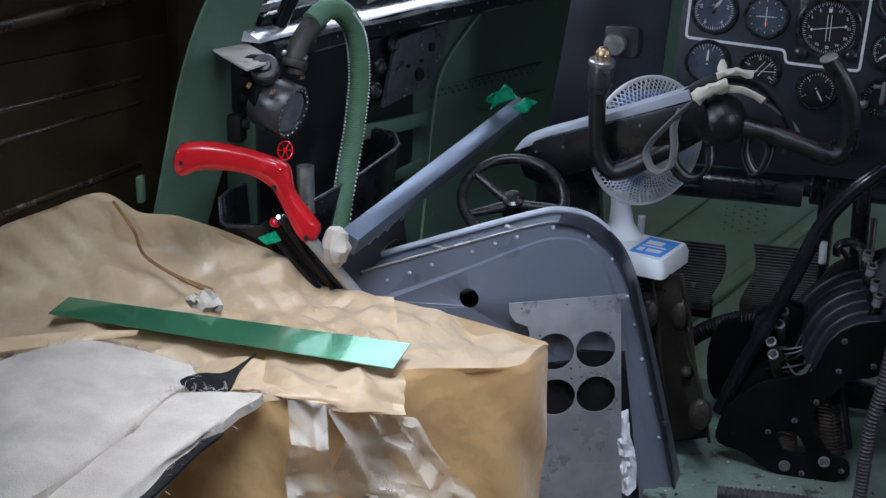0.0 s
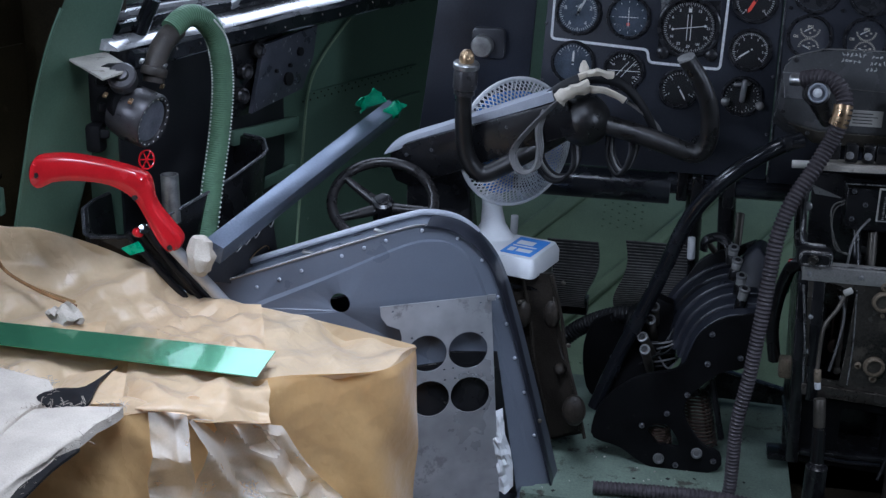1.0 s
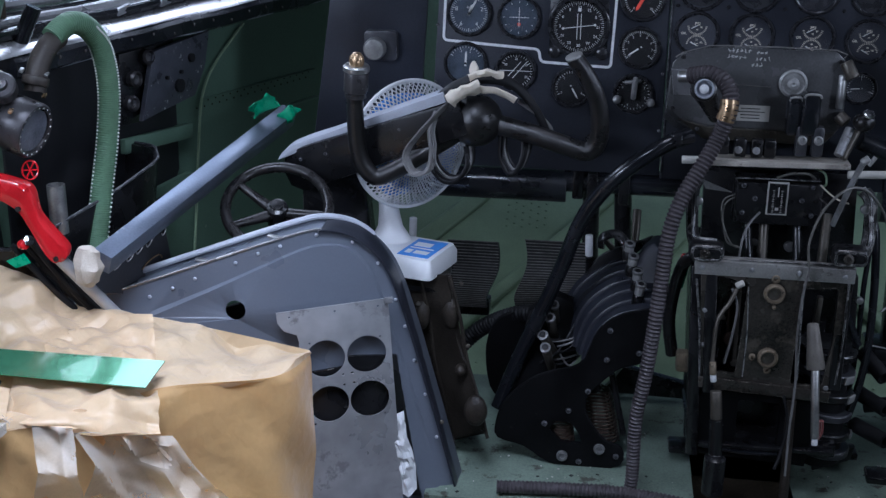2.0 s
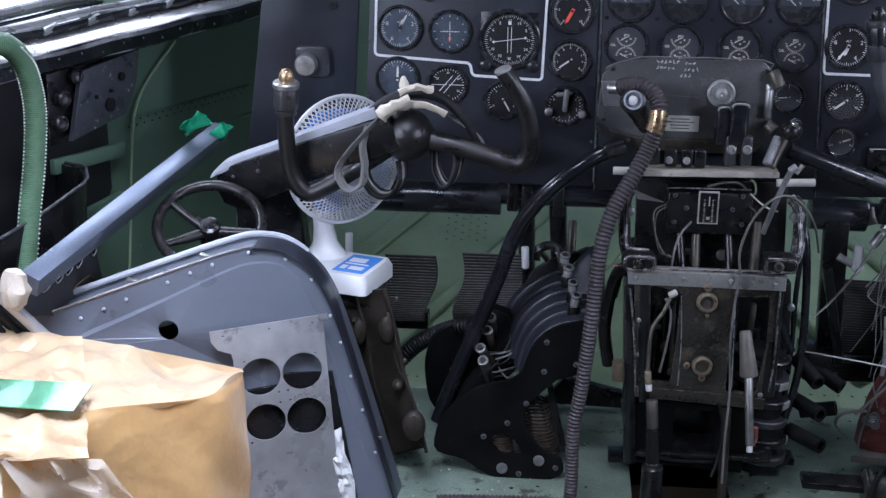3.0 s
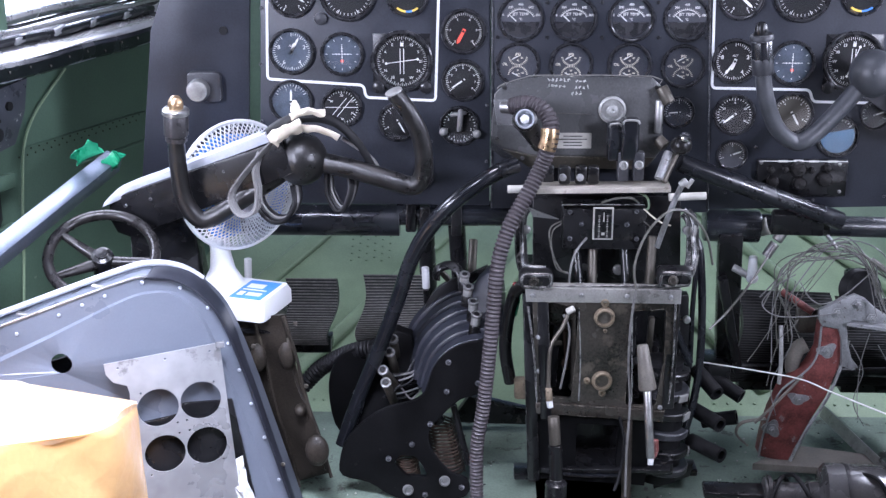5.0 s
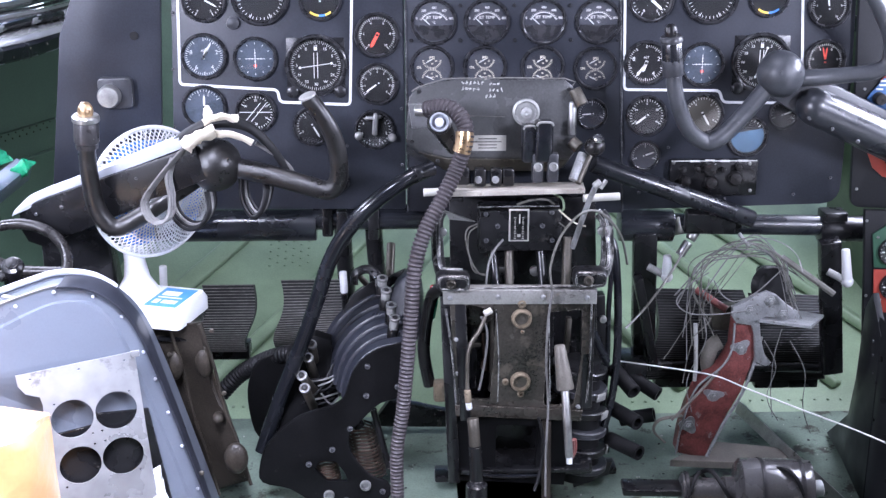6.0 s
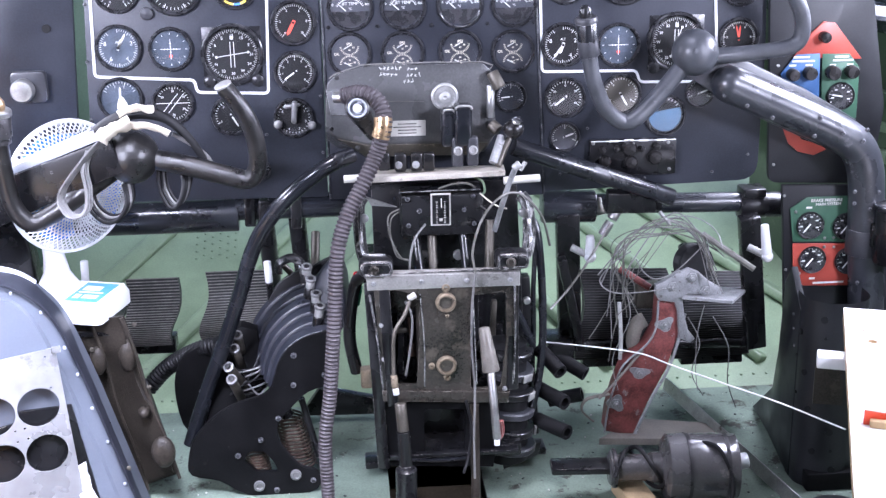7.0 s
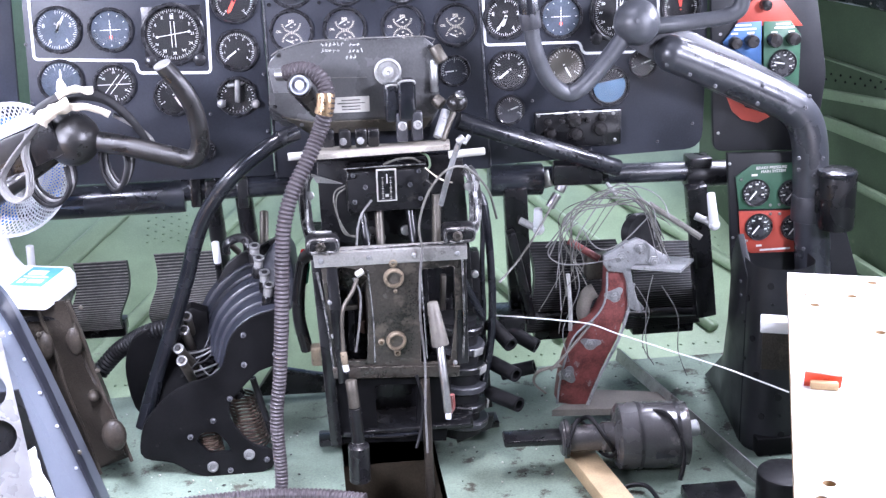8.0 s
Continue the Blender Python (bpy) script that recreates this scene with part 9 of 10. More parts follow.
tube(bm, [(-1.187, 1.685, 0.536), (-1.131, 1.641, 0.510), (-1.126, 1.663, 0.462), (-1.057, 1.637, 0.444), (-0.995, 1.627, 0.430)], 0.0026, 6)
part("torn_edge", bm, TORN_SHADE, wrap, "dark brown line for the shaded gap at the tear")

# Black patches stand in for the dark gap under the torn paper
cloth = thing("black_cloth", (-0.88, 1.40, 0.40), "black patches for the dark gap between the batting and the torn paper", "cloth")
for outline in (((-0.935, 1.384, 0.404), (-0.920, 1.415, 0.404), (-0.886, 1.426, 0.406), (-0.871, 1.493, 0.408), (-0.874, 1.443, 0.406), (-0.867, 1.381, 0.400), (-0.902, 1.369, 0.400)),
                ((-0.830, 1.290, 0.392), (-0.837, 1.231, 0.393), (-0.839, 1.159, 0.393), (-0.846, 1.104, 0.393), (-0.875, 1.098, 0.388), (-0.880, 1.171, 0.388), (-0.862, 1.240, 0.388))):
    bm = mesh()
    plate(bm, smooth_line([V(p) for p in outline], 4, True), (0, 0, -0.004))
    part("fold", bm, RUBBER, cloth)

strip = thing("green_strip", (-0.888, 1.450, 0.440), "flat green anodised metal strip lying on the paper", "metal strip")
pts = [Vector(p) for p in ((-1.185, 1.479, 0.431), (-1.186, 1.538, 0.434), (-0.685, 1.615, 0.3960), (-0.689, 1.544, 0.3870))]
bm = mesh()
strip_rows = []
for k in range(41):
    u = k / 40
    near, far = pts[0].lerp(pts[3], u), pts[1].lerp(pts[2], u)
    strip_rows.append([bm.verts.new(p + Vector((0, 0, h))) for p, h in ((near, 0), (near.lerp(far, 0.5), 0.0004), (far, 0), (far, -0.0015), (near, -0.0015))])
for a, b in zip(strip_rows, strip_rows[1:]):
    for k in range(5):
        bm.faces.new((a[k], a[(k + 1) % 5], b[(k + 1) % 5], b[k]))
bm.faces.new(strip_rows[0])
bm.faces.new(strip_rows[-1])
part("strip", bm, STRIP, strip)

for nm, rows in (("batting", ([(-1.188, 1.269, 0.425), (-1.144, 1.357, 0.428), (-1.081, 1.425, 0.425), (-0.945, 1.434, 0.405)], [(-1.117, 1.167, 0.420), (-1.056, 1.218, 0.425), (-1.003, 1.288, 0.420), (-0.922, 1.399, 0.400)], [(-1.050, 1.071, 0.420), (-0.986, 1.097, 0.425), (-0.956, 1.167, 0.420), (-0.929, 1.328, 0.405)], [(-0.995, 0.991, 0.410), (-0.958, 1.019, 0.415), (-0.943, 1.084, 0.410), (-0.934, 1.191, 0.400)])),
                 ("batting", ([(-0.929, 1.357, 0.400), (-0.873, 1.379, 0.400), (-0.827, 1.409, 0.390)], [(-0.934, 1.206, 0.400), (-0.862, 1.243, 0.405), (-0.840, 1.308, 0.395)], [(-0.942, 1.104, 0.400), (-0.870, 1.118, 0.405), (-0.853, 1.223, 0.390)], [(-0.954, 1.031, 0.395), (-0.885, 1.021, 0.400), (-0.846, 1.096, 0.385)]))):
    ob = thing(nm, V(rows[1][1]), "torn pad of fluffy white batting on the paper", "batting", "batting pads")
    bm = mesh()
    drape(bm, [[V(p) for p in r] for r in rows], 12, 14, 0.003, 14)
    upper = bm.faces[:]
    rim_edges = [e for e in bm.edges if e.is_boundary]
    low = bmesh.ops.duplicate(bm, geom=bm.verts[:] + bm.edges[:] + bm.faces[:])
    vmap = low["vert_map"]
    for v in [g for g in low["geom"] if isinstance(g, bmesh.types.BMVert)]:
        v.co.z -= 0.014
    for e in rim_edges:
        a, b = e.verts
        bm.faces.new((a, b, vmap[b], vmap[a]))
    part("pad", bm, BATTING, ob)
    bm = mesh()
    fz = random.Random(len(rows[0]))
    edges = [smooth_line([V(p) for p in rows[0]], 30), smooth_line([V(r[-1]) for r in rows], 30)]
    for line in edges:
        for _ in range(120):
            p = line[fz.randrange(len(line))] + Vector((fz.uniform(-0.006, 0.006), fz.uniform(-0.006, 0.006), fz.uniform(-0.010, 0.004)))
            d = Vector((fz.uniform(-1, 1), fz.uniform(-0.6, 1), fz.uniform(-0.3, 0.8))).normalized() * fz.uniform(0.004, 0.012)
            tube(bm, [p, p + d * 0.5 + Vector((fz.uniform(-0.002, 0.002), 0, 0.001)), p + d], 0.00035, 3, 1, ends=False)
    tagged(part("fuzz", bm, BATTING, ob), kind="stuff")
fit_depth(1.0)
for rows in (([(-0.868, 1.545, 0.312), (-0.846, 1.560, 0.305), (-0.822, 1.572, 0.298)], [(-0.870, 1.548, 0.257), (-0.846, 1.565, 0.248), (-0.818, 1.575, 0.245)], [(-0.872, 1.540, 0.204), (-0.846, 1.560, 0.194), (-0.819, 1.580, 0.183)], [(-0.870, 1.540, 0.143), (-0.841, 1.556, 0.139), (-0.817, 1.585, 0.125)], [(-0.870, 1.535, -0.02), (-0.838, 1.550, -0.03), (-0.812, 1.580, -0.04)]), ([(-0.818, 1.570, 0.292), (-0.780, 1.640, 0.258), (-0.722, 1.705, 0.226)], [(-0.815, 1.570, 0.245), (-0.771, 1.670, 0.190), (-0.697, 1.735, 0.156)], [(-0.818, 1.575, 0.185), (-0.757, 1.690, 0.120), (-0.663, 1.755, 0.101)], [(-0.818, 1.572, 0.132), (-0.740, 1.685, 0.075), (-0.632, 1.770, 0.055)], [(-0.815, 1.570, -0.03), (-0.730, 1.680, -0.06), (-0.610, 1.770, -0.07)])):
    ob = thing("plastic_film", V(rows[1][0]), "milky strip of plastic film hanging over the paper", "plastic film", "film strips")
    bm = mesh()
    drape(bm, [[V(p) for p in r] for r in rows], 16, 14, 0.012, 24)
    part("film", bm, TRANSLUCENT, ob)
fit_depth(1.1)
ob = thing("tissue_scrap", (-0.960, 1.520, 0.466), "small crumpled scrap of white tissue", "tissue")
bm = mesh()
ball(bm, 1, V((-0.997, 1.592, 0.430)), (0.026, 0.012, 0.014), 20)
for v in bm.verts:
    v.co += Vector((noise.noise(v.co * 90), noise.noise(v.co * 90 + Vector((5, 0, 0))), noise.noise(v.co * 90 + Vector((0, 7, 0))))) * 0.012
part("scrap", bm, BATTING, ob)

fit_depth(1.045)
# ---- the copilot's side ----
sp = thing("side_instrument_panel", (0.993, 2.450, 0.213), "black side panel with coloured brake and oxygen placards", "instrument panel")
bm = mesh()
plate(bm, [(x, 2.47, z) for x, z in rounded([xz((0.880, 2.470, 0.925)), xz((1.075, 2.470, 0.918)), xz((1.134, 2.470, 0.607)), xz((1.119, 2.470, 0.450)), xz((0.906, 2.470, 0.459))], [0, 0, 0.02, 0.02, 0.02])], (0, 0.012, 0), bev=0.002)
part("upper_sheet", bm, SIDE_BLACK, sp)
bm = mesh()
plate(bm, [V(p) for p in ((0.929, 2.450, 0.458), (1.135, 2.450, 0.451), (1.223, 2.450, 0.185), (1.330, 2.450, -0.396), (0.985, 2.450, -0.362), (0.951, 2.450, 0.204))], (0, 0.012, 0), bev=0.002)
part("lower_sheet", bm, SIDE_BLACK, sp)


def placard(pts, y, mat, label):
    bm = mesh()
    plate(bm, [(V(p).x, y, V(p).z) for p in pts], (0, 0.003, 0), bev=0.0008)
    return part("placard", bm, mat, sp, label)


def lettering(parent, at, word, size, mat=WHITE_INK):
    bm = mesh()
    write(bm, word, Matrix.Translation(V(at)) @ pose(0, 0, 0, 90, 0, 0), size)
    return part("lettering", bm, mat, parent)


top = placard(((0.993, 2.466, 0.782), (1.016, 2.466, 0.779), (1.076, 2.466, 0.707), (0.938, 2.466, 0.713), (0.961, 2.466, 0.751)), 2.464, RED_PLACARD, "red arched placard")
blue = placard(((0.943, 2.465, 0.719), (0.990, 2.465, 0.720), (0.995, 2.465, 0.627), (0.942, 2.465, 0.618), (0.914, 2.465, 0.681)), 2.462, BLUE_PLACARD, "blue placard with two knobs")
grn = placard(((0.995, 2.465, 0.719), (1.050, 2.465, 0.718), (1.072, 2.465, 0.690), (1.074, 2.465, 0.588), (1.001, 2.465, 0.592)), 2.462, GREEN_PLACARD, "dark green placard with a dial")
low = placard(((0.927, 2.465, 0.571), (0.956, 2.465, 0.566), (0.966, 2.465, 0.548), (1.005, 2.465, 0.536), (1.019, 2.465, 0.526), (0.994, 2.465, 0.515), (0.961, 2.465, 0.523), (0.940, 2.465, 0.541)), 2.464, RED_PLACARD, "red curved placard")
for p, r in (((0.936, 2.458, 0.681), 0.012), ((0.970, 2.458, 0.683), 0.013), ((1.016, 2.458, 0.683), 0.014), ((1.054, 2.458, 0.684), 0.013), ((0.994, 2.458, 0.753), 0.011)):
    bm = mesh()
    lathe(bm, [(r, -0.004), (r, 0.012), (r * 0.85, 0.016), (0, 0.017)], axes(p, (0, -1, 0)), 20)
    part("knob", bm, BAKELITE, sp)
for p, w in (((0.953, 2.461, 0.714), 0.032), ((0.957, 2.461, 0.706), 0.045), ((1.034, 2.461, 0.713), 0.028), ((1.037, 2.461, 0.706), 0.04), ((0.936, 2.461, 0.698), 0.014), ((0.969, 2.461, 0.698), 0.014), ((1.017, 2.461, 0.697), 0.012), ((1.052, 2.461, 0.697), 0.012)):
    bm = mesh()
    box(bm, (w, 0.0008, 0.0035), p)
    part("lettering_bar", bm, WHITE_INK, sp)


def small_dial(at, r, q, y, mat_face=DIAL):
    at = V(at)
    bm = mesh()
    m = axes((at.x, y, at.z), (0, -1, 0))
    lathe(bm, [(r, 0), (r, 0.006), (r * 0.95, 0.008), (r * 0.9, 0.006), (r * 0.88, 0.002), (0, 0.002)], m, 28)
    d = part("dial", bm, BEZEL, sp, "small round black gauge")
    c = Vector((at.x, y - 0.0026, at.z))
    bm = mesh()
    ticks(bm, c, r * 0.84, -120, 120, 13, r * 0.1, 0.0008)
    for qq in (-100, -40, 10, 60, 110):
        box(bm, (r * 0.2, 0.0005, r * 0.08), c + clock(r * 0.6, qq))
    part("markings", bm, WHITE_INK, d)
    bm = mesh()
    needle(bm, c + Vector((0, -0.0006, 0)), q, r * 0.72, r * 0.1, 0.0026)
    part("needle", bm, WHITE_INK, d)
    bm = mesh()
    bmesh.ops.create_circle(bm, cap_ends=True, segments=24, radius=r * 0.9, matrix=axes(c + Vector((0, -0.004, 0)), (0, -1, 0)))
    part("pane", bm, DIAL_GLASS, d).visible_shadow = False


small_dial((1.037, 2.460, 0.635), 0.028, -80, 2.461)
brake = placard(((0.980, 2.447, 0.433), (1.087, 2.447, 0.433), (1.094, 2.447, 0.335), (0.957, 2.447, 0.340), (0.947, 2.447, 0.410)), 2.444, GREEN_PLACARD, "green brake pressure placard")
hyd = placard(((0.957, 2.447, 0.336), (1.094, 2.447, 0.331), (1.100, 2.447, 0.240), (0.986, 2.447, 0.244), (0.964, 2.447, 0.261)), 2.444, RED_PLACARD, "red placard with two gauges")
lettering(brake, V((1.020, 2.442, 0.426)), "BRAKE PRESSURE", 0.0085)
lettering(brake, V((1.024, 2.442, 0.418)), "MAIN SYSTEM", 0.0085)
for p, w in (((1.037, 2.442, 0.250), 0.065), ((1.002, 2.442, 0.260), 0.012), ((0.985, 2.442, 0.412), 0.012)):
    bm = mesh()
    box(bm, (w, 0.0008, 0.004), p)
    part("lettering_bar", bm, WHITE_INK, sp)
for p in ((0.989, 2.440, 0.375), (1.065, 2.440, 0.370), (0.999, 2.440, 0.301), (1.075, 2.440, 0.296)):
    small_dial(p, 0.0285, 218, 2.443)
screws("screw", [V(p) for p in ((0.958, 2.443, 0.404), (1.022, 2.443, 0.346), (1.041, 2.443, 0.346), (1.023, 2.443, 0.327), (1.043, 2.443, 0.326), (0.975, 2.443, 0.272), (0.948, 2.449, 0.279), (0.934, 2.449, 0.437), (0.914, 2.469, 0.497), (0.910, 2.469, 0.697))], (0, -1, 0), 0.0032, STEEL, sp)

fit_depth(1.14)
# perforated black duct in front
duct = thing("perforated_duct", (0.861, 1.987, 0.000), "black curved metal duct with punched holes", "duct")
bm = mesh()
x0, rad = 0.850, 0.058
prof = [(x0, 2.12)] + [(x0 + rad - rad * math.cos(math.pi * k / 14), 2.09 - 0.05 * math.sin(math.pi * k / 14)) for k in range(15)] + [(x0 + 2 * rad, 2.12)]
ztop = V((0.864, 2.050, 0.360)).z
lo = [bm.verts.new((x, y, 0.0)) for x, y in prof]
hi = [bm.verts.new((x, y, ztop)) for x, y in prof]
for k in range(len(prof) - 1):
    bm.faces.new((lo[k], lo[k + 1], hi[k + 1], hi[k]))
skin = part("skin", bm, SIDE_BLACK, duct)


def on_duct(p):
    u = min(1.0, max(-1.0, 1 - (p[0] - x0) / rad))
    return Vector((p[0], 2.09 - 0.05 * math.sin(math.acos(u)), p[2])), Vector((-u, -1.15 * math.sin(math.acos(u)) - 0.05, 0))


for p, r in (((0.874, 2.050, 0.328), 0.0062), ((0.848, 2.060, 0.292), 0.006), ((0.878, 2.050, 0.294), 0.0028), ((0.854, 2.060, 0.221), 0.006), ((0.861, 2.060, 0.154), 0.006), ((0.896, 2.050, 0.115), 0.0066), ((0.871, 2.060, 0.074), 0.006), ((0.901, 2.050, 0.078), 0.003), ((0.905, 2.050, 0.040), 0.0068), ((0.844, 2.070, 0.247), 0.003), ((0.847, 2.070, 0.175), 0.003)):
    c, out = on_duct(p)
    bm = mesh()
    cyl(bm, r, 0.003, axes(c, out), n=14)
    part("hole", bm, DIAL, duct)
# Dark plate on the skin stands in for a shaded cut-out
bm = mesh()
plate(bm, [V(p) for p in ((0.862, 2.042, 0.244), (0.908, 2.036, 0.245), (0.915, 2.036, 0.169), (0.862, 2.042, 0.173))], (0, 0.004, 0))
part("recess", bm, GREASE, duct)
bm = mesh()
box(bm, (2 * rad - 0.01, 0.05, 0.035), (x0 + rad + 0.006, 2.06, 0.018), 0.003)
part("foot", bm, DULL_BLACK, duct)
dark = thing("side_console", (0.911, 2.285, 0.000), "black side console with a slanted front", "console")
bm = mesh()
plate(bm, [V(p) for p in ((0.848, 2.10, 0.0), (0.862, 2.259, 0.009), (0.872, 2.386, 0.006), (0.868, 2.269, 0.103), (0.864, 2.239, 0.194), (0.860, 2.218, 0.340), (0.848, 2.16, 0.39), (0.848, 2.10, 0.33))], (0.012, 0, 0), bev=0.002)
part("side_panel", bm, SIDE_BLACK, dark)
screws("rivet", [V(p) for p in ((0.850, 2.130, 0.283), (0.850, 2.119, 0.254), (0.850, 2.136, 0.308))], (-1, -0.2, 0), 0.003, GREY_DARK, dark)
bm = mesh()
cyl(bm, 0.05, 0.06, axes((0.853, 1.874, 0.030), (0, 0, 1)), n=24, bev=0.006)
part("knob", bm, RUBBER, dark)

fit_depth(1.0)
# right wall ribs
rw = thing("wall_rib", (1.349, 2.819, 0.352), "pale green wall stringers with rivets", "rib")
for p, q, w in (((1.311, 2.961, 0.547), (1.404, 2.678, 0.527), 0.004), ((1.318, 2.914, 0.461), (1.401, 2.662, 0.479), 0.022), ((1.326, 2.904, 0.394), (1.408, 2.656, 0.378), 0.03), ((1.329, 2.906, 0.274), (1.415, 2.645, 0.249), 0.018), ((1.362, 2.782, 0.083), (1.418, 2.612, 0.057), 0.03)):
    p, q = V(p), V(q)
    bm = mesh()
    box(bm, (0.016, w, (q - p).length), axes((p + q) / 2, q - p, (1, 0, 0)), 0.002)
    part("stringer", bm, GREEN_LIGHT, rw)
screws("rivet", [V((1.331, 2.926, 0.492)).lerp(V((1.393, 2.739, 0.504)), k / 12) + Vector((0, 0, 0.014 * (k % 2))) for k in range(13)], (-1, -0.3, 0), 0.003, DIAL, rw)

fit_depth(1.125)
# ---- red chipped bracket with its cable drum ----
br = thing("pulley_bracket", (0.584, 2.245, 0.020), "chipped red pulley bracket tangled in loose wires", "bracket")
bm = mesh()
outline = [(0.536, 2.250, 0.034), (0.590, 2.250, 0.021), (0.603, 2.250, 0.055), (0.625, 2.250, 0.107), (0.651, 2.250, 0.159), (0.669, 2.250, 0.218), (0.679, 2.250, 0.273), (0.674, 2.250, 0.301), (0.631, 2.250, 0.301), (0.629, 2.250, 0.248), (0.612, 2.250, 0.213), (0.569, 2.250, 0.174), (0.551, 2.250, 0.125), (0.540, 2.250, 0.075)]
pl = [V(p) for p in outline]
plate(bm, pl, (0, 0.04, 0), bev=0.003)
part("red_body", bm, RED_OXIDE, br, "chipped red painted body")
bm = mesh()
rimp = smooth_line(pl[1:7], 4)
tube(bm, [p + Vector((0.002, -0.003, 0)) for p in rimp], 0.0032, 8, 1)
part("right_flange", bm, CASTD, br)
bm = mesh()
tube(bm, [p + Vector((-0.002, -0.003, 0)) for p in smooth_line(pl[8:] + [pl[0]], 4)], 0.0022, 8, 1)
part("left_flange", bm, CASTD, br)
bm = mesh()
head = [(0.622, 2.240, 0.315), (0.621, 2.240, 0.335), (0.643, 2.240, 0.345), (0.664, 2.240, 0.360), (0.683, 2.240, 0.365), (0.703, 2.240, 0.356), (0.725, 2.240, 0.336), (0.748, 2.240, 0.322), (0.746, 2.240, 0.308), (0.682, 2.240, 0.315), (0.674, 2.240, 0.304), (0.679, 2.240, 0.271), (0.688, 2.240, 0.241), (0.702, 2.240, 0.223), (0.693, 2.240, 0.216), (0.671, 2.240, 0.225), (0.666, 2.240, 0.278), (0.659, 2.240, 0.298), (0.630, 2.240, 0.303)]
plate(bm, [V(p) for p in head], (0, 0.012, 0), bev=0.003)
part("cast_head", bm, CASTD, br, "cast grey metal head")
for p in ((0.689, 2.238, 0.348), (0.653, 2.238, 0.331), (0.716, 2.238, 0.320), (0.644, 2.248, 0.252), (0.599, 2.248, 0.155), (0.555, 2.248, 0.093)):
    bm = mesh()
    lathe(bm, [(0.0108, 0), (0.0100, 0.0016), (0.0062, 0.0018), (0.0062, 0.006), (0.0035, 0.0062), (0.0033, 0.010), (0, 0.010)], axes(p, (0, -1, 0)), 6)
    part("boss", bm, CASTD, br)
for p, w, h, q in (((0.644, 2.2485, 0.252), 0.017, 0.013, 20), ((0.599, 2.2485, 0.155), 0.019, 0.011, -10), ((0.555, 2.2485, 0.093), 0.015, 0.017, 35)):
    bm = mesh()
    m = Matrix.Translation(V(p)) @ pose(0, 0, 0, 90, 0, 0) @ pose(0, 0, 0, 0, 0, q)
    plate(bm, [m @ Vector((w * (1 + 0.22 * math.sin(3 * a)) * math.cos(a), h * (1 + 0.22 * math.sin(3 * a)) * math.sin(a), 0)) for a in (2 * math.pi * k / 20 for k in range(20))], (0, 0.004, 0))
    part("pad", bm, CASTD, br, "bare cast pad round a bolt")
bm = mesh()
plate(bm, [V(p) for p in ((0.670, 2.230, 0.315), (0.757, 2.200, 0.313), (0.810, 2.290, 0.300), (0.733, 2.310, 0.307))], (0, 0, -0.006), bev=0.001)
part("top_plate", bm, CASTD, br, "bare metal shelf plate")
bm = mesh()
lathe(bm, [(0.012, -0.014), (0.036, -0.014), (0.038, -0.010), (0.030, 0), (0.038, 0.010), (0.036, 0.014), (0.012, 0.014)], axes((0.699, 2.270, 0.365), (0.3, -1, 0.2)), 32)
part("pulley", bm, RUBBER, br)
bm = mesh()
tube(bm, [(0.616, 2.290, 0.248), (0.600, 2.290, 0.237), (0.593, 2.290, 0.202), (0.604, 2.290, 0.172), (0.626, 2.290, 0.165)], 0.007, 8, flat=2.2)
part("guard", bm, DUSTY, br)
bm = mesh()
box(bm, (0.055, 0.04, 0.05), (0.710, 2.310, 0.364), 0.008)
part("rear_lug", bm, BLACK, br)
bm = mesh()
tube(bm, [(0.508, 2.230, 0.066), (0.485, 2.230, 0.091), (0.495, 2.230, 0.114), (0.540, 2.240, 0.117)], 0.0035, 8, flat=0.5)
part("strap", bm, DUSTY, br)
bm = mesh()
tube(bm, [(0.604, 2.250, 0.201), (0.548, 2.230, 0.147), (0.515, 2.220, 0.118)], 0.0028, 8)
part("rod", bm, DUSTY, br)
bm = mesh()
rod(bm, (0.574, 2.340, 0.335), (0.629, 2.310, 0.304), 0.007, n=12)
part("red_pin", bm, RED_OXIDE, br)
bm = mesh()
box(bm, (0.05, 0.03, 0.05), (0.629, 2.330, 0.284), 0.006)
part("rusty_block", bm, DIRTY_STEEL, br)
bm = mesh()
plate(bm, [V(p) for p in ((0.520, 2.230, 0.030), (0.761, 2.221, 0.020), (0.748, 2.295, 0.020), (0.615, 2.309, 0.030))], (0, 0, -0.014), bev=0.002)
part("foot_plate", bm, DUSTY, br)

fit_depth(1.1)
wires = thing("wire_tangle", (0.668, 2.290, 0.384), "tangle of loose grey wires over the bracket", "wires")
rnd = random.Random(4)
for k in range(14):
    low = V((rnd.uniform(0.510, 0.605), rnd.uniform(2.24, 2.30), rnd.uniform(0.225, 0.350)))
    rise = V((rnd.uniform(0.545, 0.605), rnd.uniform(2.24, 2.31), rnd.uniform(0.365, 0.420)))
    crown = V((rnd.uniform(0.625, 0.665), rnd.uniform(2.25, 2.31), rnd.uniform(0.412, 0.456)))
    meet = V((rnd.uniform(0.700, 0.722), rnd.uniform(2.26, 2.30), rnd.uniform(0.408, 0.430)))
    end = V((rnd.uniform(0.722, 0.765), rnd.uniform(2.25, 2.29), rnd.uniform(0.300, 0.385)))
    bm = mesh()
    tube(bm, [low, rise, crown, meet, end], rnd.choice((0.0009, 0.0010, 0.0014)), 5, 8)
    part("wire", bm, WIRE if k % 3 else CABLE_GREY, wires)
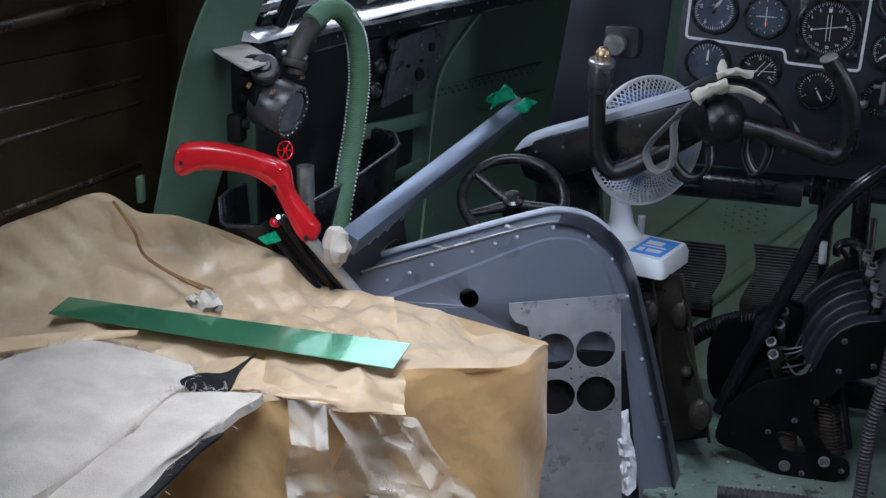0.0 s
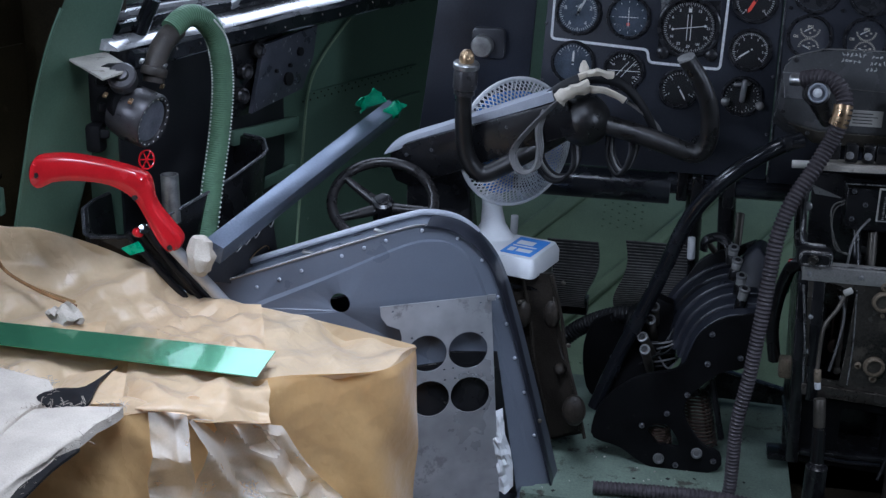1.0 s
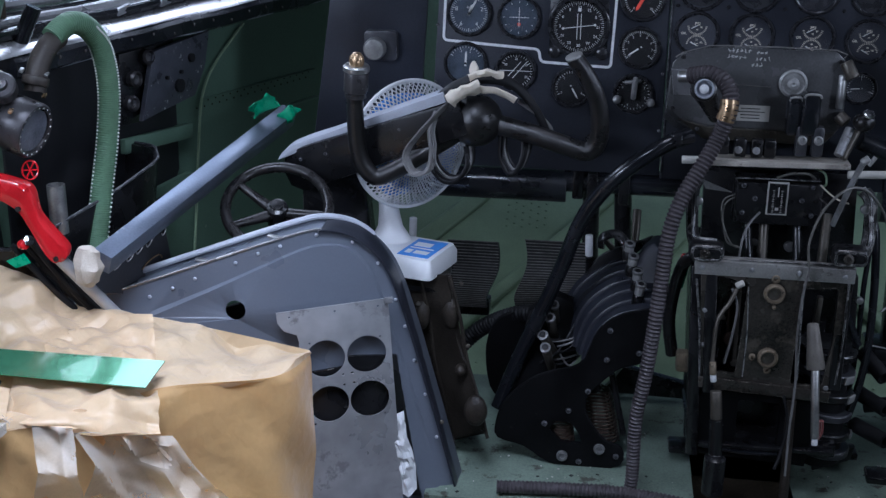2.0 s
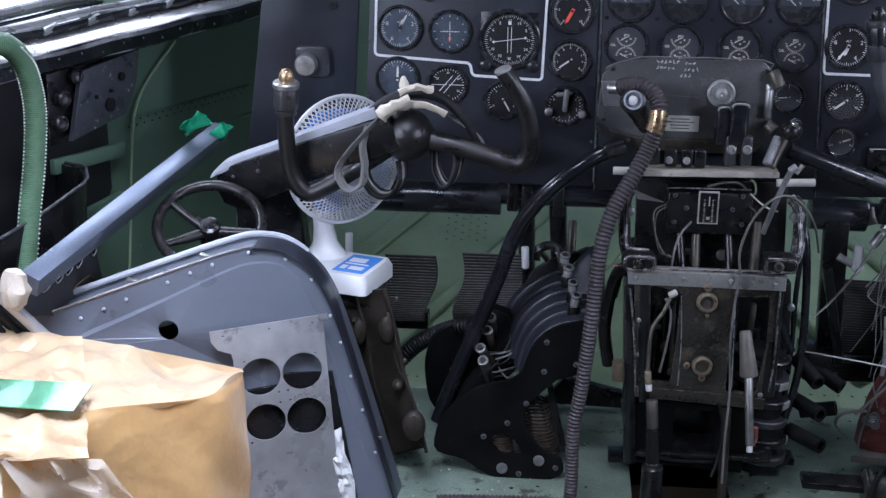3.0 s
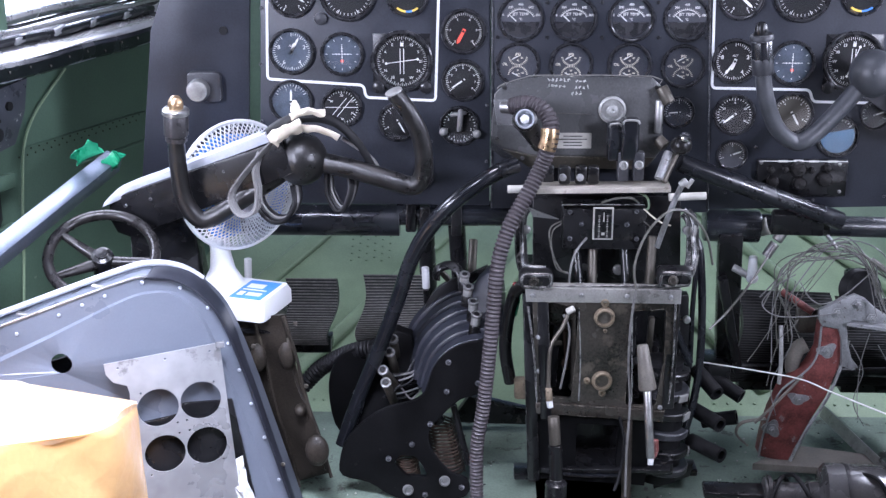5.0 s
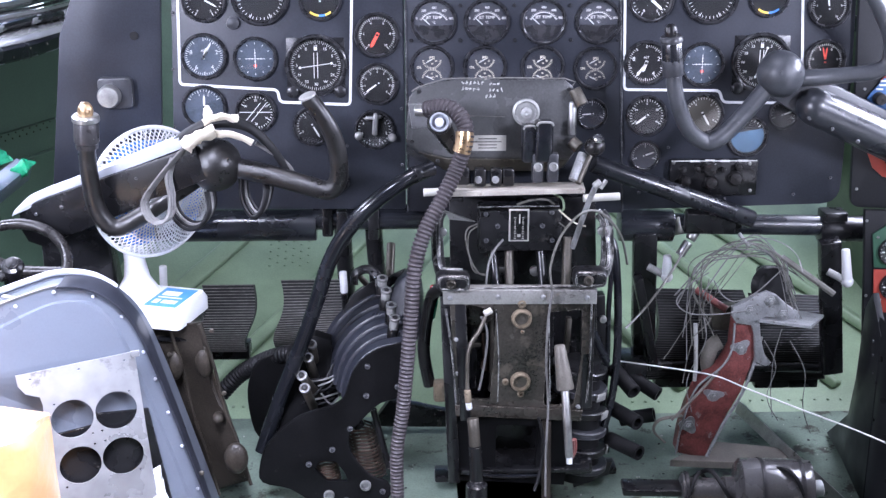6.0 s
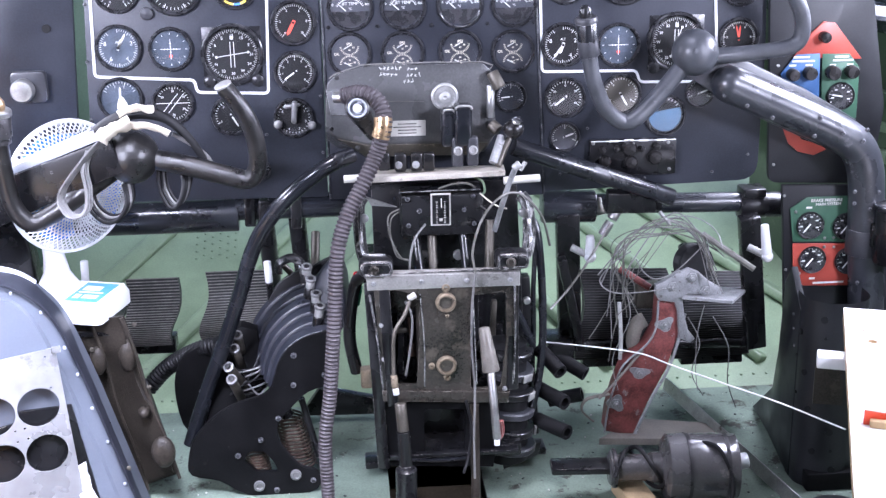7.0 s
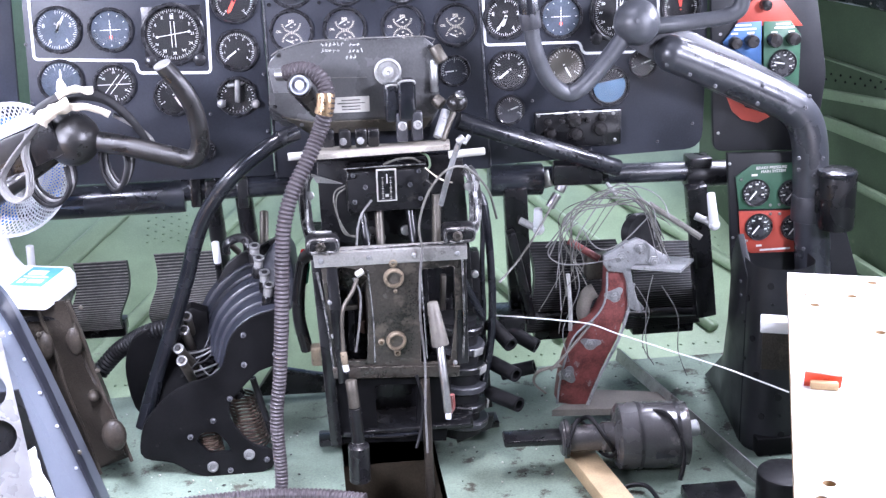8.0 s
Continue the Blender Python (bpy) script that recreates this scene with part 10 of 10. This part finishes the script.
for pts in (((0.575, 2.25, 0.400), (0.540, 2.24, 0.382), (0.516, 2.24, 0.348), (0.540, 2.23, 0.328), (0.595, 2.23, 0.326), (0.650, 2.23, 0.333)), ((0.650, 2.28, 0.452), (0.688, 2.28, 0.455), (0.722, 2.27, 0.444), (0.745, 2.27, 0.420), (0.752, 2.26, 0.395)), ((0.585, 2.25, 0.385), (0.600, 2.24, 0.360), (0.625, 2.24, 0.347), (0.665, 2.25, 0.360), (0.712, 2.26, 0.400))):
    bm = mesh()
    tube(bm, pts, 0.0012, 5, 8)
    part("wire", bm, CABLE_GREY, wires)
for k, (a, b) in enumerate((((0.586, 2.290, 0.374), (0.539, 2.250, 0.180)), ((0.559, 2.290, 0.359), (0.504, 2.270, 0.220)), ((0.618, 2.270, 0.397), (0.546, 2.230, 0.279)), ((0.732, 2.290, 0.271), (0.727, 2.290, 0.093)), ((0.750, 2.290, 0.247), (0.813, 2.310, 0.042)), ((0.700, 2.290, 0.249), (0.733, 2.270, 0.090)), ((0.566, 2.270, 0.331), (0.555, 2.230, 0.129)))):
    a, b = V(a), V(b)
    bm = mesh()
    tube(bm, [a, a.lerp(b, 0.3) + Vector((rnd.uniform(-0.02, 0.02), -0.01, 0)), a.lerp(b, 0.7) + Vector((rnd.uniform(-0.02, 0.02), 0, 0)), b], 0.0009, 5, 6)
    part("wire", bm, CABLE_GREY if k > 2 else WIRE, wires)
for pts, r, mt in ((((0.422, 2.230, 0.300), (0.459, 2.250, 0.330), (0.503, 2.270, 0.383), (0.549, 2.320, 0.433)), 0.0022, WIRE), (((0.720, 2.290, 0.416), (0.771, 2.270, 0.382), (0.812, 2.250, 0.355)), 0.006, WIRE), (((0.556, 2.250, 0.300), (0.559, 2.240, 0.235), (0.559, 2.240, 0.189)), 0.004, CAST)):
    bm = mesh()
    tube(bm, pts, r, 8)
    part("wire", bm, mt, wires)
fit_depth(1.045)
ends = thing("cable_plugs", (0.571, 2.470, 0.385), "silver cable plugs under the torque tube", "connector")
for p, q, r in (((0.596, 2.460, 0.417), (0.584, 2.455, 0.399), 0.011), ((0.582, 2.455, 0.394), (0.564, 2.450, 0.368), 0.0095), ((0.680, 2.450, 0.413), (0.701, 2.440, 0.386), 0.004)):
    bm = mesh()
    rod(bm, p, q, r, n=12, bev=0.002)
    part("plug", bm, STEEL, ends)
bm = mesh()
box(bm, (0.11, 0.05, 0.04), axes((0.634, 2.480, 0.431), (0, 0, 1), (1, 0, -0.15)), 0.008)
part("terminal_block", bm, BLACK, ends)

fit_depth(1.0)
lone = thing("cord", (0.873, 1.824, 0.243), "long taut white cord stretched across the copilot's side", "cord")
bm = mesh()
tube(bm, [(0.463, 2.506, 0.118), (0.566, 2.416, 0.137), (0.628, 2.341, 0.153), (0.665, 2.263, 0.162), (0.720, 2.123, 0.185), (0.783, 1.978, 0.207), (0.838, 1.824, 0.229)], 0.0015, 8)
part("cord", bm, WHITE_WIRE, lone)

fit_depth(1.17)
# ---- actuator motor on the floor, wooden batten and metal strip ----
mot = thing("actuator_motor", (0.642, 1.984, 0.000), "black cylindrical actuator motor lying on the floor, cable wound round it", "motor")
AX = V((0.639, 1.980, 0.080))
d = (V((0.701, 1.980, 0.064)) - V((0.402, 2.000, 0.108))).normalized()
d = Vector((d.x, d.y, 0)).normalized()
AX.z = 0.094
bm = mesh()
lathe(bm, [(0.050, -0.060), (0.058, -0.054), (0.058, 0.048), (0.056, 0.052), (0.056, 0.064), (0.0, 0.064)], axes(AX, d), 36)
part("body", bm, MOTOR, mot)
bm = mesh()
lathe(bm, [(0.024, -0.155), (0.030, -0.152), (0.030, -0.142), (0.023, -0.138), (0.023, -0.085), (0.027, -0.080), (0.027, -0.064), (0.046, -0.058), (0.05, -0.045)], axes(AX, d), 28)
part("neck", bm, MOTOR, mot)
for t in (-0.145, -0.02, 0.045):
    bm = mesh()
    lathe(bm, [(0.03, t - 0.004), (0.034 if t < -0.1 else 0.0592, t - 0.003), (0.034 if t < -0.1 else 0.0592, t + 0.003), (0.03, t + 0.004)], axes(AX, d), 32)
    part("band", bm, GRIP, mot)
bm = mesh()
box(bm, (0.013, 0.045, 0.11), axes(AX + d * -0.2 + Vector((0, 0, 0.005)), d, (0, 0, 1)), 0.004)
part("bracket", bm, BLACK, mot)
bm = mesh()
pts = [AX + d * (-0.15 + 0.02 * k) + Vector((0, -0.034 * math.cos(k * 1.35), 0.034 * math.sin(k * 1.35))) for k in range(7)]
pts += [AX + d * 0.02 + Vector((0, -0.03, 0.055)), AX + d * 0.045 + Vector((0, -0.06, 0.0)), AX + d * 0.035 + Vector((0, -0.075, -0.05))]
tube(bm, pts, 0.004, 8)
part("cable", bm, RUBBER, mot)
bm = mesh()
tube(bm, [AX + d * (-0.13 + 0.025 * k) + Vector((0, 0.034 * math.cos(k * 1.5), 0.034 * math.sin(k * 1.5) + 0.004)) for k in range(6)], 0.004, 8)
part("cable", bm, RUBBER, mot)
bm = mesh()
rod(bm, AX + d * 0.06 + Vector((0, -0.01, 0.012)), AX + d * 0.085 + Vector((0, -0.01, 0.016)), 0.014, n=14, bev=0.004)
part("white_plug", bm, WHITE_PLASTIC, mot, "white plastic plug")
bm = mesh()
box(bm, (0.035, 0.004, 0.022), axes(AX + Vector((0.015, -0.056, -0.006)), (0, 0.1, 1)), 0.001)
part("nameplate", bm, GREY_DARK, mot)

fit_depth(1.14)
bat = thing("wooden_batten", (0.543, 1.953, 0.015), "short pale wooden batten on the floor", "wood")
bm = mesh()
a, b = V((0.536, 2.082, 0.014)), V((0.570, 1.864, 0.014))
box(bm, (0.05, 0.028, (b - a).length), axes((a + b) / 2, b - a, (1, 0, 0)), 0.002)
part("batten", bm, WOOD, bat)
st = thing("metal_strip", (0.759, 2.170, 0.020), "long thin bare metal strip leaning to the floor", "metal strip")
bm = mesh()
a, b = V((0.694, 2.420, 0.052)), V((0.850, 1.862, 0.010))
box(bm, (0.003, 0.028, (b - a).length), axes((a + b) / 2, b - a, (0.2, 1, 0)), 0.0005, 1)
part("strip", bm, STEEL, st)
scr = thing("black_bracket", (0.737, 1.927, 0.000), "flat black bracket lying on the floor", "bracket")
bm = mesh()
box(bm, (0.10, 0.08, 0.02), (0.735, 1.890, 0.010), 0.004)
part("plate", bm, BLACK, scr)
bm = mesh()
tube(bm, [(0.574, 1.937, 0.010), (0.603, 1.952, 0.012), (0.631, 1.944, 0.012), (0.640, 1.887, 0.010)], 0.004, 8)
part("loose_cable", bm, RUBBER, scr)
tri = thing("black_wedge", (0.031, 2.474, 0.000), "black sheet metal wedge on the floor behind the throttle unit", "sheet metal")
bm = mesh()
plate(bm, [V(p) for p in ((-0.056, 2.420, 0.017), (-0.016, 2.420, 0.075), (0.110, 2.420, 0.045), (0.111, 2.420, 0.013))], (0, 0.02, 0), bev=0.001)
part("sheet", bm, BLACK, tri)

fit_depth(1.18)
# ---- white board on trestle, red block on it ----
BZ = 0.45
brd = thing("pegboard", (1.109, 2.250, 0.000), "white painted board with drilled holes, standing on black legs", "board")
c0, c1, c2 = V((0.800, 1.801, 0.450)), V((0.560, 1.144, 0.450)), V((0.944, 1.750, 0.450))
ux, uy = (c2 - c0).normalized(), (c1 - c0).normalized()
pts = [c0, c0 + ux * 0.5, c0 + ux * 0.5 + uy * 0.85, c0 + uy * 0.85]
m = Matrix((ux, ux.cross(-uy).cross(ux), (0, 0, 1))).transposed().to_4x4()
loc = [(p.x, p.y) for p in pts]
spots = [V(p) for p in ((0.907, 1.735, 0.450), (0.855, 1.688, 0.450), (0.790, 1.666, 0.450), (0.838, 1.553, 0.450), (0.609, 1.172, 0.450), (0.793, 1.709, 0.450), (0.589, 1.142, 0.450))]
holes = [ring_outline((p.x, p.y), 0.0075 if k != 5 else 0.004, 16) for k, p in enumerate(spots)]
bm = mesh()
sheet_with_holes(bm, loc, holes, Matrix.Translation((0, 0, BZ)), 0.0009)
part("face", bm, BOARD_WHITE, brd, smooth=False)
bm = mesh()
sheet_with_holes(bm, loc, holes, Matrix.Translation((0, 0, BZ - 0.001)), 0.0175)
part("core", bm, BOARD_EDGE, brd, "raw cream board edge", smooth=False)
for p in (pts[0] + ux * 0.08 + uy * 0.1, pts[0] + ux * 0.42 + uy * 0.1, pts[0] + ux * 0.08 + uy * 0.75, pts[0] + ux * 0.42 + uy * 0.75):
    bm = mesh()
    rod(bm, (p.x, p.y, 0.04), (p.x, p.y, BZ - 0.019), 0.014, n=12)
    part("leg", bm, BLACK, brd)
blk = thing("red_block", (0.699, 1.406, 0.450), "small bright red plastic block on the white board", "block")
bm = mesh()
mm = axes(V((0.700, 1.413, 0.450)) + Vector((0, 0, 0.011)), (0, 0, 1), ux)
vs = [mm @ Vector(v) for v in ((-0.024, -0.013, -0.011), (0.020, -0.013, -0.011), (0.024, 0.013, -0.011), (-0.022, 0.013, -0.011), (-0.024, -0.013, 0.009), (0.022, -0.009, 0.003), (0.026, 0.013, 0.008), (-0.022, 0.013, 0.013))]
vs = [bm.verts.new(v) for v in vs]
for loop_ in ((3, 2, 1, 0), (4, 5, 6, 7), (0, 1, 5, 4), (1, 2, 6, 5), (2, 3, 7, 6), (3, 0, 4, 7)):
    bm.faces.new([vs[k] for k in loop_])
part("body", bm, BLOCK_RED, blk, smooth=False)
# Brown bar stands in for the block's shadow and reflection on the board
bm = mesh()
box(bm, (0.034, 0.010, 0.010), mm @ pose(0.0, -0.019, -0.0055), 0.002)
part("wood_foot", bm, BOARD_EDGE, blk)

tag = thing("white_tag", (0.720, 1.628, 0.440), "small white plastic tag under the board's edge", "tag")
bm = mesh()
box(bm, (0.05, 0.03, 0.018), axes((0.731, 1.651, 0.430), (0, 0, 1), ux), 0.002)
part("tag", bm, WHITE_PLASTIC, tag)
bm = mesh()
box(bm, (0.05, 0.02, 0.006), axes(V((0.733, 1.650, 0.430)) + ux * 0.045, (0, 0, 1), ux), 0.001)
part("tongue", bm, WHITE_PLASTIC, tag)

fit_depth(1.14)
# ---- rivets on the nose skin and grit on the floor ----
places = []
rr = random.Random(11)
for x0, y0, nx, ny, dx, dy in ((-0.30, 2.92, 6, 4, 0.018, 0.022), (0.95, 2.8, 5, 4, 0.02, 0.025)):
    for i in range(nx):
        for j in range(ny):
            places.append(belly_at(x0 + dx * i, y0 + dy * j + 0.01 * (i % 2), 0.0))
for k in range(24):
    places.append(belly_at(-0.62 + 0.021 * k, 2.53, 0.0))
    places.append(belly_at(0.50 + 0.028 * k, 2.53, 0.0))
screws("rivet", places, (0, -0.42, 0.9), 0.0032, GREEN_LIGHT, belly)
bm = mesh()
for k in range(260):
    x, y = rr.uniform(-0.34, 1.2), rr.uniform(1.75, 2.48)
    if WELL[0] < x < WELL[1] and y < 2.23:
        continue
    s = rr.uniform(0.0008, 0.0028)
    box(bm, (s, s * rr.uniform(0.6, 1.6), s * 0.8), Matrix.Translation((x, y, s * 0.4)) @ pose(0, 0, 0, 0, 0, rr.uniform(0, 180)))
tagged(part("floor_grit", bm, PLACARD), "pale grit and chips scattered on the floor", "debris", kind="stuff")
bm = mesh()
for k in range(90):
    x, y = rr.uniform(-0.34, 1.2), rr.uniform(1.75, 2.48)
    if WELL[0] < x < WELL[1] and y < 2.23:
        continue
    s = rr.uniform(0.002, 0.006)
    box(bm, (s, s * rr.uniform(0.3, 1.2), 0.001), Matrix.Translation((x, y, 0.0007)) @ pose(0, 0, 0, 0, 0, rr.uniform(0, 180)))
tagged(part("floor_dirt", bm, RUBBER), "dark flakes of dirt on the floor", "debris", kind="stuff")
